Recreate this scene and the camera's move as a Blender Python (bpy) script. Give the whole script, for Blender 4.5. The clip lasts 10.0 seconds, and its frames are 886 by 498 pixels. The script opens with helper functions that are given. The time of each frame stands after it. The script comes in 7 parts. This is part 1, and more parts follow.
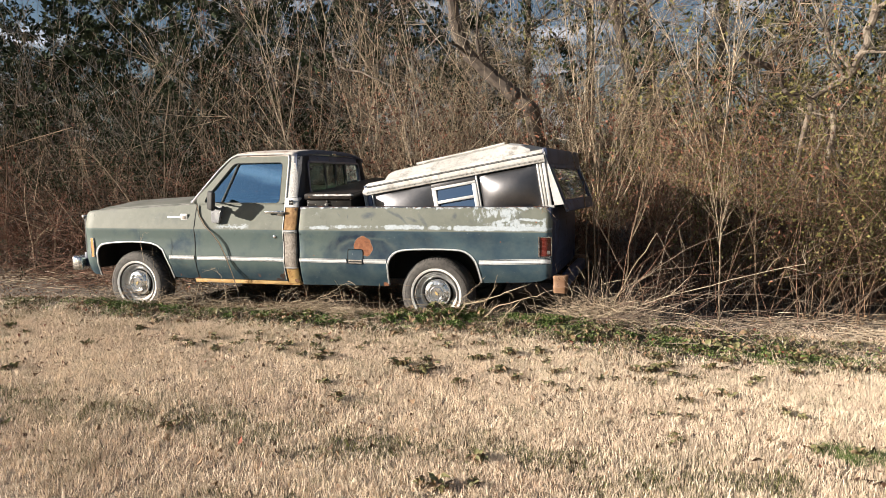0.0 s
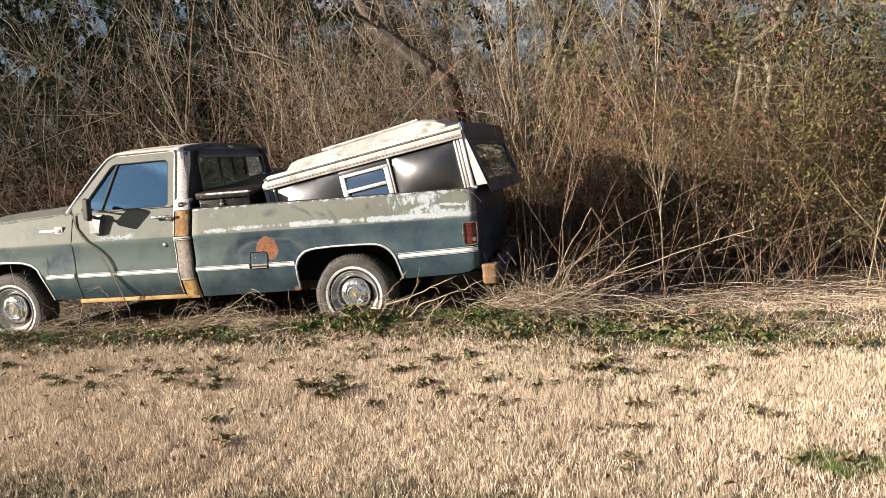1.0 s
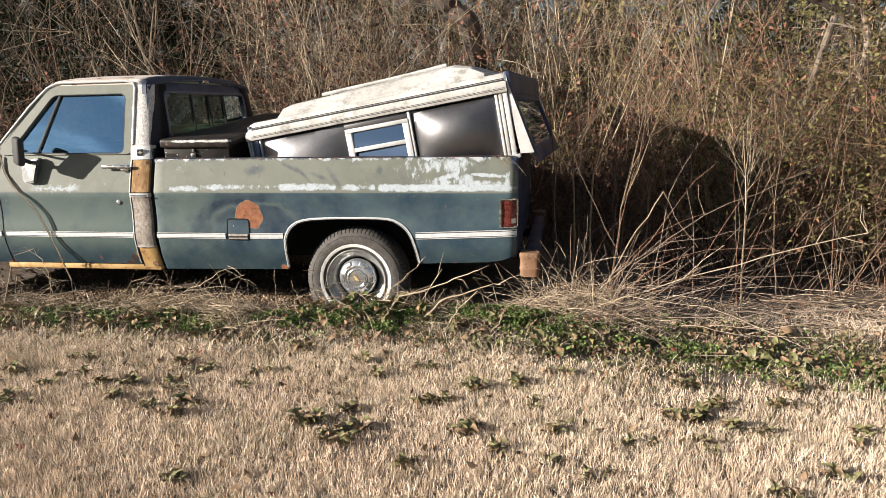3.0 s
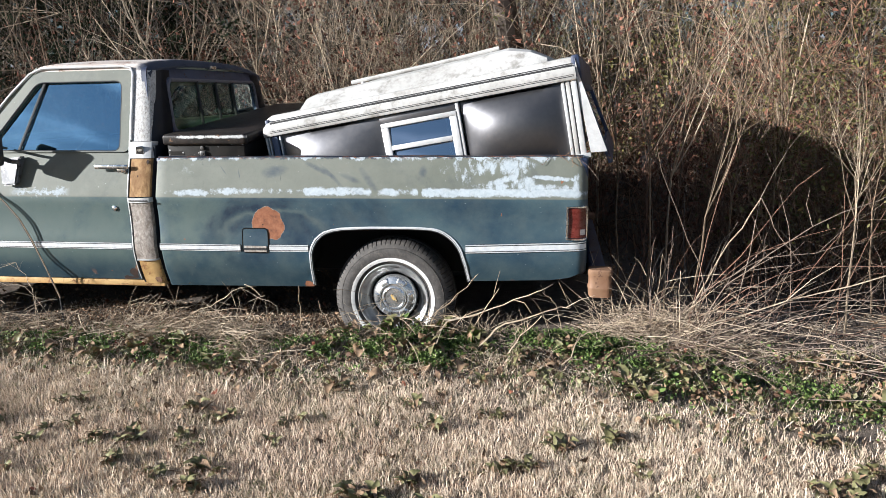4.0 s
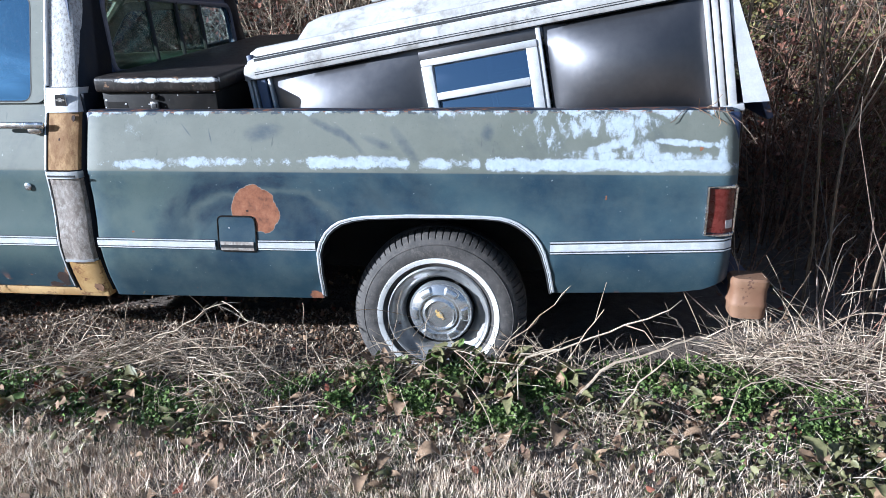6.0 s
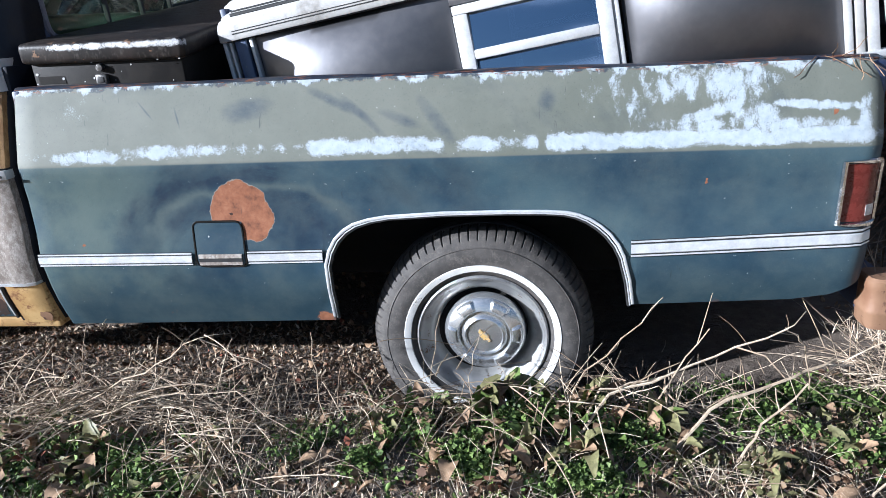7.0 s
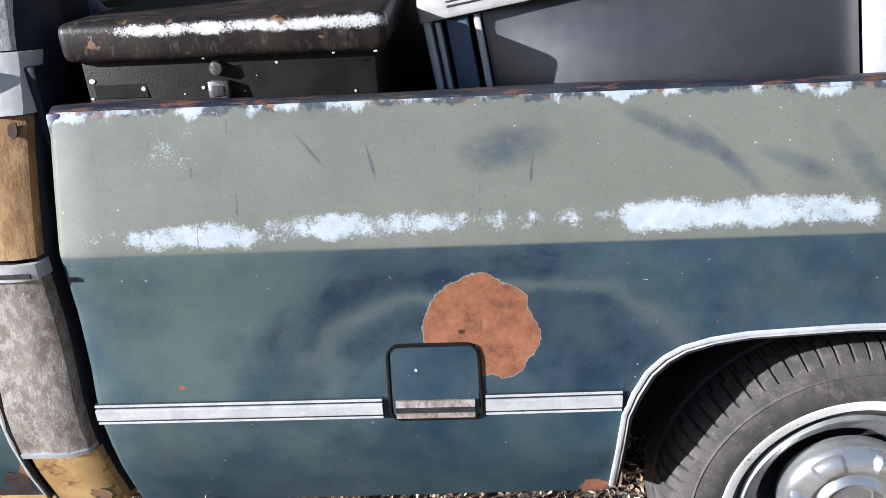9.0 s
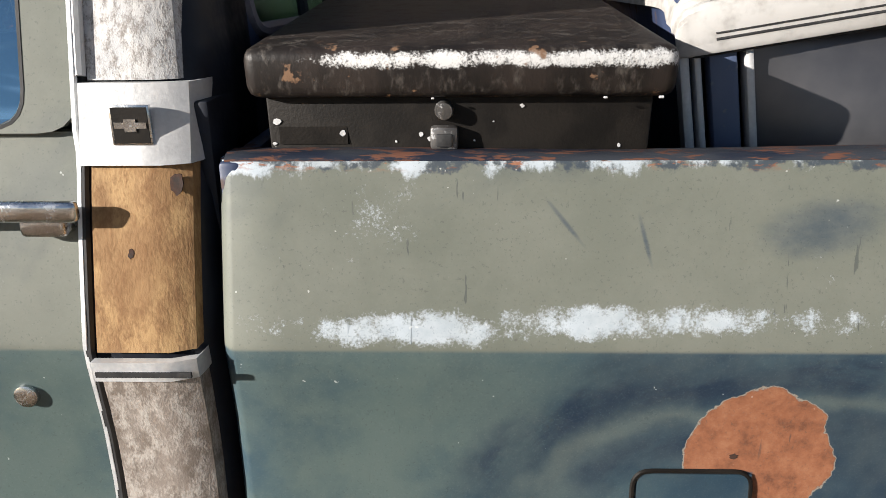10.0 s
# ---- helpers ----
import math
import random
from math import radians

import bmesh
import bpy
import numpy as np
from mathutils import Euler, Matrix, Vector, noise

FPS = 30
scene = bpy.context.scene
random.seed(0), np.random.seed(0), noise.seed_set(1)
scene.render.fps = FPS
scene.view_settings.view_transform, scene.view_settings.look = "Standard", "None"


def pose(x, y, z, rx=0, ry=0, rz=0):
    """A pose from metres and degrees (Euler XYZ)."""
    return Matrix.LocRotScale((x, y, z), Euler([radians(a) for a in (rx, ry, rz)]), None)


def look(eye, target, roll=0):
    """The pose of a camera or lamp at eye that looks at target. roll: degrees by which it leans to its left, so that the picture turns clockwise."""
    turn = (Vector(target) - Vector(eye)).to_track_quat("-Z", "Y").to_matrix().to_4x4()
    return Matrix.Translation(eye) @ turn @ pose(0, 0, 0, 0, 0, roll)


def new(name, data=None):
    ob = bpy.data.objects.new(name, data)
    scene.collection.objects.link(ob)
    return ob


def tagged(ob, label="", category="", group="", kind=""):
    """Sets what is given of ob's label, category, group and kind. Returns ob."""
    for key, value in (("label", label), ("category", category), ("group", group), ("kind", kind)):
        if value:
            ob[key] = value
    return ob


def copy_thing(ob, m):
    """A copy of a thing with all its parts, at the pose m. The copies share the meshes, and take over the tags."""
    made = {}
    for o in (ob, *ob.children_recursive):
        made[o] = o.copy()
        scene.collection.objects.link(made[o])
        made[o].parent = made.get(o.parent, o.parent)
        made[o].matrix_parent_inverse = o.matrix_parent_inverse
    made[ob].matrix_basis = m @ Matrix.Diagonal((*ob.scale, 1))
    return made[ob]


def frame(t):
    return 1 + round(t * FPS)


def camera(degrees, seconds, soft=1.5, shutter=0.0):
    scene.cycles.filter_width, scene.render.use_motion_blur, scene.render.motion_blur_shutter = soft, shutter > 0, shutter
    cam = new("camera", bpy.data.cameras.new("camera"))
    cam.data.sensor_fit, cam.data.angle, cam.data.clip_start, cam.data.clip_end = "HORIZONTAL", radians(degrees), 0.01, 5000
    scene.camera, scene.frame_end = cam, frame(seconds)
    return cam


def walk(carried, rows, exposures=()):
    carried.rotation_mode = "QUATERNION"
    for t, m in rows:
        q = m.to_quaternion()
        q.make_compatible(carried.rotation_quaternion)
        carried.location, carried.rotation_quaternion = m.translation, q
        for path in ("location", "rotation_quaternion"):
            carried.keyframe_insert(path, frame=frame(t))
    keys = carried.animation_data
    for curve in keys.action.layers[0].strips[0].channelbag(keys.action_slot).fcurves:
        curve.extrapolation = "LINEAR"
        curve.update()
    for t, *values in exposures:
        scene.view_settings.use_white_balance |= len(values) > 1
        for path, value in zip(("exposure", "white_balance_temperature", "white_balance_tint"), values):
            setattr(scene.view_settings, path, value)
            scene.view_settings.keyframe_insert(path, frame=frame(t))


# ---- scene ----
cam = camera(62.8, 10.0, 0.6)
PATH = [
    (0, (1.968, 0.633, 1.400), (1.407, 2.543, 1.211), -0.6),
    (0.5, (2.051, 1.042, 1.377), (1.542, 2.965, 1.173), -2.7),
    (1, (1.999, 1.398, 1.390), (1.586, 3.340, 1.147), -4.8),
    (1.5, (1.795, 1.617, 1.424), (1.385, 3.556, 1.155), -4.1),
    (2, (1.679, 1.958, 1.415), (1.266, 3.891, 1.107), -3.8),
    (2.2, (1.601, 2.082, 1.428), (1.187, 4.013, 1.108), -3.9),
    (3.3, (1.232, 2.683, 1.465), (0.937, 4.621, 1.069), -0.3),
    (3.5, (1.125, 2.840, 1.465), (0.834, 4.778, 1.067), -0.4),
    (4, (0.915, 3.137, 1.477), (0.613, 5.070, 1.064), -0.9),
    (4.5, (0.829, 3.517, 1.475), (0.527, 5.449, 1.059), -1.8),
    (5, (0.643, 3.811, 1.481), (0.333, 5.738, 1.042), -2.7),
    (5.2, (0.598, 3.942, 1.469), (0.289, 5.857, 0.980), -3.2),
    (6.5, (0.253, 4.685, 1.382), (0.023, 6.582, 0.791), 0.2),
    (7, (0.131, 5.014, 1.343), (-0.088, 6.894, 0.696), -2.9),
    (7.5, (-0.025, 5.252, 1.315), (-0.107, 7.129, 0.63), 2.2),
    (8, (-0.16, 5.529, 1.294), (-0.232, 7.394, 0.576), -3.5),
    (8.5, (-0.468, 5.737, 1.326), (-0.526, 7.595, 0.59), -3.6),
    (9, (-0.71, 5.935, 1.32), (-0.785, 7.809, 0.625), -2.6),
    (9.5, (-0.888, 6.137, 1.346), (-0.958, 8.016, 0.664), -2.7),
    (10, (-1.078, 6.214, 1.344), (-1.131, 8.096, 0.668), -0.5),
]
# white balance drifts: warm at first, cooler close to the truck, a little warmer at the end
LOOKS = [(0.0, 1.38, 5950, 10), (2.2, 1.38, 6200, 11), (3.3, 1.33, 5650, 10), (4.5, 1.33, 4950, 9), (6.3, 1.39, 4560, 10), (7.2, 1.42, 4820, 11), (8.2, 1.46, 4900, 12), (9.0, 1.38, 5050, 12), (10.0, 1.22, 5600, 11)]
walk(cam, [(t, look(eye, target, roll)) for t, eye, target, roll in PATH], LOOKS)
# ---- world, sun, exposure ----
SUN_WAY = Vector((2.0, 1.0, -0.66)).normalized()
sky_world = bpy.data.worlds.new("winter_sky")
scene.world = sky_world
sky_world.use_nodes = True
wt = sky_world.node_tree
sky = wt.nodes.new("ShaderNodeTexSky")
sky.sky_type = "NISHITA"
sky.sun_disc = False
sky.sun_elevation = math.asin(-SUN_WAY.z)
sky.sun_rotation = math.atan2(-SUN_WAY.x, -SUN_WAY.y)
cloud_co = wt.nodes.new("ShaderNodeTexCoord")
cloud_map = wt.nodes.new("ShaderNodeMapping")
cloud_map.inputs["Scale"].default_value = (1.0, 1.0, 6.0)
cloud = wt.nodes.new("ShaderNodeTexNoise")
cloud.inputs["Scale"].default_value, cloud.inputs["Detail"].default_value = 5.5, 7
cloud_step = wt.nodes.new("ShaderNodeMapRange")
cloud_step.inputs[1].default_value, cloud_step.inputs[2].default_value, cloud_step.inputs[4].default_value = 0.53, 0.66, 0.75
cloud_mix = wt.nodes.new("ShaderNodeMix")
cloud_mix.data_type = "RGBA"
cloud_mix.inputs[7].default_value = (13.0, 13.0, 13.2, 1)
wt.links.new(cloud_co.outputs["Generated"], cloud_map.inputs[0])
wt.links.new(cloud_map.outputs[0], cloud.inputs["Vector"])
wt.links.new(cloud.outputs[0], cloud_step.inputs[0])
wt.links.new(cloud_step.outputs[0], cloud_mix.inputs[0])
wt.links.new(sky.outputs["Color"], cloud_mix.inputs[6])
wt.links.new(cloud_mix.outputs[2], wt.nodes["Background"].inputs["Color"])
wt.nodes["Background"].inputs["Strength"].default_value = 0.029
sun_data = bpy.data.lights.new("sun", "SUN")
sun_data.energy, sun_data.angle, sun_data.color = 5.0, radians(0.6), (1.0, 0.86, 0.68)
sun = new("sun", sun_data)
sun.matrix_world = look((-20, -12, 12), Vector((-20, -12, 12)) + SUN_WAY)


# ---- small tools ----
def smooth_mesh(me, angle=35):
    me.polygons.foreach_set("use_smooth", [True] * len(me.polygons))
    me.set_sharp_from_angle(angle=radians(angle))


WORLD_OF = {}


def thing(name, place, label, category, group="", kind=""):
    """An Empty at the base of a thing whose parts are given in world metres."""
    e = new(name)
    e.location = place
    e.empty_display_size = 0.1
    WORLD_OF[e.name] = Matrix.Translation(place)
    return tagged(e, label, category, group, kind)


def link(name, me, material, parent=None, label="", smooth=35):
    if smooth:
        smooth_mesh(me, smooth)
    ob = new(name, me)
    for m in material if isinstance(material, (list, tuple)) else [material]:
        me.materials.append(m)
    if parent is not None:
        ob.parent = parent
        ob.matrix_parent_inverse = WORLD_OF[parent.name].inverted()
    WORLD_OF[ob.name] = Matrix.Identity(4)
    if label:
        ob["label"] = label
    return ob


def part(name, bm, material, parent=None, label="", smooth=35):
    me = bpy.data.meshes.new(name)
    bmesh.ops.recalc_face_normals(bm, faces=bm.faces)
    bm.to_mesh(me)
    bm.free()
    return link(name, me, material, parent, label, smooth)


def box(bm, x0, x1, y0, y1, z0, z1, m=None):
    vs = [bm.verts.new((x, y, z)) for x in (x0, x1) for y in (y0, y1) for z in (z0, z1)]
    for f in ((0, 1, 3, 2), (4, 6, 7, 5), (0, 4, 5, 1), (2, 3, 7, 6), (0, 2, 6, 4), (1, 5, 7, 3)):
        bm.faces.new([vs[i] for i in f])
    if m is not None:
        bmesh.ops.transform(bm, matrix=m, verts=vs)
    return vs


def rbox(x0, x1, y0, y1, z0, z1, r=0.004, seg=2, m=None):
    bm = bmesh.new()
    box(bm, x0, x1, y0, y1, z0, z1)
    bmesh.ops.bevel(bm, geom=bm.edges[:], offset=r, segments=seg, affect="EDGES", profile=0.5)
    if m is not None:
        bmesh.ops.transform(bm, matrix=m, verts=bm.verts)
    return bm


def sheet(bm, rows, closed=False):
    """A quad sheet through rows of points."""
    grid = [[bm.verts.new(p) for p in row] for row in rows]
    for a, b in zip(grid, grid[1:]):
        n = len(a)
        for i in range(n if closed else n - 1):
            bm.faces.new((a[i], a[(i + 1) % n], b[(i + 1) % n], b[i]))
    return grid


def skin(bm, rows, thick=(0, 0.004, 0)):
    """A sheet with a second layer behind it, closed round its rim."""
    t = Vector(thick)
    front = sheet(bm, rows)
    back = sheet(bm, [[Vector(p) + t for p in row] for row in rows])
    rim = lambda g: g[0] + [r[-1] for r in g[1:]] + g[-1][-2::-1] + [r[0] for r in g[-2:0:-1]]
    a, b = rim(front), rim(back)
    for i in range(len(a)):
        j = (i + 1) % len(a)
        bm.faces.new((a[i], a[j], b[j], b[i]))


def tube(bm, pts, radius, n=8, flat=1.0, cap=True):
    """A tube along points; radius a number or one a point."""
    pts = [Vector(p) for p in pts]
    rings = []
    ref = Vector((0, 1, 0))
    for i, p in enumerate(pts):
        d = (pts[min(i + 1, len(pts) - 1)] - pts[max(i - 1, 0)]).normalized()
        a = d.cross(ref)
        if a.length < 0.2:
            a = d.cross(Vector((1, 0, 0.3)))
        a.normalize()
        b = a.cross(d).normalized()
        r = radius[i] if isinstance(radius, (list, tuple)) else radius
        rings.append([bm.verts.new(p + a * (r * math.cos(2 * math.pi * k / n)) + b * (r * flat * math.sin(2 * math.pi * k / n))) for k in range(n)])
    for a, b in zip(rings, rings[1:]):
        for k in range(n):
            bm.faces.new((a[k], a[(k + 1) % n], b[(k + 1) % n], b[k]))
    if cap:
        bm.faces.new(rings[0][::-1])
        bm.faces.new(rings[-1])


def lathe(bm, profile, centre, n=64, wobble=None):
    """Turns (radius, y) round an axis along y through centre."""
    cx, cy, cz = centre
    rows = []
    for i, (r, y) in enumerate(profile):
        row = []
        for k in range(n):
            a = 2 * math.pi * k / n
            rr = r + (wobble(i, k) if wobble else 0)
            row.append((cx + rr * math.cos(a), cy + y, cz + rr * math.sin(a)))
        rows.append(row)
    return sheet(bm, rows, closed=True)


def round_loop(corners, r, seg=5):
    out = []
    n = len(corners)
    for i, c in enumerate(corners):
        c = Vector(c)
        a, b = Vector(corners[i - 1]), Vector(corners[(i + 1) % n])
        rr = min(r, 0.45 * (a - c).length, 0.45 * (b - c).length)
        p, q = c + (a - c).normalized() * rr, c + (b - c).normalized() * rr
        for k in range(seg + 1):
            t = k / seg
            out.append((1 - t) ** 2 * p + 2 * t * (1 - t) * c + t * t * q)
    return out


def interp(pts, x):
    xs, ys = zip(*pts)
    return float(np.interp(x, xs, ys))


# ---- materials ----
def nodes(name):
    m = bpy.data.materials.new(name)
    m.use_nodes = True
    t = m.node_tree
    return m, t, t.nodes["Principled BSDF"]


class G:
    """Short words for shader nodes."""

    def __init__(self, t):
        self.t = t

    def n(self, kind, **kw):
        nd = self.t.nodes.new("ShaderNode" + kind)
        for k, v in kw.items():
            if k in nd.inputs:
                self.put(nd.inputs[k], v)
        return nd

    def put(self, socket, v):
        if isinstance(v, bpy.types.NodeSocket):
            self.t.links.new(v, socket)
        elif isinstance(v, (tuple, list)) and len(v) == 3 and socket.type == "RGBA":
            socket.default_value = (*v, 1)
        else:
            socket.default_value = v

    def math(self, op, a, b=0.0, clamp=False):
        nd = self.t.nodes.new("ShaderNodeMath")
        nd.operation, nd.use_clamp = op, clamp
        self.put(nd.inputs[0], a)
        self.put(nd.inputs[1], b)
        return nd.outputs[0]

    def mix(self, f, a, b):
        nd = self.t.nodes.new("ShaderNodeMix")
        nd.data_type = "RGBA"
        self.put(nd.inputs[0], f)
        self.put(nd.inputs[6], a)
        self.put(nd.inputs[7], b)
        return nd.outputs[2]

    def fmix(self, f, a, b):
        nd = self.t.nodes.new("ShaderNodeMix")
        self.put(nd.inputs[0], f)
        self.put(nd.inputs[2], a)
        self.put(nd.inputs[3], b)
        return nd.outputs[0]

    def pos(self):
        return self.t.nodes.new("ShaderNodeNewGeometry").outputs["Position"]

    def island(self):
        return self.t.nodes.new("ShaderNodeNewGeometry").outputs["Random Per Island"]

    def noise(self, vec, scale, detail=4, rough=0.55, stretch=None):
        if stretch:
            mp = self.t.nodes.new("ShaderNodeMapping")
            self.put(mp.inputs["Vector"], vec)
            mp.inputs["Scale"].default_value = stretch[:3]
            if len(stretch) > 3:
                mp.inputs["Rotation"].default_value = stretch[3:6]
            vec = mp.outputs[0]
        nd = self.n("TexNoise", Vector=vec, Scale=scale, Detail=detail, Roughness=rough)
        return nd.outputs[0]

    def step(self, v, lo, hi):
        nd = self.t.nodes.new("ShaderNodeMapRange")
        nd.interpolation_type = "SMOOTHSTEP"
        self.put(nd.inputs[0], v)
        nd.inputs[1].default_value, nd.inputs[2].default_value = lo, hi
        return nd.outputs[0]

    def ramp(self, f, *stops):
        nd = self.t.nodes.new("ShaderNodeValToRGB")
        self.put(nd.inputs[0], f)
        e = nd.color_ramp.elements
        while len(e) < len(stops):
            e.new(0.5)
        for el, (p, c) in zip(e, stops):
            el.position, el.color = p, (*c, 1)
        return nd.outputs[0]

    def bump(self, h, strength=0.3, dist=0.01):
        nd = self.n("Bump", Height=h, Strength=strength, Distance=dist)
        return nd.outputs[0]


def plain(name, c1, c2, scale=12, rough=(0.5, 0.7), metal=0.0, bump=0.15, dist=0.003, spec=0.5):
    """Two tones by noise at two scales, uneven gloss and relief."""
    m, t, b = nodes(name)
    g = G(t)
    p = g.pos()
    f = g.math("ADD", g.math("MULTIPLY", g.noise(p, scale, 5), 0.6), g.math("MULTIPLY", g.noise(p, scale * 7, 3), 0.4))
    f = g.step(f, 0.35, 0.65)
    g.put(b.inputs["Base Color"], g.mix(f, c1, c2))
    g.put(b.inputs["Roughness"], g.fmix(f, *rough))
    b.inputs["Metallic"].default_value = metal
    b.inputs["Specular IOR Level"].default_value = spec
    g.put(b.inputs["Normal"], g.bump(g.noise(p, scale * 6, 4), bump, dist))
    return m


def worn(name, base1, base2, over, amount=0.5, scale=25, rough=(0.45, 0.8), metal=0.0, over2=None, spec=0.5, stretch=None, soft=0.06):
    """A finish that has worn through in patches to another colour."""
    m, t, b = nodes(name)
    g = G(t)
    p = g.pos()
    if stretch:
        mp = g.n("Mapping", Vector=p)
        mp.inputs["Scale"].default_value = stretch
        p = mp.outputs[0]
    f = g.step(g.noise(p, scale * 0.4, 4), 0.4, 0.6)
    base = g.mix(f, base1, base2)
    chips = g.step(g.math("ADD", g.math("MULTIPLY", g.noise(p, scale, 7, 0.65), 0.7), g.math("MULTIPLY", g.noise(p, scale * 5, 3), 0.3)), 0.75 - 0.4 * amount - 0.5 * soft, 0.75 - 0.4 * amount + 0.5 * soft)
    top = g.mix(g.noise(p, scale * 3, 3), over, over2 or [0.6 * v for v in over])
    g.put(b.inputs["Base Color"], g.mix(chips, base, top))
    g.put(b.inputs["Roughness"], g.fmix(chips, *rough))
    g.put(b.inputs["Metallic"], g.fmix(chips, metal, 0.0))
    b.inputs["Specular IOR Level"].default_value = spec
    g.put(b.inputs["Normal"], g.bump(g.math("ADD", chips, g.noise(p, scale * 6, 3)), 0.2, 0.002))
    return m


def body_paint():
    """Faded green paint: chalky above the crease, glossier blue-green below, rubbed white and rusted through in places."""
    m, t, b = nodes("faded_green_paint")
    g = G(t)
    p = g.pos()
    s = g.n("SeparateXYZ", Vector=p)
    x, z = s.outputs[0], s.outputs[2]
    big = g.noise(p, 1.6, 4)
    fine = g.noise(p, 60, 4)
    upper = g.mix(g.step(big, 0.35, 0.65), (0.110, 0.119, 0.096), (0.134, 0.142, 0.117))
    lower = g.mix(g.step(g.noise(p, 2.2, 5, 0.6, (1, 1, 1.6, 0, 0.5, 0)), 0.35, 0.68), (0.015, 0.038, 0.064), (0.050, 0.084, 0.102))
    lower = g.mix(g.math("MULTIPLY", g.math("SUBTRACT", 1.0, g.step(x, -1.15, -0.75)), g.step(g.noise(p, 3.5, 5, 0.6), 0.25, 0.55)), lower, (0.074, 0.104, 0.098))
    arc = g.n("CombineXYZ")
    g.put(arc.inputs[0], g.math("ADD", x, 0.62))
    g.put(arc.inputs[2], g.math("SUBTRACT", z, 0.45))
    arc_r = g.n("VectorMath", Vector=arc.outputs[0])
    arc_r.operation = "LENGTH"
    arc_a = g.math("ARCTAN2", g.math("SUBTRACT", z, 0.45), g.math("ADD", x, 0.62))
    polar = g.n("CombineXYZ")
    g.put(polar.inputs[0], g.math("MULTIPLY", arc_r.outputs["Value"], 4.6))
    g.put(polar.inputs[1], g.math("MULTIPLY", arc_a, 0.5))
    g.put(polar.inputs[2], g.math("MULTIPLY", x, 0.6))
    wipe = g.noise(polar.outputs[0], 1.6, 5, 0.62)
    mottle = g.noise(p, 2.4, 5, 0.6)
    near = g.math("SUBTRACT", 1.0, g.math("MULTIPLY", g.step(arc_r.outputs["Value"], 0.5, 0.95), 0.75))
    smear = g.math("MULTIPLY", g.math("MULTIPLY", near, g.step(x, -1.2, -0.9)), g.step(g.math("ADD", g.math("MULTIPLY", wipe, 0.55), g.math("MULTIPLY", mottle, 0.5)), 0.49, 0.62))
    lower = g.mix(g.math("MULTIPLY", smear, 0.55), lower, (0.009, 0.018, 0.038))
    # wiped rings round the filler door
    ring_d = g.n("CombineXYZ")
    g.put(ring_d.inputs[0], g.math("MULTIPLY", g.math("ADD", x, 0.66), 1 / 0.36))
    g.put(ring_d.inputs[2], g.math("MULTIPLY", g.math("SUBTRACT", z, 0.70), 1 / 0.19))
    ring_r = g.n("VectorMath", Vector=ring_d.outputs[0])
    ring_r.operation = "LENGTH"
    wob = g.math("MULTIPLY", g.math("SUBTRACT", g.noise(p, 5, 4, 0.6), 0.5), 0.7)
    rr = g.math("ADD", ring_r.outputs["Value"], wob)
    band = g.math("SUBTRACT", 1.0, g.step(g.math("ABSOLUTE", g.math("SUBTRACT", rr, 1.05)), 0.02, 0.17))
    band2 = g.math("SUBTRACT", 1.0, g.step(g.math("ABSOLUTE", g.math("SUBTRACT", rr, 0.62)), 0.03, 0.20))
    fibre = g.step(g.noise(polar.outputs[0], 7, 5, 0.65), 0.30, 0.58)
    bands = g.math("MULTIPLY", g.math("MULTIPLY", g.math("MULTIPLY", g.math("MAXIMUM", band, band2), g.step(z, 0.64, 0.78)), fibre), g.step(g.noise(p, 3.1, 3), 0.34, 0.5))
    pale = g.math("MULTIPLY", g.math("SUBTRACT", 1.0, g.step(g.math("ABSOLUTE", g.math("SUBTRACT", rr, 0.84)), 0.0, 0.12)), g.math("MULTIPLY", g.step(z, 0.66, 0.80), 0.35))
    lower = g.mix(pale, lower, (0.13, 0.15, 0.13))
    lower = g.mix(g.math("MULTIPLY", bands, 0.75), lower, (0.007, 0.017, 0.040))
    above = g.step(z, 0.926, 0.932)
    # below z 0.62 the colour settles to one dark blue-green
    low_step = g.step(z, 0.46, 0.62)
    lower = g.mix(g.math("SUBTRACT", 1.0, low_step), lower, (0.020, 0.042, 0.060))
    smear_up = g.math("MULTIPLY", g.step(g.math("ADD", g.math("MULTIPLY", wipe, 0.45), g.math("MULTIPLY", g.noise(p, 2.6, 4, 0.6, (1.0, 1, 2.0, 0, 0.6, 0)), 0.55)), 0.53, 0.64), 0.35)
    upper = g.mix(smear_up, upper, (0.035, 0.05, 0.06))
    # separate navy scuffs: centre, half length, half width, slope
    for cx, cz, hl, hw, tilt in ((-0.65, 1.075, 0.075, 0.032, 10), (-0.385, 1.085, 0.10, 0.014, -25), (-0.315, 1.05, 0.09, 0.012, -42), (-0.205, 1.036, 0.06, 0.016, -22), (-0.105, 1.03, 0.08, 0.020, -52), (-0.955, 1.08, 0.035, 0.003, -50), (-0.86, 1.06, 0.03, 0.003, -75), (0.20, 1.07, 0.035, 0.025, 70)):
        ca, sa = math.cos(radians(tilt)), math.sin(radians(tilt))
        dx, dz = g.math("SUBTRACT", x, cx), g.math("SUBTRACT", z, cz)
        u = g.math("MULTIPLY", g.math("ADD", g.math("MULTIPLY", dx, ca), g.math("MULTIPLY", dz, sa)), 1 / hl)
        w = g.math("MULTIPLY", g.math("SUBTRACT", g.math("MULTIPLY", dz, ca), g.math("MULTIPLY", dx, sa)), 1 / hw)
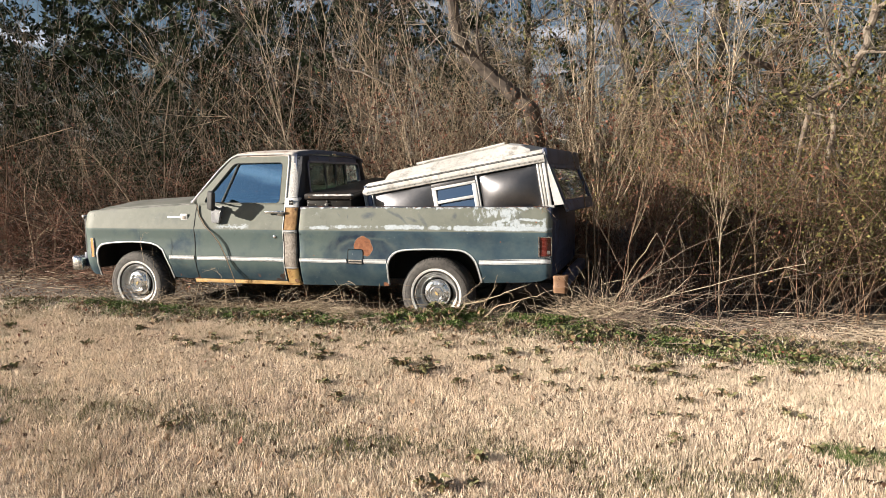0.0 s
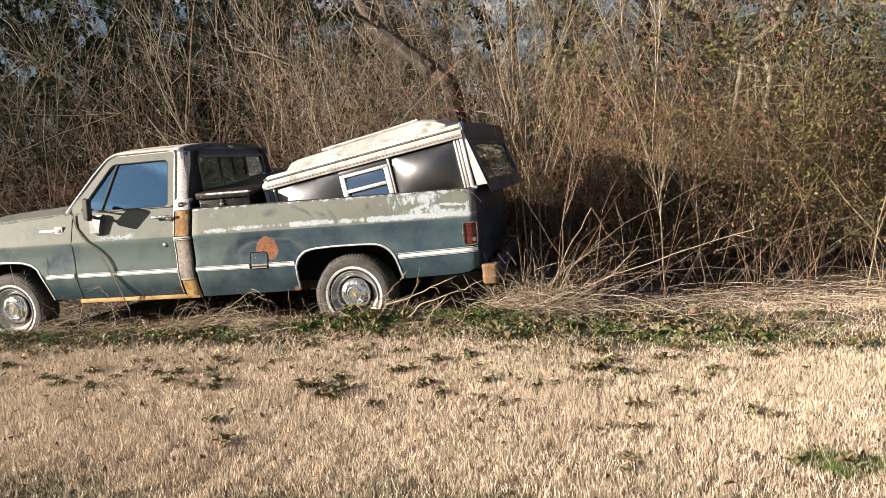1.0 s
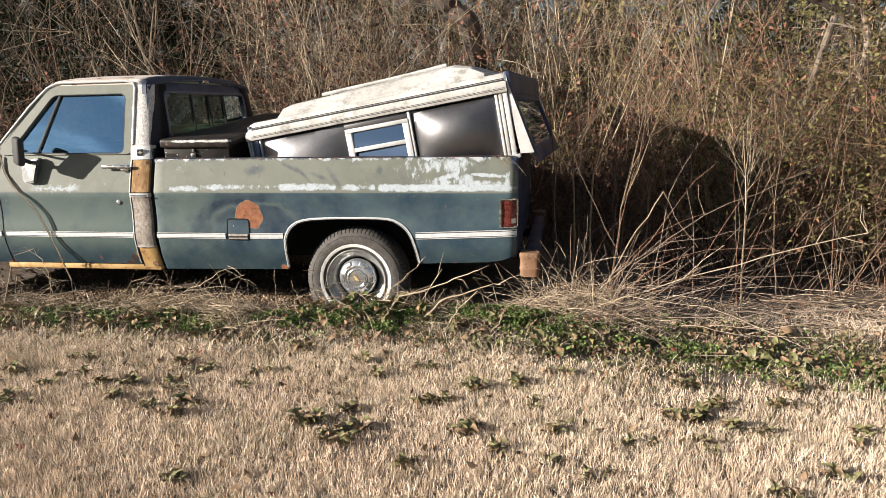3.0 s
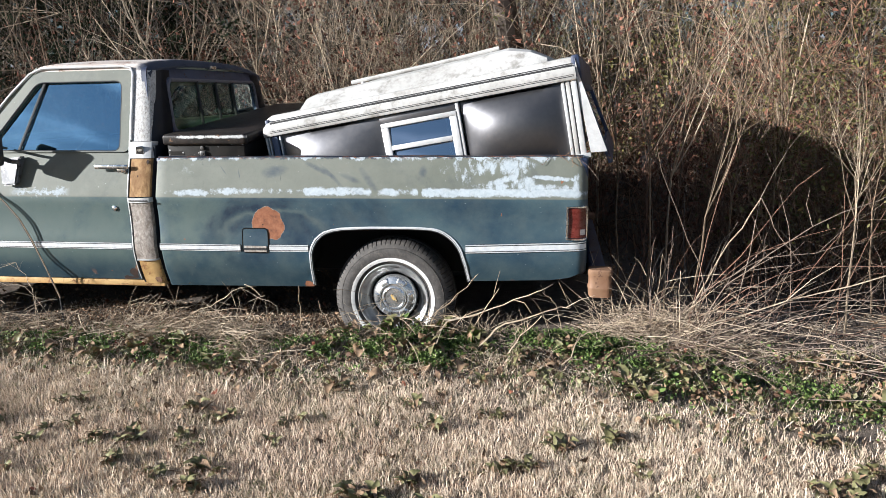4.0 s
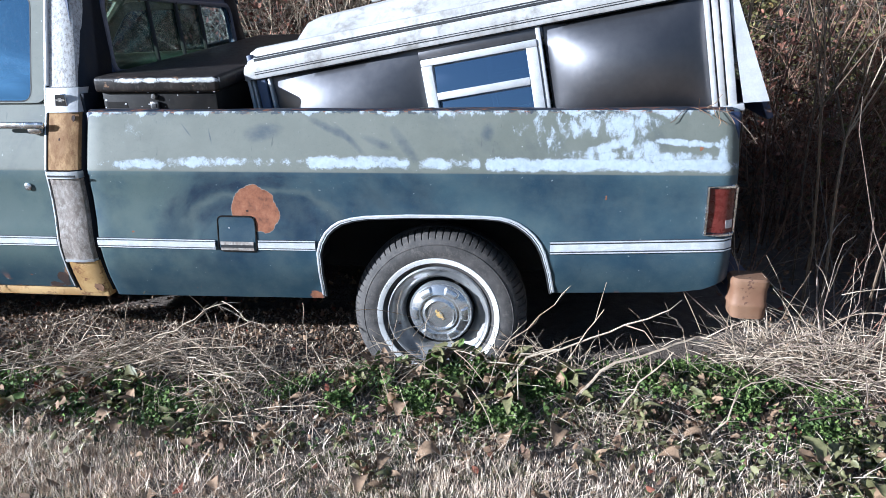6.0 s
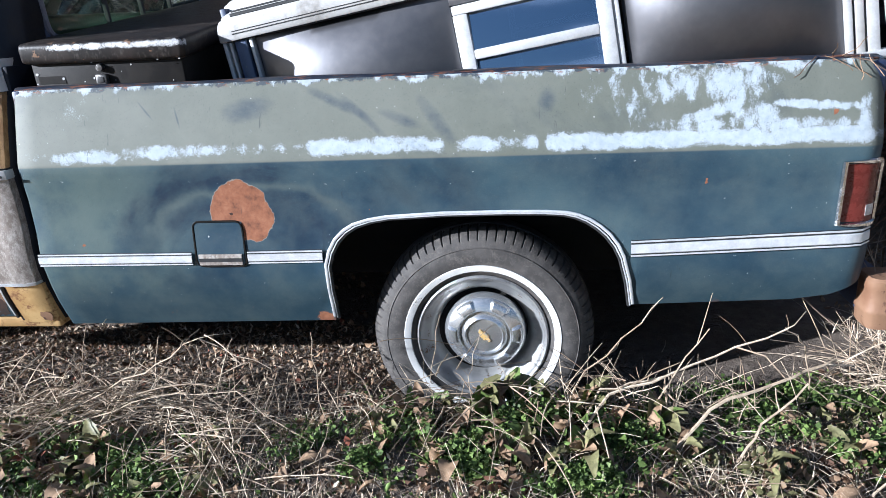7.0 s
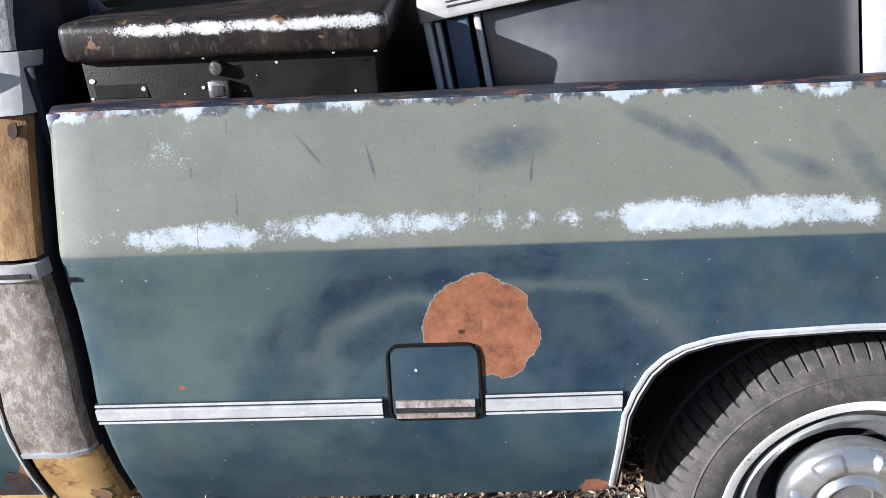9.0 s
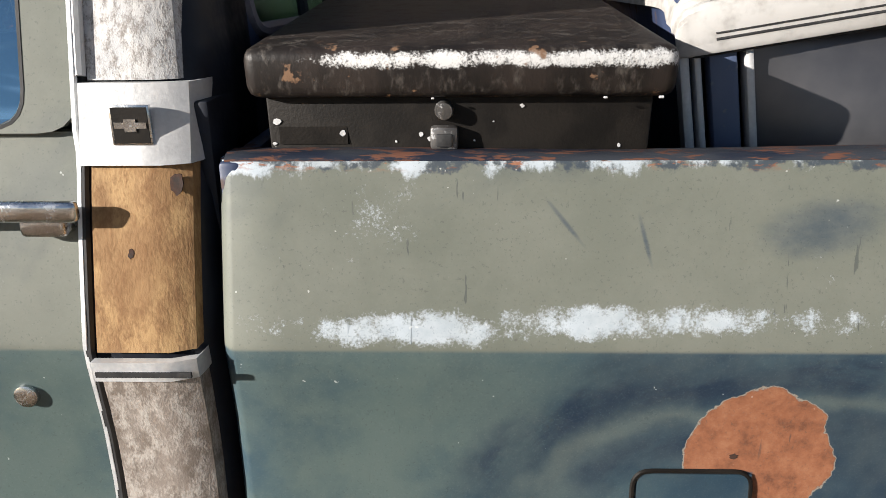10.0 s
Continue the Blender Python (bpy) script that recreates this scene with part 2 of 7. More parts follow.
        d = g.math("ADD", g.math("ADD", g.math("MULTIPLY", u, u), g.math("MULTIPLY", w, w)), g.math("MULTIPLY", g.math("SUBTRACT", g.noise(p, 22, 5, 0.7, (1, 1, 2.2, 0, radians(tilt), 0)), 0.5), 1.8))
        upper = g.mix(g.math("MULTIPLY", g.math("SUBTRACT", 1.0, g.step(d, -0.5, 1.6)), 0.75), upper, (0.018, 0.036, 0.062))
    col = g.mix(above, lower, upper)
    col = g.mix(g.math("MULTIPLY", g.step(g.noise(p, 7, 6, 0.7), 0.35, 0.7), 0.35), col, g.mix(above, (0.10, 0.125, 0.12), (0.19, 0.195, 0.165)))
    # rubbed white: a strip above the crease, chips along the rail, a large patch towards the rear
    grain = g.math("MULTIPLY", g.math("SUBTRACT", g.noise(p, 300, 2, 0.7), 0.5), 0.9)
    rub = g.math("ADD", g.math("ADD", g.math("MULTIPLY", g.math("SUBTRACT", g.noise(p, 11, 3, 0.6), 0.5), 1.5), g.math("MULTIPLY", g.math("SUBTRACT", g.noise(p, 42, 4, 0.7), 0.5), 1.3)), grain)
    along = g.ramp(g.math("MULTIPLY", g.math("ADD", x, 1.45), 1 / 2.55), *[((a + 1.45) / 2.55, (k, k, k)) for a, k in (
        (-1.37, 0.0), (-1.34, 0.5), (-1.27, 0.4), (-1.24, 0.75), (-1.12, 0.95), (-1.02, 0.8), (-0.99, 0.62), (-0.955, 0.5), (-0.93, 0.8), (-0.84, 0.75), (-0.77, 0.65),
        (-0.73, 0.55), (-0.68, 0.3), (-0.66, 0.6), (-0.62, 0.3), (-0.575, 0.3), (-0.55, 0.65), (-0.525, 0.1), (-0.48, 0.3), (-0.465, 0.95), (-0.25, 1.0), (-0.09, 1.0),
        (-0.07, 0.1), (-0.04, 0.75), (0.03, 0.85), (0.10, 0.6), (0.17, 0.9), (0.185, 0.2), (0.205, 1.0), (0.3, 1.0), (1.03, 1.0), (1.06, 0.6))])
    off_mid = g.math("MULTIPLY", g.math("ABSOLUTE", g.math("SUBTRACT", z, g.fmix(g.step(x, -0.5, 0.3), g.fmix(g.step(x, -1.15, -0.85), 0.957, 0.967), 0.962))), 1 / 0.027)
    m_strip = g.step(g.math("ADD", g.math("SUBTRACT", along, g.math("MULTIPLY", g.math("POWER", off_mid, 2.0), 0.75)), rub), 0.36, 0.82)
    m_strip = g.math("MULTIPLY", m_strip, above)
    on_bed = g.step(x, -1.5, -1.42)
    door_bit = g.math("MULTIPLY", g.step(x, -2.33, -2.2), g.math("SUBTRACT", 1.0, g.step(x, -1.98, -1.9)))
    m_door = g.math("MULTIPLY", door_bit, g.step(g.math("ADD", g.math("SUBTRACT", 0.62, g.math("MULTIPLY", off_mid, 0.4)), rub), 0.3, 0.55))
    m_strip = g.math("MAXIMUM", g.math("MULTIPLY", m_strip, on_bed), m_door)
    # large rubbed patches towards the rear: centre, half length, half height, slope
    field = 0.0
    for cx, cz, hx, hz, tilt, k in ((0.56, 1.10, 0.09, 0.05, 0, 0.9), (0.70, 1.095, 0.12, 0.055, 0, 1.0), (0.64, 1.03, 0.13, 0.022, 18, 1.1), (0.76, 1.005, 0.06, 0.055, 0, 1.0), (0.91, 1.038, 0.14, 0.013, -4, 1.1), (0.86, 0.99, 0.17, 0.020, 0, 0.9), (1.03, 1.0, 0.018, 0.07, 0, 0.9), (0.43, 1.08, 0.07, 0.08, 0, 0.62), (0.32, 1.06, 0.03, 0.09, 0, 0.62), (0.60, 0.995, 0.16, 0.020, 0, 0.8)):
        ca, sa = math.cos(radians(tilt)), math.sin(radians(tilt))
        dx, dz = g.math("SUBTRACT", x, cx), g.math("SUBTRACT", z, cz)
        u = g.math("MULTIPLY", g.math("ADD", g.math("MULTIPLY", dx, ca), g.math("MULTIPLY", dz, sa)), 1 / hx)
        w = g.math("MULTIPLY", g.math("SUBTRACT", g.math("MULTIPLY", dz, ca), g.math("MULTIPLY", dx, sa)), 1 / hz)
        d = g.math("SUBTRACT", 1.0, g.math("MULTIPLY", g.math("ADD", g.math("MULTIPLY", u, u), g.math("MULTIPLY", w, w)), 0.55))
        field = g.math("MAXIMUM", field, g.math("MULTIPLY", d, k))
    streaks = g.math("ADD", g.math("MULTIPLY", g.math("SUBTRACT", g.noise(p, 20, 4, 0.62, (1.5, 1, 0.7)), 0.5), 2.6), grain)
    m_back = g.math("MULTIPLY", g.step(g.math("ADD", field, streaks), 0.52, 0.95), above)
    drip = g.math("ADD", z, g.math("MULTIPLY", g.math("SUBTRACT", g.noise(p, 16, 5, 0.65, (1, 1, 0.35)), 0.5), 0.13))
    drip = g.math("ADD", drip, g.math("MULTIPLY", grain, 0.014))
    chipped = g.step(g.math("ADD", g.noise(p, 13, 4, 0.65), g.math("MULTIPLY", grain, 0.12)), 0.40, 0.50)
    m_rail = g.math("MULTIPLY", g.math("MULTIPLY", g.math("MULTIPLY", g.step(drip, 1.139, 1.152), chipped), g.math("SUBTRACT", 1.0, g.step(z, 1.1505, 1.154))), on_bed)
    # a speckled run of white below the box
    run = g.n("CombineXYZ")
    g.put(run.inputs[0], g.math("MULTIPLY", g.math("ADD", x, 1.185), 1 / 0.055))
    g.put(run.inputs[2], g.math("MULTIPLY", g.math("SUBTRACT", z, 1.09), 1 / 0.06))
    run_r = g.n("VectorMath", Vector=run.outputs[0])
    run_r.operation = "LENGTH"
    m_run = g.step(g.math("SUBTRACT", g.math("ADD", g.math("MULTIPLY", g.noise(p, 24, 4, 0.6), 0.7), g.math("MULTIPLY", g.noise(p, 260, 2, 0.7), 0.5)), g.math("MULTIPLY", run_r.outputs["Value"], 0.14)), 0.56, 0.78)
    m_run = g.math("MULTIPLY", m_run, g.math("SUBTRACT", 1.0, g.step(run_r.outputs["Value"], 0.9, 1.4)))
    white = g.math("MAXIMUM", g.math("MAXIMUM", m_strip, m_back), g.math("MAXIMUM", m_rail, m_run))
    col = g.mix(g.math("MULTIPLY", white, g.math("ADD", 0.52, g.math("MULTIPLY", g.noise(p, 30, 4, 0.6), 0.60), True)), col, g.mix(fine, (0.34, 0.40, 0.46), (0.50, 0.54, 0.57)))
    # bare navy shows along the top edge between the chips
    navy = g.math("MULTIPLY", g.math("MULTIPLY", g.step(g.math("ADD", z, g.math("MULTIPLY", g.math("SUBTRACT", g.noise(p, 34, 4, 0.65), 0.5), 0.05)), 1.141, 1.147), on_bed), g.math("SUBTRACT", 1.0, white))
    col = g.mix(g.math("MULTIPLY", navy, 0.8), col, (0.022, 0.034, 0.055))
    # one large round rust patch over the filler door, small spots and a rusty lower edge
    rdx, rdz = g.math("SUBTRACT", x, -0.70), g.math("SUBTRACT", z, 0.79)
    rad = g.math("SQRT", g.math("ADD", g.math("MULTIPLY", rdx, rdx), g.math("MULTIPLY", rdz, rdz)))
    turn = g.math("MULTIPLY", g.math("ADD", g.math("ARCTAN2", rdz, rdx), math.pi), 1 / (2 * math.pi))
    lobes = g.ramp(turn, *[((a + 180) / 360, (8 * r,) * 3) for a, r in ((-180, 0.090), (-159, 0.096), (-120, 0.10), (-79, 0.098), (-69, 0.112), (-55, 0.110), (-33, 0.109), (-11, 0.102), (14.6, 0.080), (32, 0.090), (58.7, 0.081), (90, 0.089), (110, 0.085), (133, 0.083), (166, 0.086), (180, 0.090))])
    dist = g.math("ADD", g.math("SUBTRACT", rad, g.math("MULTIPLY", lobes, 1 / 8)), g.math("MULTIPLY", g.math("SUBTRACT", g.noise(p, 40, 5, 0.65), 0.5), 0.022))
    off_door = g.math("MAXIMUM", g.step(x, -0.704, -0.699), g.step(z, 0.748, 0.752))
    patch = g.math("MULTIPLY", g.math("SUBTRACT", 1.0, g.step(dist, -0.001, 0.001)), off_door)
    rim = g.math("MULTIPLY", g.math("MULTIPLY", g.math("SUBTRACT", 1.0, g.step(dist, 0.001, 0.0024)), g.step(dist, -0.001, 0.001)), off_door)
    foot_x, foot_z = g.math("MULTIPLY", g.math("ADD", x, 0.49), 1 / 0.028), g.math("MULTIPLY", g.math("SUBTRACT", z, 0.41), 1 / 0.026)
    foot = g.math("SUBTRACT", 1.0, g.step(g.math("ADD", g.math("ADD", g.math("MULTIPLY", foot_x, foot_x), g.math("MULTIPLY", foot_z, foot_z)), g.math("MULTIPLY", g.math("SUBTRACT", g.noise(p, 60, 4, 0.7), 0.5), 3.0)), 0.6, 1.3))
    patch = g.math("MAXIMUM", patch, foot)
    spots = g.step(g.noise(p, 26, 2), 0.765, 0.79)
    top_rust = g.math("MULTIPLY", g.step(g.noise(p, 46, 5, 0.7, (0.5, 1, 2)), 0.56, 0.62), g.math("MULTIPLY", g.step(z, 1.136, 1.150), on_bed))
    edge = g.math("MULTIPLY", g.math("SUBTRACT", 1.0, g.step(z, 0.42, 0.50)), g.step(g.noise(p, 9, 5), 0.66, 0.72))
    rust = g.math("MAXIMUM", g.math("MAXIMUM", patch, spots), g.math("MAXIMUM", top_rust, edge))
    rust_col = g.ramp(g.noise(p, 38, 5, 0.7), (0.3, (0.12, 0.046, 0.022)), (0.5, (0.225, 0.088, 0.040)), (0.7, (0.28, 0.125, 0.062)))
    col = g.mix(g.math("MULTIPLY", rim, 0.7), col, (0.34, 0.30, 0.24))
    col = g.mix(rust, col, rust_col)
    scratch = g.math("MULTIPLY", g.step(g.noise(p, 22, 3, 0.5, (5, 1, 0.7, 0, 0.9, 0)), 0.69, 0.72), g.step(g.noise(p, 4, 2), 0.5, 0.6))
    col = g.mix(g.math("MULTIPLY", scratch, 0.5), col, (0.02, 0.03, 0.035))
    nicks = g.math("MULTIPLY", g.step(g.noise(p, 30, 4, 0.6, (3.2, 1, 1, 0, -0.5, 0)), 0.70, 0.73), g.step(g.noise(p, 6, 2), 0.52, 0.6))
    col = g.mix(g.math("MULTIPLY", nicks, 0.45), col, (0.02, 0.03, 0.035))
    dust = g.math("MULTIPLY", g.step(g.noise(p, 330, 3, 0.7), 0.5, 0.75), g.math("SUBTRACT", 0.5, g.math("MULTIPLY", above, 0.25)))
    col = g.mix(g.math("MULTIPLY", dust, 0.18), col, (0.26, 0.28, 0.27))
    pits = g.math("MULTIPLY", g.step(g.noise(p, 240, 2, 0.7), 0.60, 0.70), 0.30)
    col = g.mix(pits, col, (0.03, 0.04, 0.04))
    specks = g.math("MULTIPLY", g.step(g.noise(p, 90, 2), 0.745, 0.775), 0.5)
    col = g.mix(specks, col, (0.6, 0.62, 0.6))
    g.put(b.inputs["Base Color"], col)
    gloss = g.fmix(above, g.fmix(smear, 0.42, 0.32), 0.62)
    g.put(b.inputs["Roughness"], g.fmix(g.math("MAXIMUM", rust, white), gloss, 0.85))
    b.inputs["Specular IOR Level"].default_value = 0.4
    h = g.math("ADD", g.math("MULTIPLY", fine, 0.4), g.math("MULTIPLY", g.math("MAXIMUM", rust, white), 0.5))
    g.put(b.inputs["Normal"], g.bump(h, 0.10, 0.002))
    return m


def tinted(name, lo, hi, rough=0.8, trans=0.0, spots=None, high=0.55, stain=0.5, spec=0.25):
    """A leaf, blade or stem material whose pieces differ from one another."""
    m, t, b = nodes(name)
    g = G(t)
    f = g.island()
    stops = [(0.0, lo), (high, hi)] + ([(0.9, hi), (0.97, spots)] if spots else [])
    col = g.ramp(f, *stops)
    grain = g.step(g.noise(g.pos(), 45, 4, 0.65), 0.38, 0.66)
    col = g.mix(g.math("MULTIPLY", grain, stain), col, [0.5 * v for v in lo])
    g.put(b.inputs["Base Color"], col)
    b.inputs["Roughness"].default_value = rough
    b.inputs["Specular IOR Level"].default_value = spec
    if trans:
        b.inputs["Transmission Weight"].default_value = 0.0
        b.inputs["Subsurface Weight"].default_value = 0.0
    return m


def straw_mat():
    m = tinted("straw_grass", (0.48, 0.365, 0.26), (0.92, 0.78, 0.605), 0.7, 0, None, 0.55, 0.22)
    g = G(m.node_tree)
    b = m.node_tree.nodes["Principled BSDF"]
    old = b.inputs["Base Color"].links[0].from_socket
    slow = g.step(g.noise(g.pos(), 1.1, 5, 0.6), 0.38, 0.66)
    small = g.step(g.noise(g.pos(), 9, 4, 0.6), 0.42, 0.68)
    col = g.mix(g.math("MULTIPLY", slow, 0.28), old, (0.55, 0.40, 0.30))
    s = g.n("SeparateXYZ", Vector=g.pos())
    damp = g.step(g.math("ADD", g.noise(g.pos(), 3.2, 5, 0.65), g.math("MULTIPLY", g.step(s.outputs[1], 4.6, 6.4), 0.10)), 0.52, 0.64)
    col = g.mix(g.math("MULTIPLY", damp, 0.15), col, (0.17, 0.15, 0.075))
    g.put(b.inputs["Base Color"], g.mix(g.math("MULTIPLY", small, 0.20), col, (0.16, 0.115, 0.08)))
    return m


def glass(name, tint, rough=0.02, alpha=0.25, gloss=(0.58, 0.80, 1.0)):
    m, t, b = nodes(name)
    g = G(t)
    tr = g.n("BsdfTransparent", Color=tint)
    gl = g.n("BsdfGlossy", Color=gloss)
    gl.inputs["Roughness"].default_value = rough
    fr = g.n("Fresnel")
    fr.inputs["IOR"].default_value = 1.55
    mixer = g.n("MixShader")
    g.put(mixer.inputs[0], g.math("ADD", g.math("MULTIPLY", fr.outputs[0], 1.0), alpha, True))
    t.links.new(tr.outputs[0], mixer.inputs[1])
    t.links.new(gl.outputs[0], mixer.inputs[2])
    t.links.new(mixer.outputs[0], t.nodes["Material Output"].inputs["Surface"])
    return m


def ground_mat():
    m, t, b = nodes("winter_ground")
    g = G(t)
    p = g.pos()
    f = g.step(g.noise(p, 1.1, 6, 0.6), 0.35, 0.65)
    straw = g.mix(g.step(g.noise(p, 70, 5, 0.7), 0.3, 0.7), (0.14, 0.105, 0.07), (0.60, 0.485, 0.36))
    soil = g.mix(g.noise(p, 22, 6, 0.7), (0.05, 0.040, 0.033), (0.27, 0.225, 0.185))
    s = g.n("SeparateXYZ", Vector=p)
    edge = g.math("ADD", s.outputs[1], g.math("ADD", g.math("MULTIPLY", s.outputs[0], 0.16), g.math("MULTIPLY", g.math("SUBTRACT", g.noise(p, 2.2, 4), 0.5), 1.2)))
    bare = g.step(edge, 6.0, 6.7)
    col = g.mix(bare, g.mix(f, straw, g.mix(0.5, straw, soil)), soil)
    g.put(b.inputs["Base Color"], col)
    b.inputs["Roughness"].default_value = 0.95
    b.inputs["Specular IOR Level"].default_value = 0.1
    g.put(b.inputs["Normal"], g.bump(g.noise(p, 45, 6, 0.7), 0.8, 0.02))
    return m


PAINT = body_paint()
CHROME = plain("pitted_chrome", (0.55, 0.56, 0.58), (0.72, 0.73, 0.74), 40, (0.12, 0.3), 1.0, 0.08, 0.001)
TRIM = plain("aluminium_moulding", (0.62, 0.64, 0.66), (0.76, 0.77, 0.77), 30, (0.38, 0.55), 0.5, 0.05, 0.001)
BLACK = plain("black_rubber_seal", (0.012, 0.012, 0.013), (0.03, 0.03, 0.03), 30, (0.6, 0.8))
# near black: shade under the body and in the wells is in the colour
UNDER = plain("shade_black_underbody", (0.004, 0.0035, 0.003), (0.012, 0.010, 0.008), 9, (0.8, 0.95), 0, 0.4, 0.01)
RUBBER = worn("aged_tyre_rubber", (0.048, 0.044, 0.041), (0.072, 0.066, 0.061), (0.15, 0.136, 0.12), 0.42, 45, (0.75, 0.9), 0, None, 0.4, None, 0.25)
WHITEWALL = worn("grubby_whitewall", (0.66, 0.65, 0.62), (0.76, 0.75, 0.72), (0.3, 0.28, 0.25), 0.35, 30, (0.6, 0.8))
RIM = worn("dull_silver_rim", (0.26, 0.26, 0.26), (0.38, 0.38, 0.37), (0.16, 0.10, 0.06), 0.35, 30, (0.42, 0.8), 0.55)
HUB = worn("worn_hubcap_metal", (0.55, 0.56, 0.57), (0.68, 0.69, 0.69), (0.30, 0.22, 0.15), 0.15, 40, (0.26, 0.6), 0.85)
GOLD = worn("faded_yellow_emblem", (0.48, 0.30, 0.07), (0.56, 0.38, 0.12), (0.30, 0.29, 0.27), 0.55, 90)
RED_LENS = plain("faded_red_lens", (0.085, 0.014, 0.011), (0.13, 0.024, 0.017), 30, (0.2, 0.4))
AMBER = plain("amber_lens", (0.62, 0.20, 0.05), (0.72, 0.28, 0.08), 30, (0.25, 0.4))
CLEAR_LENS = plain("clear_lens", (0.55, 0.50, 0.46), (0.7, 0.66, 0.62), 30, (0.15, 0.3))
GOLD_PRIMER = worn("yellow_primer", (0.40, 0.245, 0.085), (0.52, 0.35, 0.14), (0.15, 0.06, 0.03), 0.42, 22, (0.7, 0.9), 0, (0.25, 0.13, 0.05), 0.4, None, 0.14)
RUST_YELLOW = worn("rust_stained_primer", (0.25, 0.145, 0.058), (0.37, 0.235, 0.10), (0.16, 0.085, 0.036), 0.56, 60, (0.75, 0.9), 0, (0.22, 0.12, 0.05), 0.4, (1, 1, 0.45), 0.3)
GREY_BARE = worn("bare_grey_trim", (0.17, 0.14, 0.115), (0.24, 0.205, 0.175), (0.46, 0.43, 0.39), 0.56, 75, (0.6, 0.75), 0.1, (0.33, 0.29, 0.25), 0.5, (1, 1, 0.6), 0.22)
WHITE_BARE = worn("chalky_white_primer", (0.46, 0.46, 0.46), (0.56, 0.55, 0.53), (0.30, 0.275, 0.25), 0.52, 110, (0.65, 0.85), 0, None, 0.5, (1, 1, 0.6), 0.2)
ROOF_MAT = worn("sunburnt_roof_paint", (0.58, 0.53, 0.48), (0.50, 0.42, 0.36), (0.28, 0.16, 0.11), 0.42, 9, (0.65, 0.9), 0, None, 0.5, None, 0.12)
rt = ROOF_MAT.node_tree
rg = G(rt)
rb = rt.nodes["Principled BSDF"]
rx = rg.n("SeparateXYZ", Vector=rg.pos())
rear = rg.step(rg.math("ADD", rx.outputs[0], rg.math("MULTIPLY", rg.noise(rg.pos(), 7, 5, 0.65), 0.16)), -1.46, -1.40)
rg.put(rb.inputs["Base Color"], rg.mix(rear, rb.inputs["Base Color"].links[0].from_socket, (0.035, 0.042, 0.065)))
# weathered dark blue that also holds the shade of the rear-facing parts
NAVY = worn("weathered_shade_blue_paint", (0.018, 0.026, 0.058), (0.034, 0.048, 0.096), (0.08, 0.05, 0.04), 0.4, 9, (0.5, 0.8))
HOOD_MAT = worn("weathered_hood_paint", (0.11, 0.115, 0.098), (0.17, 0.17, 0.145), (0.26, 0.25, 0.235), 0.5, 6, (0.5, 0.75))
RUSTY = worn("rusted_yellow_steel", (0.16, 0.082, 0.042), (0.21, 0.12, 0.066), (0.10, 0.048, 0.03), 0.40, 15, (0.7, 0.9))
BOX_BLACK = worn("chipped_black_paint", (0.009, 0.008, 0.007), (0.015, 0.013, 0.011), (0.40, 0.38, 0.36), 0.08, 40, (0.5, 0.7), 0, None, 0.15)
BOX_LID = worn("rubbed_black_paint", (0.011, 0.009, 0.008), (0.022, 0.017, 0.0145), (0.10, 0.088, 0.075), 0.40, 34, (0.45, 0.7), 0, (0.05, 0.042, 0.036), 0.25, (1, 1, 0.5), 0.2)
lid_g = G(BOX_LID.node_tree)
lid_b = BOX_LID.node_tree.nodes["Principled BSDF"]
lid_p = lid_g.pos()
lid_s = lid_g.n("SeparateXYZ", Vector=lid_p)
lid_band = lid_g.math("MULTIPLY", lid_g.math("ABSOLUTE", lid_g.math("SUBTRACT", lid_s.outputs[2], 1.2675)), 1 / 0.012)
lid_worn = lid_g.math("ADD", lid_g.math("SUBTRACT", lid_g.step(lid_s.outputs[0], -1.32, -1.20), lid_g.math("MULTIPLY", lid_g.math("POWER", lid_band, 2.0), 0.6)), lid_g.math("ADD", lid_g.math("MULTIPLY", lid_g.math("SUBTRACT", lid_g.noise(lid_p, 26, 5, 0.7), 0.5), 1.8), lid_g.math("MULTIPLY", lid_g.math("SUBTRACT", lid_g.noise(lid_p, 330, 2, 0.7), 0.5), 1.0)))
lid_worn = lid_g.math("MULTIPLY", lid_g.step(lid_worn, 0.58, 1.05), lid_g.math("SUBTRACT", 1.0, lid_g.step(lid_s.outputs[1], 7.096, 7.104)))
lid_rust = lid_g.math("MULTIPLY", lid_g.step(lid_g.noise(lid_p, 34, 4, 0.6), 0.62, 0.68), lid_g.math("SUBTRACT", 1.0, lid_g.step(lid_s.outputs[1], 7.10, 7.14)))
lid_col = lid_g.mix(lid_worn, lid_b.inputs["Base Color"].links[0].from_socket, (0.58, 0.58, 0.57))
lid_g.put(lid_b.inputs["Base Color"], lid_g.mix(lid_g.math("MULTIPLY", lid_rust, 0.8), lid_col, (0.20, 0.12, 0.07)))
SHELL_WHITE = worn("chalky_white_aluminium", (0.47, 0.46, 0.44), (0.39, 0.38, 0.36), (0.27, 0.255, 0.23), 0.46, 8, (0.5, 0.75), 0, None, 0.5, None, 0.22)
SHELL_TRIM = plain("white_window_trim", (0.46, 0.46, 0.455), (0.55, 0.55, 0.545), 25, (0.4, 0.6), 0.2)
SHELL_PANEL = plain("bronze_tinted_panel", (0.115, 0.114, 0.122), (0.135, 0.132, 0.138), 6, (0.40, 0.44), 0.85, 0.03, 0.002)
INTERIOR = plain("dark_cab_lining", (0.03, 0.035, 0.03), (0.06, 0.065, 0.055), 10, (0.8, 0.95))
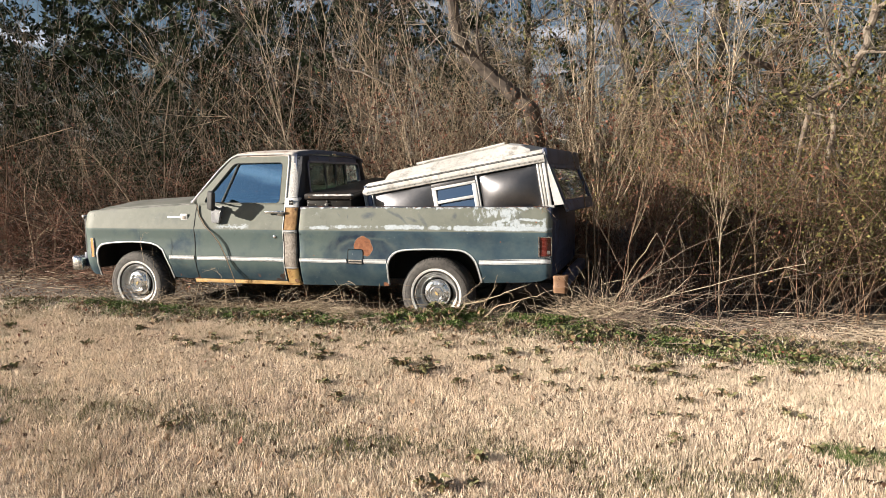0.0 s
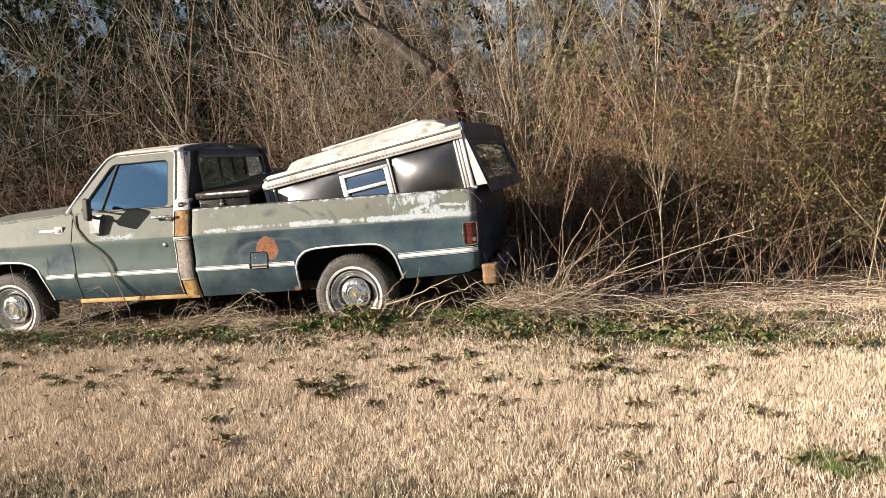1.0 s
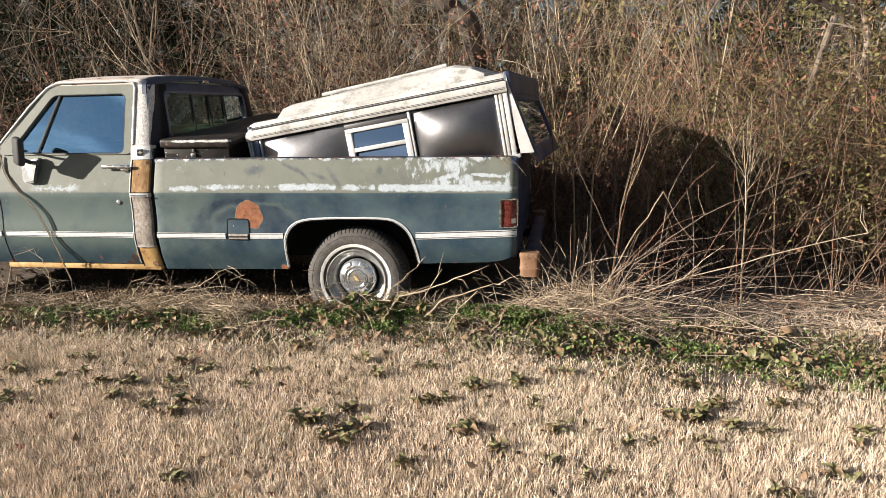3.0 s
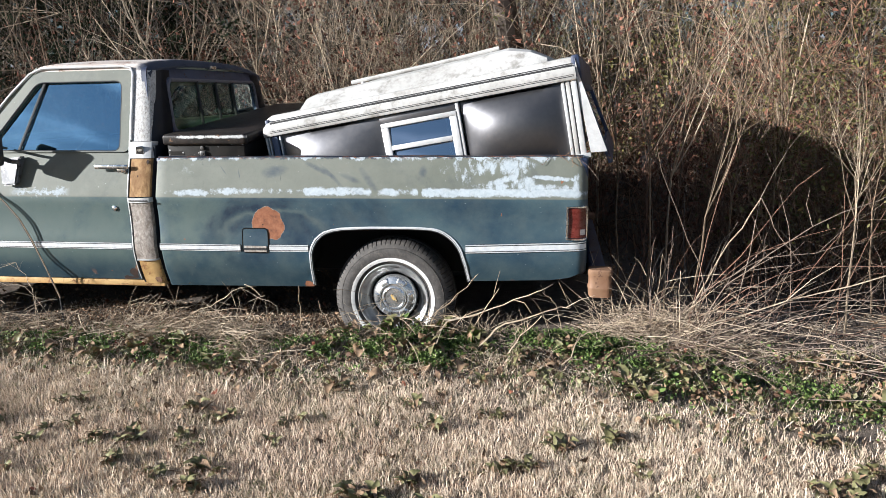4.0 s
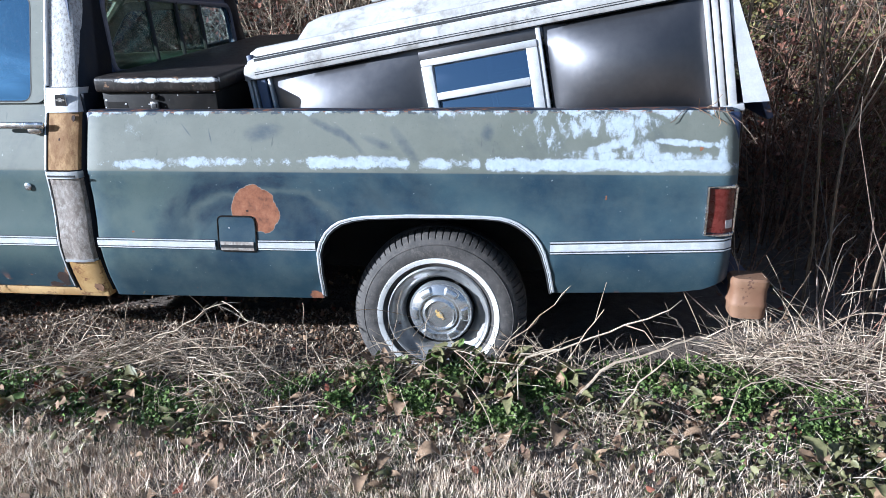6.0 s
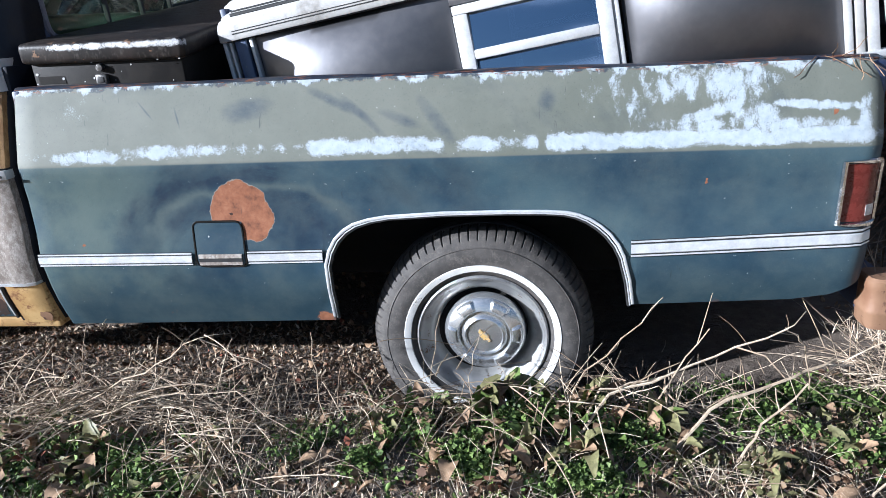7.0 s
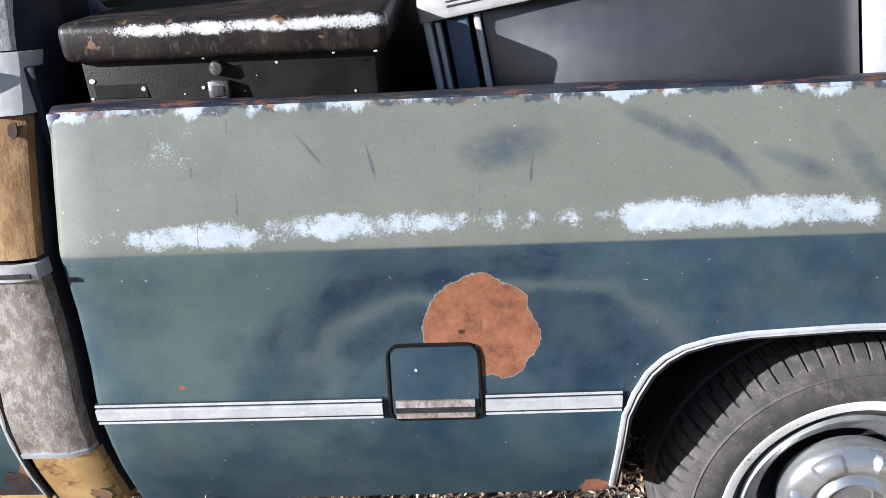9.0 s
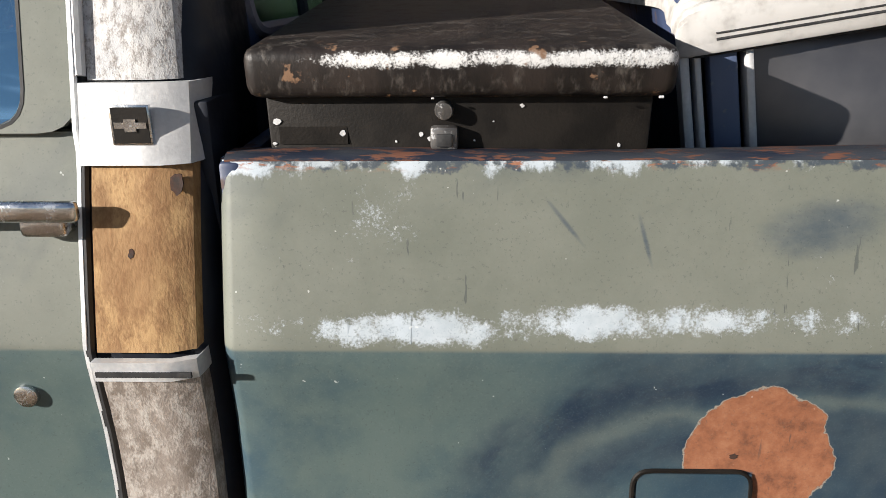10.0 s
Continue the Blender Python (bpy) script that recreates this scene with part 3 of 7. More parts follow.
SEAT_MAT = plain("green_vinyl_seat", (0.09, 0.11, 0.06), (0.13, 0.15, 0.085), 14, (0.5, 0.7))
GLASS_SIDE = glass("door_glass", (0.34, 0.42, 0.45), 0.02, 0.46, (0.44, 0.74, 1.0))
GLASS_BACK = glass("rear_glass", (0.62, 0.68, 0.58), 0.03, 0.05)
GLASS_SHELL = glass("shell_glass", (0.03, 0.04, 0.06), 0.04, 0.45, (0.62, 0.73, 0.90))
GROUND = ground_mat()
STRAW = straw_mat()
GREEN_BLADE = tinted("green_grass", (0.045, 0.046, 0.018), (0.20, 0.19, 0.075), 0.7)
WEED = tinted("weed_leaf", (0.035, 0.058, 0.015), (0.18, 0.25, 0.06), 0.6, 0, None, 0.8)
DOCK = tinted("broad_leaf", (0.052, 0.054, 0.022), (0.215, 0.20, 0.09), 0.5, 0, (0.24, 0.14, 0.08))
DEAD_LEAF = tinted("dead_leaf", (0.085, 0.046, 0.028), (0.31, 0.21, 0.125), 0.75, 0, (0.26, 0.085, 0.05))
DEAD_STEM = tinted("bleached_stem", (0.24, 0.175, 0.115), (0.64, 0.53, 0.385), 0.8, 0, None, 0.8)
CANE_MAT = tinted("weathered_cane", (0.08, 0.05, 0.038), (0.44, 0.35, 0.27), 0.8, 0, None, 0.9)
BRIAR = tinted("brown_briar_stem", (0.06, 0.034, 0.024), (0.41, 0.24, 0.165), 0.8, 0, None, 0.85)
TWIG_TAN = tinted("tan_twig", (0.055, 0.04, 0.026), (0.40, 0.295, 0.195), 0.8, 0, None, 0.9)
TWIG_GREY = tinted("grey_twig", (0.045, 0.037, 0.030), (0.34, 0.29, 0.23), 0.8, 0, None, 0.9)
BUSH_LEAF = tinted("olive_bush_leaf", (0.045, 0.050, 0.016), (0.185, 0.165, 0.055), 0.7, 0, (0.20, 0.14, 0.04))
RED_TWIG = tinted("reddish_tan_twig", (0.055, 0.032, 0.02), (0.38, 0.245, 0.155), 0.8, 0, None, 0.9)
PALE_TWIG = tinted("pale_tan_twig", (0.12, 0.09, 0.06), (0.58, 0.47, 0.33), 0.8, 0, None, 0.85)
BRACKEN = tinted("brown_dry_leaf", (0.055, 0.022, 0.015), (0.31, 0.145, 0.092), 0.85, 0, None, 0.85)
# evergreen leaf, deepened so the thicket's shade is partly in its colour
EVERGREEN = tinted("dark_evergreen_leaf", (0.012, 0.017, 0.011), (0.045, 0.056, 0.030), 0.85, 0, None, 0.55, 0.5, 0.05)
BARK = worn("tree_bark", (0.05, 0.037, 0.028), (0.085, 0.065, 0.05), (0.16, 0.135, 0.11), 0.32, 22, (0.85, 0.95))
PALE_BARK = worn("pale_tree_bark", (0.14, 0.11, 0.085), (0.225, 0.185, 0.145), (0.07, 0.052, 0.04), 0.42, 22, (0.85, 0.95))
# ---- ground ----
def lie(x, y):
    """Height of the ground."""
    z = 0.10 - 0.015 * np.clip(x - 1.5, 0, 4) + 0.02 * np.sin(1.3 * x + 0.4) * np.sin(1.1 * y)
    z = z + 0.05 * np.exp(-((y - 6.86) / 0.2) ** 2) + 0.04 * np.exp(-(((y - 6.88) / 0.14) ** 2 + ((x - 0.1) / 0.4) ** 2))
    for wx, wy in ((0.0, 7.17), (-3.33, 7.17), (0.0, 8.83), (-3.33, 8.83)):
        z = z - 0.09 * np.exp(-(((x - wx) / 0.3) ** 2 + ((y - wy) / 0.14) ** 2))
    return z + 0.06 * np.clip(y - 9.5, 0, 5)


def build_ground():
    xs = np.unique(np.concatenate([np.linspace(-6, 6, 121), np.linspace(-40, 40, 41), [-400, -150, 150, 400]]))
    ys = np.unique(np.concatenate([np.linspace(-1, 10, 111), np.linspace(-40, 40, 41), [-400, -150, 150, 400]]))
    X, Y = np.meshgrid(xs, ys)
    Z = lie(X, Y)
    far = np.maximum(np.abs(X), np.abs(Y)) > 60
    Z[far] = 0.1
    v = np.stack([X, Y, Z], -1).reshape(-1, 3)
    nx = len(xs)
    i = np.arange((len(ys) - 1) * nx).reshape(-1, nx)[:, :-1].ravel()
    me = bpy.data.meshes.new("ground")
    me.from_pydata(v.tolist(), [], np.stack([i, i + 1, i + nx + 1, i + nx], 1).tolist())
    ob = link("ground", me, GROUND, None, "", 60)
    return tagged(ob, "mown winter lawn running into bare soil under the hedge", "ground", "", "structure")


build_ground()

# ---- the pickup truck: side at y = 7, rear axle at x = 0, nose towards -x ----
YS, YC = 7.0, 8.0
# near-black navy: the shade between cab and bed is put into the colour
GAP = plain("shade_darkened_navy", (0.006, 0.007, 0.012), (0.014, 0.017, 0.026), 12, (0.45, 0.7), 0, 0.1, 0.002, 0.3)
PROFILE = [(0.36, 0.095), (0.42, 0.066), (0.50, 0.034), (0.58, 0.012), (0.64, 0.004), (0.72, 0.012), (0.82, 0.012), (0.90, 0.003), (0.93, 0.0), (0.945, 0.003), (1.05, 0.032), (1.13, 0.056), (1.16, 0.068), (1.20, 0.079), (1.70, 0.204)]
ARCH = [(-0.4605, 0.42), (-0.459, 0.53), (-0.456, 0.612), (-0.442, 0.655), (-0.421, 0.692), (-0.395, 0.717), (-0.366, 0.735), (-0.32, 0.749), (-0.264, 0.758), (-0.098, 0.766), (0.097, 0.767), (0.20, 0.765), (0.256, 0.761), (0.29, 0.753), (0.32, 0.74), (0.35, 0.72), (0.376, 0.697), (0.40, 0.665), (0.417, 0.629), (0.438, 0.551), (0.453, 0.465)]
FARCH = [(-3.768, 0.42), (-3.766, 0.55), (-3.762, 0.66), (-3.75, 0.713), (-3.725, 0.742), (-3.689, 0.762), (-3.6, 0.777), (-3.45, 0.787), (-3.317, 0.792), (-3.18, 0.79), (-3.073, 0.78), (-3.0, 0.757), (-2.939, 0.715), (-2.90, 0.64), (-2.867, 0.552), (-2.845, 0.42)]


def prof(z):
    return interp(PROFILE, z)


def at_side(x, z, out=0.0, far=False):
    y = YS + prof(z) - out
    return Vector((x, 2 * YC - y if far else y, z))


truck = thing("pickup_truck", (0, 8, 0.1), "derelict faded green pickup truck sunk in weeds, rusty and stripped", "pickup truck")


def side_skin(name, xs, low, arch, z_top, rows_up, bend, far, material=PAINT, thick=0.012):
    """A body side from its lower edge, or from a wheel arch, up to z_top."""
    bm = bmesh.new()
    cols = []
    inside = lambda x: arch and arch[0][0] < x < arch[-1][0]
    marks = []
    for x in xs:
        marks.append((x, low(x)))
    if arch:
        marks = [m for m in marks if not inside(m[0])] + list(arch) + [(arch[0][0] - 0.001, low(arch[0][0])), (arch[-1][0] + 0.001, low(arch[-1][0]))]
    marks.sort(key=lambda m: m[0])
    for x, zb in marks:
        zs = list(np.linspace(zb, 0.775, 8))[:-1] + list(np.linspace(0.775, 0.93, 7)) + list(rows_up)
        zs = zs[:-1] + [z_top(x)] if rows_up else zs
        cols.append([at_side(x, z, -bend(x, z), far) for z in zs])
    skin(bm, cols, (0, -thick if far else thick, 0))
    return part(name, bm, material, truck)


def bed_low(x):
    return interp([(-1.38, 0.385), (-0.46, 0.40), (0.45, 0.46), (0.9, 0.478), (1.0, 0.495), (1.09, 0.54)], x)


def bed_bend(x, z):
    b = 0.0
    if x > 1.03:
        b += 0.06 * (1 - math.sqrt(max(0, 1 - ((x - 1.03) / 0.062) ** 2)))
    if x < -1.355:
        b += 0.02 * ((-1.355 - x) / 0.02) ** 2
    return b


bed_xs = [-1.375, -1.37, -1.363, -1.355, -1.3] + list(np.linspace(-1.2, -0.5, 8)) + list(np.linspace(0.5, 1.0, 6)) + [1.03, 1.045, 1.06, 1.072, 1.08, 1.086, 1.09]
for far in (False, True):
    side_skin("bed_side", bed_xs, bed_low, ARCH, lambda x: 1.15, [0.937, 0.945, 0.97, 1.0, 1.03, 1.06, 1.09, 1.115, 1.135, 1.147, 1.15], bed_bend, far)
    # rounded rail on top of the bed side
    bm = bmesh.new()
    rows = []
    for x in np.linspace(-1.365, 1.06, 40):
        ys = [(0.0650, 1.1500), (0.0675, 1.1535), (0.073, 1.1565), (0.082, 1.158), (0.115, 1.156), (0.128, 1.15), (0.130, 1.12)]
        dip = 0.002 * math.sin(9 * x)
        rows.append([(x, (2 * YC - YS - a if far else YS + a), z + dip) for a, z in ys])
    skin(bm, rows, (0, 0, -0.004))
    part("bed_rail", bm, worn("rusty_rail_paint" + ("_far" if far else ""), (0.014, 0.018, 0.030), (0.032, 0.036, 0.044), (0.15, 0.06, 0.035), 0.52, 60, (0.5, 0.85), 0.0, (0.07, 0.04, 0.03), 0.2, (0.25, 1, 1.4)), truck, "scuffed rail with rusty edges")

# bed inner walls, floor, bulkhead and tailgate
bm = bmesh.new()
box(bm, -1.34, 1.04, 7.46, 8.54, 0.62, 0.66)
part("bed_floor", bm, UNDER, truck)
for y0 in (7.115, 8.87):
    part("bed_inner_wall", rbox(-1.34, 1.04, y0, y0 + 0.015, 0.88, 1.145, 0.003), NAVY, truck)
part("bed_bulkhead", rbox(-1.372, -1.345, 7.06, 8.94, 0.55, 1.15, 0.006), NAVY, truck)
# tailgate side away from the sun: shade given by the dark blue
gate = part("tailgate", rbox(1.05, 1.088, 7.13, 8.87, 0.60, 1.145, 0.012, 3), NAVY, truck, "tailgate with its shade put into the dark blue")
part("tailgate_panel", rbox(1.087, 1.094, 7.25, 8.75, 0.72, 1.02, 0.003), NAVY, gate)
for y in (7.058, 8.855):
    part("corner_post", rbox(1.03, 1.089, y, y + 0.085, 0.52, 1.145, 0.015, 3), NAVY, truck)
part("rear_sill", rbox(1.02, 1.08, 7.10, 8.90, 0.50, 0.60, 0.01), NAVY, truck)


def arch_work(arch, zc, far=False):
    # bright lip round the opening
    bm = bmesh.new()
    flip = lambda p: Vector((p[0], 2 * YC - p[1], p[2])) if far else Vector(p)
    lip = [flip(at_side(x, z, 0.004)) for x, z in arch]
    tube(bm, lip, 0.0048, 8, 0.7)
    part("arch_trim", bm, TRIM, truck, "thin bright wheel arch moulding")
    bm = bmesh.new()
    tube(bm, [flip(at_side(x + (0.011 if x < sum(a for a, _ in arch) / len(arch) else -0.011), z - 0.009, -0.002)) for x, z in arch], 0.005, 6)
    part("arch_seal", bm, BLACK, truck)
    mid_x = sum(a for a, _ in arch) / len(arch)
    bm = bmesh.new()
    tube(bm, [flip(at_side(x + (0.0075 if x < mid_x else -0.0075), z - 0.006, 0.003)) for x, z in arch], 0.0022, 6)
    part("arch_bead", bm, TRIM, truck, "thin inner bead of the wheel arch moulding")
    # liner in the shade-darkened underbody colour, wider than the opening
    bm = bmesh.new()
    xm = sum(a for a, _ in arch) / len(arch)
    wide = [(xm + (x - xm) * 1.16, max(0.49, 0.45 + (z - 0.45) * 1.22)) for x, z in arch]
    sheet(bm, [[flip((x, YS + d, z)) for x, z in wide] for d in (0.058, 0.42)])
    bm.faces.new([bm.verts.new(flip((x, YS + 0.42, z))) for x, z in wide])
    part("wheel_well", bm, UNDER, truck, "wheel well, its shade put in as near black")


for far in (False, True):
    arch_work(ARCH, 0, far)
    arch_work(FARCH, 0, far)

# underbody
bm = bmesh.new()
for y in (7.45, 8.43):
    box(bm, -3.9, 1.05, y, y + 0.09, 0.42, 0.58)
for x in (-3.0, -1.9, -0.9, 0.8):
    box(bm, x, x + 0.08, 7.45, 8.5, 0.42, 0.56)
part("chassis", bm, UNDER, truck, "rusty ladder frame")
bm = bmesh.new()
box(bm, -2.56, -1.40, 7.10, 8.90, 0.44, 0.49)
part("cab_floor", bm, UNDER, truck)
for x in (0.0, -3.335):
    bm = bmesh.new()
    lathe(bm, [(0.0, 0), (0.045, 0), (0.045, 1.5), (0.0, 1.5)], (x, 7.25, 0.34), 12)
    part("axle", bm, UNDER, truck)


def make_wheel(x, far, tilt):
    """A wheel at its own origin, outer face towards -y."""
    R = 0.352
    w = new("wheel")
    w.parent = truck
    z = 0.33
    base = Matrix.Translation((x, 7.10 if not far else 8.90, z)) @ pose(0, 0, 0, 0, 0, 180 if far else 0)
    w.matrix_basis = WORLD_OF[truck.name].inverted() @ base
    WORLD_OF[w.name] = Matrix.Identity(4)
    n = 240 if far or x < -1 else 600
    step = n // 75 if n == 600 else 4
    groove = lambda i, k: -0.0075 if (i in (6, 7) and k % step == 0) or (i == 8 and (k + 2) % step == 0) else (-0.004 if i == 5 and k % step == 0 else 0.0)
    tyre_profile = [(0.192, 0.03), (0.203, 0.006), (0.225, -0.012), (0.256, -0.022), (0.292, -0.022), (0.326, -0.008), (0.344, 0.012), (R, 0.04), (R, 0.075), (R - 0.006, 0.078), (R - 0.006, 0.086), (R, 0.09), (R, 0.14), (R - 0.008, 0.17), (0.30, 0.19), (0.2, 0.17)]
    bm = bmesh.new()
    lathe(bm, tyre_profile, (0, 0, 0), n, groove)
    tyre = part("tyre", bm, RUBBER, w, "cracked black tyre with a narrow whitewall", 40)
    bm = bmesh.new()
    lathe(bm, [(0.226, -0.0125), (0.227, -0.0165), (0.238, -0.0205), (0.2465, -0.0222), (0.2475, -0.019)], (0, 0, 0), 96)
    part("whitewall", bm, WHITEWALL, tyre, "grubby white sidewall band")
    bm = bmesh.new()
    for rr in (0.302,):
        lathe(bm, [(rr - 0.004, -0.0165), (rr, -0.0205), (rr + 0.004, -0.0150)], (0, 0, 0), 96)
    part("sidewall_ridge", bm, RUBBER, tyre)
    bm = bmesh.new()
    lathe(bm, [(0.206, 0.008), (0.209, -0.004), (0.203, -0.010), (0.196, -0.006), (0.193, 0.006), (0.184, 0.016), (0.172, 0.020), (0.166, 0.024), (0.158, 0.030), (0.150, 0.050), (0.144, 0.062)], (0, 0, 0), 96)
    rim = part("rim", bm, RIM, w, "dull silver steel rim, rusting")
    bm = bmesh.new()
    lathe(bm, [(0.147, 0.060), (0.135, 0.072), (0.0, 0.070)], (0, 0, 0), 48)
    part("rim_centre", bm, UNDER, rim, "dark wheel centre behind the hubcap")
    bm = bmesh.new()
    m = pose(0, 0, 0, 0, -tilt, 0) @ pose(0.008, 0, 0.013, 3, 0, -3) @ pose(0, 0, 0, 0, tilt, 0)
    grid = lathe(bm, [(0.128, 0.035), (0.130, 0.012), (0.124, 0.000), (0.116, -0.008), (0.098, -0.016), (0.086, -0.020), (0.080, -0.012), (0.072, -0.012), (0.066, -0.020), (0.060, -0.024), (0.056, -0.018), (0.0, -0.019)], (0, 0, 0), 72)
    bmesh.ops.transform(bm, matrix=m, verts=bm.verts)
    cap = part("hubcap", bm, HUB, w, "dented bright hubcap with raised centre")
    for k in range(6):
        a = math.radians(60 * k + 12)
        bm = bmesh.new()
        rows = []
        for u in np.linspace(-0.30, 0.30, 7):
            e = 0.0 if abs(u) < 0.29 else 0.010
            rows.append([m @ Vector((r * math.cos(a + u), y + e, r * math.sin(a + u))) for r, y in ((0.122, 0.004), (0.119, -0.012), (0.112, -0.019), (0.094, -0.025), (0.090, -0.024), (0.088, -0.012))])
        skin(bm, rows, (0, 0.004, 0))
        part("raised_lug", bm, HUB, cap)
    # plain two-bar shape in faded yellow on the centre
    bm = bmesh.new()
    mm = m @ pose(0.0, -0.0215, 0.0, 0, 38, 0)
    box(bm, -0.025, 0.025, -0.0008, 0.002, -0.005, 0.005, mm)
    box(bm, -0.010, 0.010, -0.0014, 0.002, -0.011, 0.011, mm)
    part("emblem", bm, GOLD, cap, "faded yellow emblem shape")
    # turn the finished wheel a little, as it came to rest
    for o in w.children_recursive:
        if o.parent == w:
            o.matrix_parent_inverse = pose(0, 0, 0, 0, tilt, 0)
        else:
            o.matrix_parent_inverse = Matrix.Identity(4)
    return w


for wx, far, tilt in ((0.0, False, 10), (-3.335, False, 70), (0.0, True, 30), (-3.335, True, 0)):
    make_wheel(wx, far, tilt)


# mouldings
def moulding(x0, x1, far=False, bend=None, rise=(0.0, 0.0), tall=0.80):
    """A bright strip from x0 to x1 that climbs by the two values of rise."""
    bm = bmesh.new()
    up = lambda x, z: 0.637 + (z - 0.637) * tall + rise[0] + (rise[1] - rise[0]) * (x - x0) / (x1 - x0)
    xs = np.linspace(x0, x1, max(2, int((x1 - x0) / 0.03)))
    rows = []
    for x in xs:
        b = bend(x, 0.64) if bend else 0
        rows.append([at_side(x, up(x, z), o - b, far) for z, o in ((0.6215, 0.0), (0.622, 0.005), (0.625, 0.008), (0.6485, 0.008), (0.6505, 0.006), (0.651, 0.0))])
    skin(bm, rows, (0, 0.003, 0))
    mo = part("side_moulding", bm, TRIM, truck, "bright side moulding with dark edges")
    for z, r, o, m in ((0.6195, 0.0026, 0.003, BLACK), (0.6535, 0.0030, 0.003, BLACK), (0.6155, 0.0028, 0.005, TRIM), (0.6585, 0.0030, 0.005, TRIM), (0.6122, 0.0016, 0.002, BLACK), (0.6620, 0.0014, 0.002, BLACK)):
        bm = bmesh.new()
        tube(bm, [at_side(x, up(x, z), o - (bend(x, z) if bend else 0), far) for x in xs], r * tall, 6)
        part("moulding_edge", bm, m, mo)


for far in (False, True):
    moulding(-1.366, -0.868, far)
    moulding(-0.692, -0.462, far, None, (0.002, 0.004))
    moulding(0.436, 1.085, far, bed_bend, (0.014, 0.039), 0.95)
    moulding(-2.52, -1.545, far)
    moulding(-2.855, -2.56, far)


# fuel filler door
def loop_tube(name, corners, r, radius, material, parent, out=0.004, label=""):
    bm = bmesh.new()
    pts = [at_side(p[0], p[1], out) for p in round_loop([Vector((a, b)) for a, b in corners], r)]
    tube(bm, pts + pts[:2], radius, 6, cap=False)
    return part(name, bm, material, parent, label)


gas = [(-0.855, 0.752), (-0.703, 0.752), (-0.697, 0.611), (-0.855, 0.611)]
bm = bmesh.new()
skin(bm, [[at_side(x, z, 0.003) for z in np.linspace(0.615, 0.748, 8)] for x in np.linspace(-0.85, -0.703, 8)], (0, 0.006, 0))
fuel_door = part("filler_door", bm, PAINT, truck, "square fuel filler door")
loop_tube("filler_door_seal", gas, 0.024, 0.0034, BOX_BLACK, fuel_door, 0.0015)
for za, zb in ((0.617, 0.627), (0.640, 0.652)):
    bm = bmesh.new()
    skin(bm, [[at_side(x, z, 0.008) for z in (za, zb)] for x in (-0.845, -0.71)], (0, 0.004, 0))
    part("door_moulding", bm, GREY_BARE, fuel_door)
bm = bmesh.new()
skin(bm, [[at_side(x, z, 0.006) for z in (0.627, 0.640)] for x in (-0.845, -0.71)], (0, 0.004, 0))
part("door_recess", bm, BLACK, fuel_door)

# tail lamps
for far in (False, True):
    def lamp_pt(x, z, out):
        return at_side(x, z, out - bed_bend(x, z), far)

    bm = bmesh.new()
    skin(bm, [[lamp_pt(x, z, 0.010) for z in np.linspace(0.722, 0.882, 6)] for x in (0.99, 1.02, 1.04, 1.055, 1.068, 1.078, 1.085)], (0, 0.01, 0))
    lens = part("tail_lamp", bm, RED_LENS, truck, "faded red tail lamp")
    bm = bmesh.new()
    pts = [lamp_pt(x, z, 0.012) for x, z in ((0.982, 0.714), (0.982, 0.89), (1.03, 0.89), (1.06, 0.89), (1.078, 0.89), (1.087, 0.885), (1.087, 0.72), (1.078, 0.714), (1.06, 0.714), (1.03, 0.714))]
    tube(bm, pts + pts[:2], 0.007, 6, cap=False)
    part("bezel", bm, CHROME, lens, "bright lamp bezel")
    bm = bmesh.new()
    skin(bm, [[lamp_pt(x, z, 0.0115) for z in (0.738, 0.768)] for x in (1.052, 1.065, 1.078)], (0, 0.004, 0))
    part("reverse_lens", bm, CLEAR_LENS, lens)

# rear step bumper, seen at its rusty end
bm = rbox(1.118, 1.215, 7.06, 8.94, 0.40, 0.51, 0.022, 3)
bumper = part("rear_bumper", bm, NAVY, truck, "heavy rear bumper with rusty yellow ends")
for y0, y1 in ((7.005, 7.12), (8.88, 8.995)):
    bm = bmesh.new()
    loop = round_loop([Vector((1.104, y0 + 0.01)), Vector((1.104, y1)), Vector((1.228, y1)), Vector((1.228, y0))], 0.03, 4)
    levels = [(z + 0.02, k) for z, k in ((0.372, 0.92), (0.382, 0.99), (0.412, 1.0), (0.418, 1.05), (0.430, 1.05), (0.436, 1.0), (0.488, 1.0), (0.496, 1.06), (0.518, 1.06), (0.526, 0.95))]
    cx, cy = 1.168, (y0 + y1) / 2
    rings = [[bm.verts.new((cx + (p.x - cx) * s, cy + (p.y - cy) * s, z)) for p in loop] for z, s in levels]
    for a, b in zip(rings, rings[1:]):
        for k in range(len(a)):
            bm.faces.new((a[k], a[(k + 1) % len(a)], b[(k + 1) % len(a)], b[k]))
    bm.faces.new(rings[0][::-1])
    bm.faces.new(rings[-1])
    part("bumper_end", bm, RUSTY, bumper, "rusty yellow-brown bumper end")
for y in (7.5, 8.44):
    part("bumper_bracket", rbox(1.02, 1.12, y, y + 0.06, 0.40, 0.46, 0.006), UNDER, bumper)

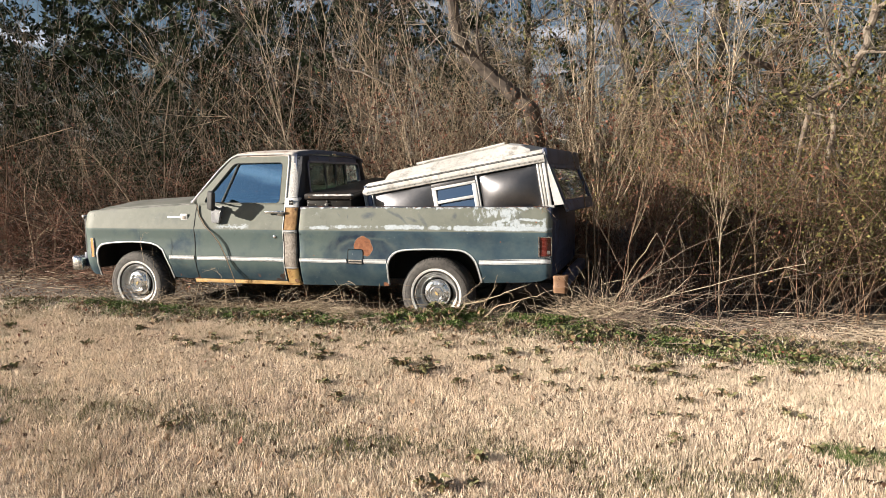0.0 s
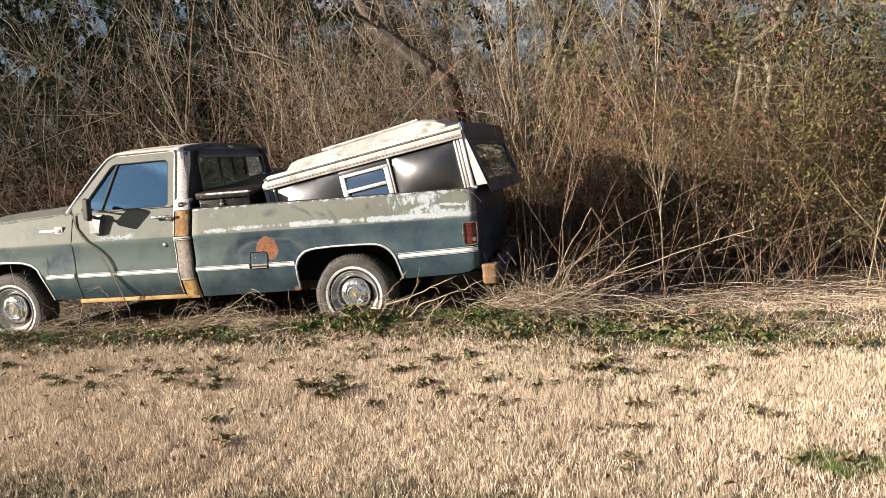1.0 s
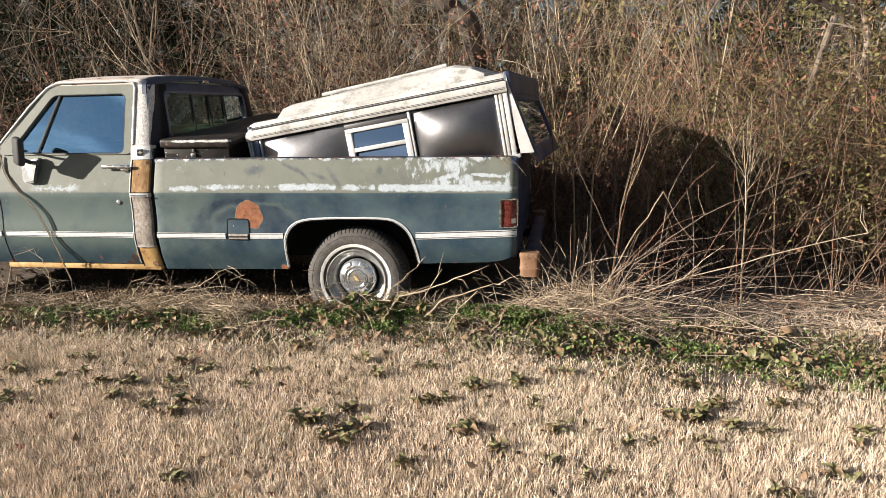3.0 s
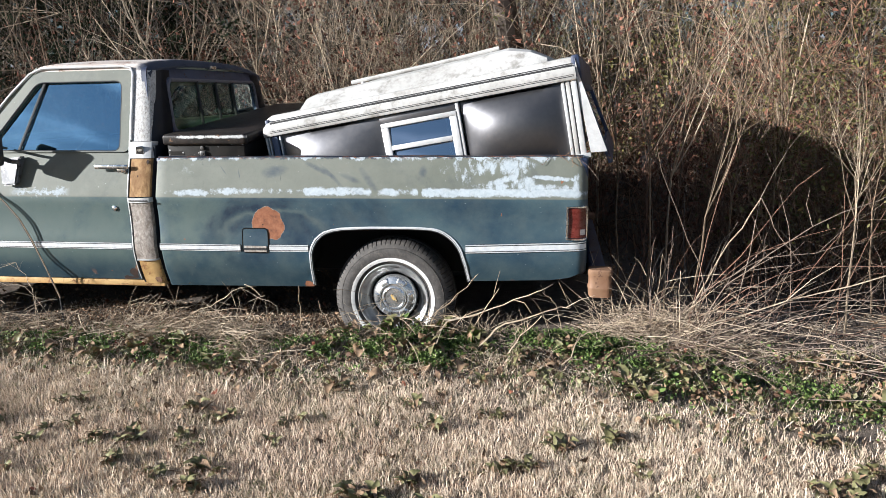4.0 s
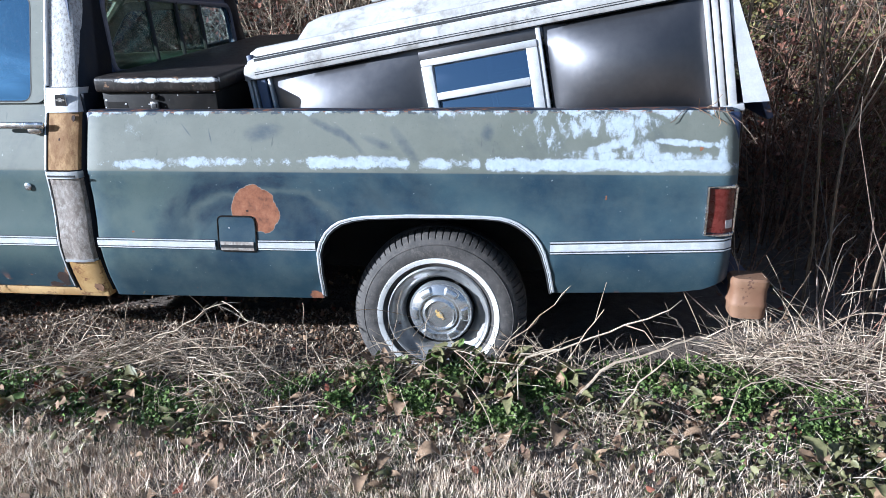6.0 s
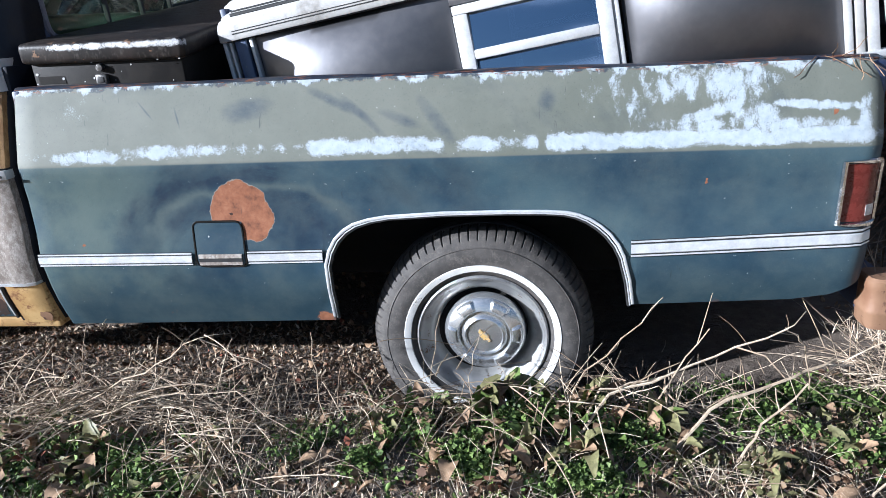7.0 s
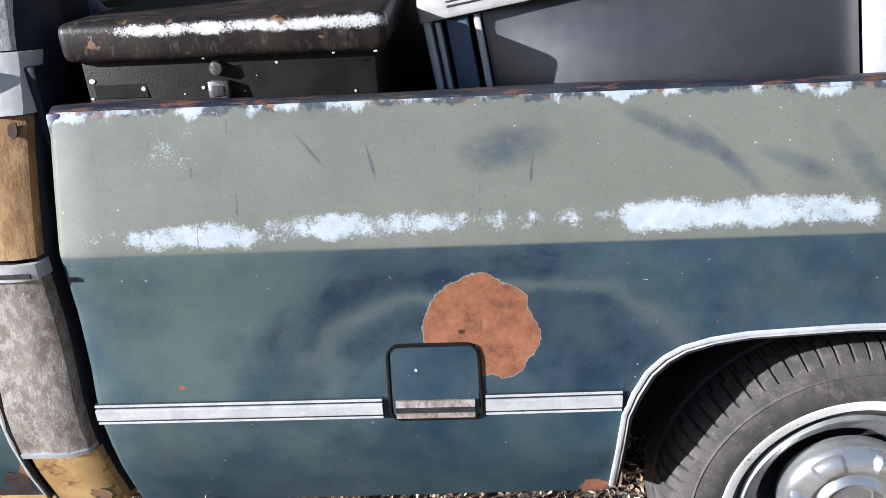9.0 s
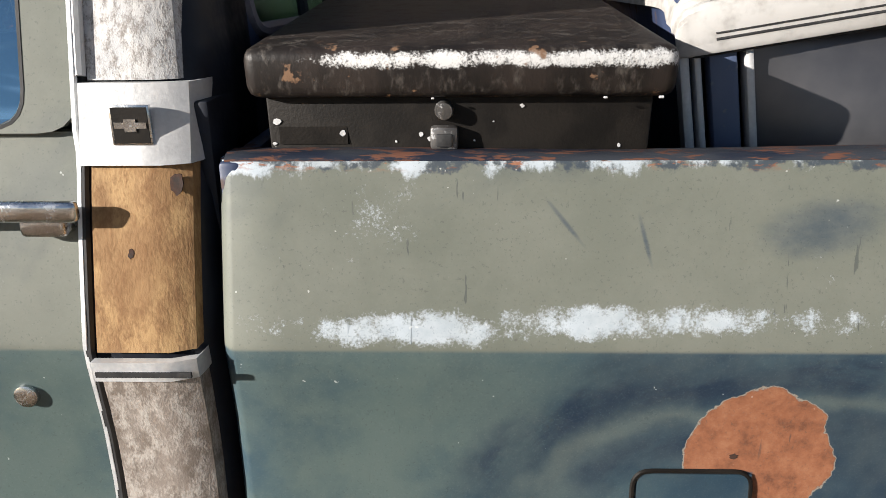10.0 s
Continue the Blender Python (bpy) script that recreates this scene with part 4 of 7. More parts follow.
# ---- cab ----
DOOR_R, DOOR_F = -1.535, -2.545
for far in (False, True):
    # lower door skin
    bm = bmesh.new()
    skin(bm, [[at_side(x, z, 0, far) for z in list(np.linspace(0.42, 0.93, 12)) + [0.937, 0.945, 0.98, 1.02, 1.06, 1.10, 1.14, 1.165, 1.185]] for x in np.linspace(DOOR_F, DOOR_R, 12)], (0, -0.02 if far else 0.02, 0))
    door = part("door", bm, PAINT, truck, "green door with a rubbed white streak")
    # window surround as one ring
    outer = round_loop([Vector((-2.545, 1.185)), Vector((-2.545, 1.235)), Vector((-2.17, 1.652)), Vector((-1.535, 1.655)), Vector((-1.535, 1.185))], 0.05, 5)
    hole = round_loop([Vector((-2.452, 1.196)), Vector((-2.445, 1.235)), Vector((-2.150, 1.590)), Vector((-1.602, 1.592)), Vector((-1.600, 1.190))], 0.045, 5)
    bm = bmesh.new()
    rings = []
    for loop, o in ((outer, 0.0), (outer, 0.012), (hole, 0.012), (hole, -0.02)):
        rings.append([at_side(p.x, p.y, o, far) for p in loop])
    sheet(bm, rings, closed=True)
    part("window_frame", bm, PAINT, door)
    bm = bmesh.new()
    tube(bm, [at_side(p.x, p.y, 0.009, far) for p in hole + hole[:2]], 0.0042, 6, cap=False)
    part("window_seal", bm, BLACK, door)
    bm = bmesh.new()
    c = hole
    bm.faces.new([bm.verts.new(at_side(p.x, p.y, -0.012, far)) for p in c])
    pane = part("window_pane", bm, GLASS_SIDE, door, "dusty side window reflecting the sky", 0)
    bm = bmesh.new()
    tube(bm, [at_side(-2.262, 1.19, 0.0, far), at_side(-2.105, 1.59, 0.0, far)], 0.010, 6, 0.5)
    part("vent_divider", bm, BLACK, door)
    bm = bmesh.new()
    tube(bm, [at_side(-1.536, z, 0.006 + 0.010 * min(1, max(0, (z - 1.15) / 0.04)), far) for z in np.linspace(1.645, 0.43, 49)], 0.0045, 6)
    part("door_edge_strip", bm, TRIM, door, "thin bright strip down the door edge")
    # handle and lock
    bm = rbox(-1.735, -1.525, YS + 0.004, YS + 0.020, 1.090, 1.116, 0.007, 3)
    if far:
        bmesh.ops.transform(bm, matrix=Matrix.Translation((0, 16, 0)) @ Matrix.Scale(-1, 4, (0, 1, 0)), verts=bm.verts)
    handle = part("door_handle", bm, CHROME, door, "chrome door handle")
    bm = rbox(-1.60, -1.545, YS + 0.012, YS + 0.055, 1.070, 1.10, 0.006, 2)
    if far:
        bmesh.ops.transform(bm, matrix=Matrix.Translation((0, 16, 0)) @ Matrix.Scale(-1, 4, (0, 1, 0)), verts=bm.verts)
    part("handle_button", bm, CHROME, handle)
    bm = bmesh.new()
    lathe(bm, [(0.0, -0.008), (0.008, -0.009), (0.015, -0.006), (0.016, 0.004), (0.012, 0.01)], (-1.63, (2 * YC - YS) - 0.007 if far else YS + 0.007, 0.862), 24)
    part("door_lock", bm, CHROME, door)
    # sill under the door
    bm = rbox(-2.60, -1.40, 7.075 if not far else 8.865, 7.135 if not far else 8.925, 0.375, 0.418, 0.010, 2)
    part("rocker_panel", bm, GOLD_PRIMER, truck, "rust-stained yellow sill")

    # rear cab corner: side, rounded edge and part of the back
    bm = bmesh.new()
    rows = []
    for x, o in ((-1.53, 0.0), (-1.50, 0.0), (-1.46, 0.0), (-1.425, 0.003), (-1.405, 0.012), (-1.390, 0.030), (-1.382, 0.055), (-1.380, 0.10), (-1.380, 0.20)):
        row = []
        for z in list(np.linspace(0.40, 0.93, 9)) + list(np.linspace(0.97, 1.655, 12)):
            lean = -0.05 * max(0, (z - 1.2) / 0.45) if x > -1.45 else -0.02 * max(0, (z - 1.2) / 0.45) * (x > -1.5)
            p = at_side(x + lean, z, -o)
            row.append((p.x, 2 * YC - p.y if far else p.y, p.z))
        rows.append(row)
    skin(bm, rows, (0.0, -0.01 if far else 0.01, 0))
    part("cab_corner", bm, GAP, truck, "cab corner, navy darkened for the shade behind the cab")

# stripped pillar trim, stacked pieces from sill to roof
for name, z0, z1, mat, out, lab, xa, xb in (
    ("pillar_upper", 1.245, 1.650, WHITE_BARE, 0.010, "chalky white upper pillar", -1.522, -1.418),
    ("pillar_plate", 1.150, 1.243, SHELL_TRIM, 0.020, "bright pillar plate with a small emblem", -1.530, -1.402),
    ("pillar_rust_panel", 0.932, 1.148, RUST_YELLOW, 0.012, "rust-stained primer panel", -1.520, -1.402),
    ("pillar_strip", 0.900, 0.927, TRIM, 0.028, "bright strip across the pillar", -1.522, -1.398),
    ("pillar_grey_panel", 0.560, 0.898, GREY_BARE, 0.018, "bare grey pillar trim", -1.518, -1.402),
    ("pillar_low_strip", 0.552, 0.562, TRIM, 0.022, "", -1.518, -1.402),
    ("pillar_lower", 0.395, 0.550, GOLD_PRIMER, 0.006, "yellow primer with rust at its foot", -1.516, -1.398),
):
    bm = bmesh.new()
    rows = []
    for x in np.linspace(xa, xb, 5):
        rows.append([at_side(x - 0.02 * max(0, (z - 1.25) / 0.4), z, out - (0.012 if x > xb - 0.01 else 0)) for z in np.linspace(z0, z1, 8)])
    for dx, back_ in ((0.008, 0.030), (0.012, 0.050)) if z0 > 1.14 else ((0.003, 0.036),):
        rows.append([at_side(xb + dx - 0.02 * max(0, (z - 1.25) / 0.4), z, out - back_) for z in np.linspace(z0, z1, 8)])
    skin(bm, rows, (0, 0.012, 0))
    pl = part(name, bm, mat, truck, lab)
    if name == "pillar_plate":
        yp = YS + prof(1.2) - 0.0265
        em = part("emblem_plate", rbox(-1.489, -1.441, yp - 0.0025, yp + 0.004, 1.173, 1.220, 0.001), CHROME, pl, "small square plate with a bright rim")
        part("plate_field", rbox(-1.4865, -1.4435, yp - 0.0030, yp, 1.1755, 1.2175, 0.0004, 1), BOX_BLACK, em)
        bm = bmesh.new()
        box(bm, -1.484, -1.446, yp - 0.0040, yp, 1.1930, 1.2000)
        box(bm, -1.472, -1.458, yp - 0.0044, yp, 1.1890, 1.2040)
        part("emblem", bm, CHROME, em)
    if name == "pillar_strip":
        bm = bmesh.new()
        skin(bm, [[at_side(x, z, 0.0305) for z in (0.907, 0.914)] for x in (-1.518, -1.402)], (0, 0.004, 0))
        part("dark_band", bm, BLACK, pl)
# drip rail and door edge
bm = bmesh.new()
tube(bm, [at_side(-2.60, 1.20, 0.006), at_side(-2.53, 1.29, 0.008), at_side(-2.33, 1.515, 0.014), at_side(-2.20, 1.64, 0.016), at_side(-2.12, 1.672, 0.018), at_side(-1.60, 1.676, 0.018), at_side(-1.545, 1.665, 0.016), at_side(-1.532, 1.63, 0.014), at_side(-1.53, 1.25, 0.012)], 0.0075, 8)
part("drip_rail", bm, SHELL_TRIM, truck, "pale drip rail")
bm = bmesh.new()
tube(bm, [at_side(-1.5325, z, 0.004) for z in np.linspace(0.42, 1.25, 14)], 0.006, 6)
part("door_gap_seal", bm, BLACK, truck)
bm = bmesh.new()
tube(bm, [at_side(-2.547, z, 0.0) for z in np.linspace(0.42, 1.19, 14)], 0.004, 6)
part("door_front_gap", bm, BLACK, truck)


# roof
def roof_z(x, y):
    u = (y - YC) / 0.83
    v = (x + 1.78) / 0.42
    return 1.672 + 0.058 * (1 - abs(u) ** 3.0) * (1 - 0.35 * abs(v) ** 4) + 0.010


bm = bmesh.new()
rows = []
for x in [-2.20, -2.185, -2.16, -2.12, -2.06] + list(np.linspace(-1.98, -1.56, 8)) + [-1.52, -1.48, -1.455, -1.438, -1.43]:
    e = max(0, (-2.12 - x) / 0.08, (x + 1.50) / 0.07)
    row = []
    for y in [7.185, 7.19, 7.21, 7.25, 7.32] + list(np.linspace(7.4, 8.6, 11)) + [8.68, 8.75, 8.79, 8.81, 8.815]:
        s = max(0, (7.21 - y) / 0.025, (y - 8.79) / 0.025)
        row.append((x, y, roof_z(x, y) - 0.035 * e * e - 0.03 * s * s))
    rows.append(row)
skin(bm, rows, (0, 0, -0.012))
part("roof", bm, ROOF_MAT, truck, "sun-bleached roof with rusty blotches")

# back of the cab
TOPX, LOWX, TOPZ, LOWZ = -1.432, -1.386, 1.665, 1.20


def back(y, z, out=0.0):
    f = (z - LOWZ) / (TOPZ - LOWZ)
    return Vector((LOWX + (TOPX - LOWX) * f + out - 0.02 * abs((y - YC) / 0.8) ** 3, y, z))


outer = round_loop([Vector((7.10, 1.20)), Vector((7.18, 1.672)), Vector((8.82, 1.672)), Vector((8.90, 1.20))], 0.04, 6)
hole = round_loop([Vector((7.335, 1.285)), Vector((7.352, 1.60)), Vector((8.648, 1.60)), Vector((8.665, 1.285))], 0.06, 6)
bm = bmesh.new()
sheet(bm, [[back(p.x, p.y, o) for p in loop] for loop, o in ((outer, -0.03), (outer, 0.0), (hole, 0.014), (hole, -0.02))], closed=True)
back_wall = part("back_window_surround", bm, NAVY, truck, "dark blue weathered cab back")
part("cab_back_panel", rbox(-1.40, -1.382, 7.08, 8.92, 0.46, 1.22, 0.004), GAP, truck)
bm = bmesh.new()
tube(bm, [back(p.x, p.y, 0.012) for p in hole + hole[:2]], 0.012, 8, cap=False)
part("rear_window_seal", bm, plain("perished_grey_seal", (0.10, 0.09, 0.11), (0.16, 0.15, 0.17), 20), back_wall)
cuts = [7.35, 7.72, 7.99, 8.25, 8.65]
for i, (a, b) in enumerate(zip(cuts, cuts[1:])):
    bm = bmesh.new()
    bm.faces.new([bm.verts.new(back(y, z, -0.004 if i in (1, 2) else 0.0)) for y, z in ((a, 1.285), (b, 1.285), (b, 1.60), (a, 1.60))])
    part("rear_pane", bm, GLASS_BACK, back_wall, "", 0)
for y in cuts[1:-1]:
    bm = bmesh.new()
    tube(bm, [back(y, 1.285, 0.004), back(y, 1.60, 0.004)], 0.011, 6, 0.6)
    part("slider_bar", bm, BLACK, back_wall)
bm = rbox(-0.03, 0.012, -0.05, 0.05, -0.012, 0.012, 0.006, 2, Matrix.Translation((-1.44, 8.0, 1.690)))
part("cargo_lamp", bm, CHROME, truck)

# windscreen, pillars, cowl
bm = bmesh.new()
bm.faces.new([bm.verts.new(p) for p in ((-2.545, 7.14, 1.225), (-2.545, 8.86, 1.225), (-2.19, 8.77, 1.655), (-2.19, 7.23, 1.655))])
part("windscreen", bm, GLASS_BACK, truck, "", 0)
for far in (False, True):
    bm = bmesh.new()
    tube(bm, [at_side(-2.585, 1.19, -0.015, far), at_side(-2.33, 1.50, -0.015, far), at_side(-2.16, 1.665, -0.02, far)], 0.026, 8, 0.9)
    part("windscreen_pillar", bm, PAINT, truck)
part("cowl", rbox(-2.66, -2.50, 7.12, 8.88, 1.12, 1.225, 0.012), NAVY, truck)

# cab interior
part("dashboard", rbox(-2.56, -2.32, 7.14, 8.86, 0.95, 1.20, 0.03, 3), INTERIOR, truck)
bench = part("bench_seat", rbox(-2.02, -1.5, 7.2, 8.8, 0.62, 0.84, 0.05, 3), SEAT_MAT, truck, "worn green vinyl bench seat")
part("bench_backrest", rbox(-1.60, -1.44, 7.2, 8.8, 0.80, 1.36, 0.05, 3, None), SEAT_MAT, bench)
bm = bmesh.new()
c = Vector((-2.17, 7.62, 1.10))
ring = [c + Vector((0.09 * math.cos(a), 0.19 * math.sin(a), 0.17 * math.cos(a))) for a in np.linspace(0, 2 * math.pi, 33)]
tube(bm, ring, 0.013, 8, cap=False)
wheel_ring = part("steering_wheel", bm, BLACK, truck)
bm = bmesh.new()
tube(bm, [c, c + Vector((-0.3, 0, -0.12))], 0.02, 8)
tube(bm, [ring[8], ring[24]], 0.012, 6)
part("steering_column", bm, BLACK, wheel_ring)

# ---- front wings, hood, nose ----
def wing_top(x):
    return interp([(-4.02, 1.02), (-3.97, 1.065), (-3.90, 1.092), (-3.7, 1.112), (-2.55, 1.178)], x)


def wing_bend(x, z):
    return 0.0 if x > -3.80 else 0.16 * ((-3.80 - x) / 0.22) ** 2.2


def wing_low(x):
    return interp([(-4.02, 0.60), (-3.95, 0.50), (-3.86, 0.43), (-3.77, 0.42), (-2.84, 0.42), (-2.55, 0.415)], x)


wing_xs = [-4.02, -4.0, -3.98, -3.95, -3.92, -3.88, -3.84, -3.80] + list(np.linspace(-2.82, -2.552, 5))
for far in (False, True):
    side_skin("front_wing", wing_xs, wing_low, FARCH, wing_top, [0.937, 0.945, 0.97, 0.99, 1.01, 1.03, 1.05], wing_bend, far)
    bm = bmesh.new()
    rows = []
    for x in [-4.0, -3.98, -3.95, -3.92, -3.88, -3.84, -3.80, -3.6, -3.3, -3.0, -2.75, -2.555]:
        zt = wing_top(x)
        p = at_side(x, zt, -wing_bend(x, zt))
        rows.append([(x, (2 * YC - yy if far else yy), zz) for yy, zz in ((p.y, zt), (p.y + 0.012, zt + 0.012), (p.y + 0.05, zt + 0.018), (p.y + 0.12, zt + 0.016), (p.y + 0.16, zt + 0.004))])
    skin(bm, rows, (0, 0, -0.008))
    part("wing_crown", bm, HOOD_MAT, truck)
    # side marker lamp
    mk = round_loop([Vector((-3.838, 0.822)), Vector((-3.802, 0.822)), Vector((-3.790, 0.622)), Vector((-3.826, 0.622))], 0.008, 3)
    bm = bmesh.new()
    a = [bm.verts.new(at_side(p.x, p.y, 0.008 - wing_bend(p.x, p.y), far)) for p in mk]
    b2 = [bm.verts.new(at_side(p.x, p.y, -0.006 - wing_bend(p.x, p.y), far)) for p in mk]
    bm.faces.new(a)
    for k in range(len(a)):
        bm.faces.new((a[k], a[k - 1], b2[k - 1], b2[k]))
    marker = part("side_marker", bm, AMBER, truck, "amber side marker lamp")
    bm = bmesh.new()
    tube(bm, [at_side(p.x, p.y, 0.006 - wing_bend(p.x, p.y), far) for p in mk + mk[:2]], 0.004, 6, cap=False)
    part("marker_bezel", bm, CHROME, marker)
# model badge: a plain bar beside a small squarish emblem
bm = bmesh.new()
skin(bm, [[at_side(x, z, 0.004) for z in (1.040, 1.060)] for x in (-2.875, -2.72)], (0, 0.004, 0))
badge = part("wing_badge", bm, SHELL_TRIM, truck, "pale worn badge bar with a small crest")
bm = rbox(-2.715, -2.635, YS + prof(1.05) - 0.008, YS + prof(1.05), 1.012, 1.085, 0.006)
part("crest", bm, SHELL_TRIM, badge)
bm = rbox(-2.700, -2.655, YS + prof(1.05) - 0.011, YS + prof(1.05), 1.03, 1.062, 0.004)
part("crest_mark", bm, GREY_BARE, badge)

bm = bmesh.new()
rows = []
for x in [-4.06, -4.05, -4.02, -3.97, -3.9] + list(np.linspace(-3.75, -2.70, 10)) + [-2.62]:
    row = []
    for y in [7.215, 7.222, 7.24] + list(np.linspace(7.30, 8.70, 15)) + [8.76, 8.778, 8.785]:
        u = abs(y - YC) / 0.785
        zt = wing_top(max(x, -3.98)) + 0.020
        nose = -0.05 * max(0, (-3.97 - x) / 0.09) ** 2
        crown = 0.055 * (1 - u ** 4) + (0.022 if u < 0.45 else 0.022 * max(0, 1 - (u - 0.45) / 0.08))
        row.append((x, y, zt + crown * min(1, (x + 4.1) / 0.3 + 0.25) + nose - (0.02 if u > 0.995 else 0)))
    rows.append(row)
skin(bm, rows, (0, 0, -0.01))
part("hood", bm, HOOD_MAT, truck, "dull weathered green-grey hood")
# nose: grille frame with bars, headlamps, bumper
front = part("grille", rbox(-4.05, -4.0, 7.16, 8.84, 0.66, 1.05, 0.012, 2), BLACK, truck, "grille with bright bars")
for z in np.linspace(0.72, 0.99, 7):
    part("grille_bar", rbox(-4.062, -4.045, 7.42, 8.58, z - 0.008, z + 0.008, 0.003), CHROME, front)
part("grille_frame", rbox(-4.066, -4.04, 7.15, 8.85, 1.02, 1.06, 0.008), CHROME, front)
for y in (7.28, 8.72):
    bm = bmesh.new()
    lathe(bm, [(0.0, -0.02), (0.05, -0.015), (0.085, 0.0), (0.09, 0.02)], (0, 0, 0), 32)
    bmesh.ops.transform(bm, matrix=Matrix.Translation((-4.062, y, 0.88)) @ pose(0, 0, 0, 0, 0, -90), verts=bm.verts)
    part("headlamp", bm, CLEAR_LENS, front, "round headlamp")
bm = rbox(-4.16, -4.075, 7.06, 8.94, 0.46, 0.62, 0.03, 3)
fb = part("front_bumper", bm, CHROME, truck, "dented chrome front bumper")
for y0 in (7.015, 8.895):
    bm = rbox(-4.11, -3.985, y0, y0 + 0.09, 0.47, 0.61, 0.025, 3)
    part("bumper_corner", bm, CHROME, fb)
part("nose_valance", rbox(-4.03, -3.98, 7.12, 8.88, 0.50, 0.66, 0.01), NAVY, truck)

# door mirror
def mirror_turn(x, y, z, rx, ry, rz):
    return Matrix.Translation((x, y, z)) @ pose(0, 0, 0, rx, ry, rz) @ Matrix.Translation((-x, -y, -z))


bm = rbox(-2.315, -2.195, 6.865, 6.915, 1.125, 1.315, 0.022, 3, mirror_turn(-2.255, 6.89, 1.22, 0, 8, -35))
mirror = part("door_mirror", bm, BLACK, truck, "dark door mirror head on a chrome bracket")
bm = rbox(-2.321, -2.30, 6.872, 6.908, 1.145, 1.295, 0.010, 2, mirror_turn(-2.255, 6.89, 1.22, 0, 8, -35))
part("mirror_back", bm, CHROME, mirror)
bm = bmesh.new()
plate = [(-2.345, 1.150), (-2.205, 1.165), (-2.230, 1.000), (-2.325, 0.995)]
lo, hi = [bm.verts.new(at_side(x, z, 0.004)) for x, z in plate], [bm.verts.new(at_side(x, z, 0.045 + 0.10 * (z - 1.0))) for x, z in plate]
bm.faces.new(hi)
bm.faces.new(lo[::-1])
for i in range(4):
    bm.faces.new((lo[i], lo[(i + 1) % 4], hi[(i + 1) % 4], hi[i]))
bmesh.ops.bevel(bm, geom=bm.edges[:], offset=0.010, segments=2, affect="EDGES")
part("mirror_bracket", bm, worn("tarnished_bracket", (0.16, 0.16, 0.165), (0.24, 0.24, 0.24), (0.05, 0.05, 0.05), 0.45, 25, (0.3, 0.5), 0.6), mirror, "pale chrome mirror bracket")
bm = bmesh.new()
tube(bm, [(-2.255, 6.90, 1.17), (-2.262, 6.95, 1.155), (-2.27, 7.0, 1.14)], 0.014, 8)
tube(bm, [(-2.27, 6.91, 1.24), (-2.30, 6.97, 1.225), (-2.33, 7.06, 1.21)], 0.008, 8)
part("mirror_stay", bm, BLACK, mirror)
bm = bmesh.new()
tube(bm, [(-2.545, 7.055, 1.18), (-2.50, 7.03, 1.06), (-2.42, 6.995, 0.965), (-2.33, 6.985, 0.89), (-2.25, 6.985, 0.79), (-2.19, 6.985, 0.67), (-2.13, 7.0, 0.50), (-2.08, 7.03, 0.30), (-2.05, 7.0, 0.14)], 0.0036, 6)
tagged(part("loose_cable", bm, BLACK), "loose black cable hanging down the truck door", "cable")
bm = bmesh.new()
tube(bm, [(-2.535, 7.053, 1.175), (-2.488, 7.028, 1.06), (-2.408, 6.99, 0.965), (-2.318, 6.98, 0.89), (-2.238, 6.98, 0.79), (-2.178, 6.98, 0.67), (-2.118, 6.99, 0.50), (-2.068, 7.02, 0.30)], 0.0045, 6)
tagged(part("dry_vine", bm, DEAD_STEM), "pale dry vine along a black cable on the truck door", "vine")

# rust holes, chips and a dead sprig
HOLE = plain("rust_hole", (0.012, 0.008, 0.006), (0.05, 0.022, 0.012), 40, (0.8, 0.95))


def flake(name, x, z, w, h, mat, parent, seed, out=0.003, label="", turn=0.0):
    """A thin ragged patch lying on the body side."""
    rs = random.Random(seed)
    n = 14
    ring = []
    for k in range(n):
        a = 2 * math.pi * k / n
        f = rs.uniform(0.65, 1.1)
        u, v = w * f * math.cos(a), h * f * math.sin(a)
        ring.append((x + u * math.cos(turn) - v * math.sin(turn), z + u * math.sin(turn) + v * math.cos(turn)))
    bm = bmesh.new()
    hi, lo = [bm.verts.new(at_side(a, b, out)) for a, b in ring], [bm.verts.new(at_side(a, b, out - 0.0025)) for a, b in ring]
    bm.faces.new(hi)
    for k in range(n):
        bm.faces.new((hi[k], hi[k - 1], lo[k - 1], lo[k]))
    return part(name, bm, mat, parent, label, 0)


WHITE_CHIP = plain("white_paint_chip", (0.5, 0.5, 0.5), (0.65, 0.65, 0.63), 60, (0.5, 0.7))
flake("rust_hole", -1.575, 0.462, 0.030, 0.040, HOLE, truck, 1, 0.0006, "rusted-through hole at the foot of the door")
flake("rust_hole", -1.62, 0.432, 0.035, 0.014, HOLE, truck, 2, 0.0006)
flake("rust_hole", -1.548, 0.500, 0.012, 0.020, RUSTY, truck, 3, 0.0006)
flake("rust_scab", -1.416, 1.128, 0.009, 0.016, HOLE, truck, 4, 0.0125, "dark scab of rust on the pillar")
flake("rust_scab", -1.474, 1.048, 0.004, 0.006, HOLE, truck, 5, 0.0125)
flake("rust_scab", -1.43, 0.425, 0.022, 0.024, RUSTY, truck, 6, 0.0066)
flake("paint_chip", -0.808, 0.706, 0.0030, 0.0034, WHITE_CHIP, fuel_door, 7, 0.0036)
flake("paint_chip", -0.729, 0.774, 0.006, 0.005, HOLE, truck, 8, 0.0005)
part("stake_pocket", rbox(-0.055, 0.0, 7.071, 7.098, 1.1568, 1.1592, 0.001, 1), BLACK, truck, "black slot in the bed rail")
sprig = bmesh.new()
srs = random.Random(31)
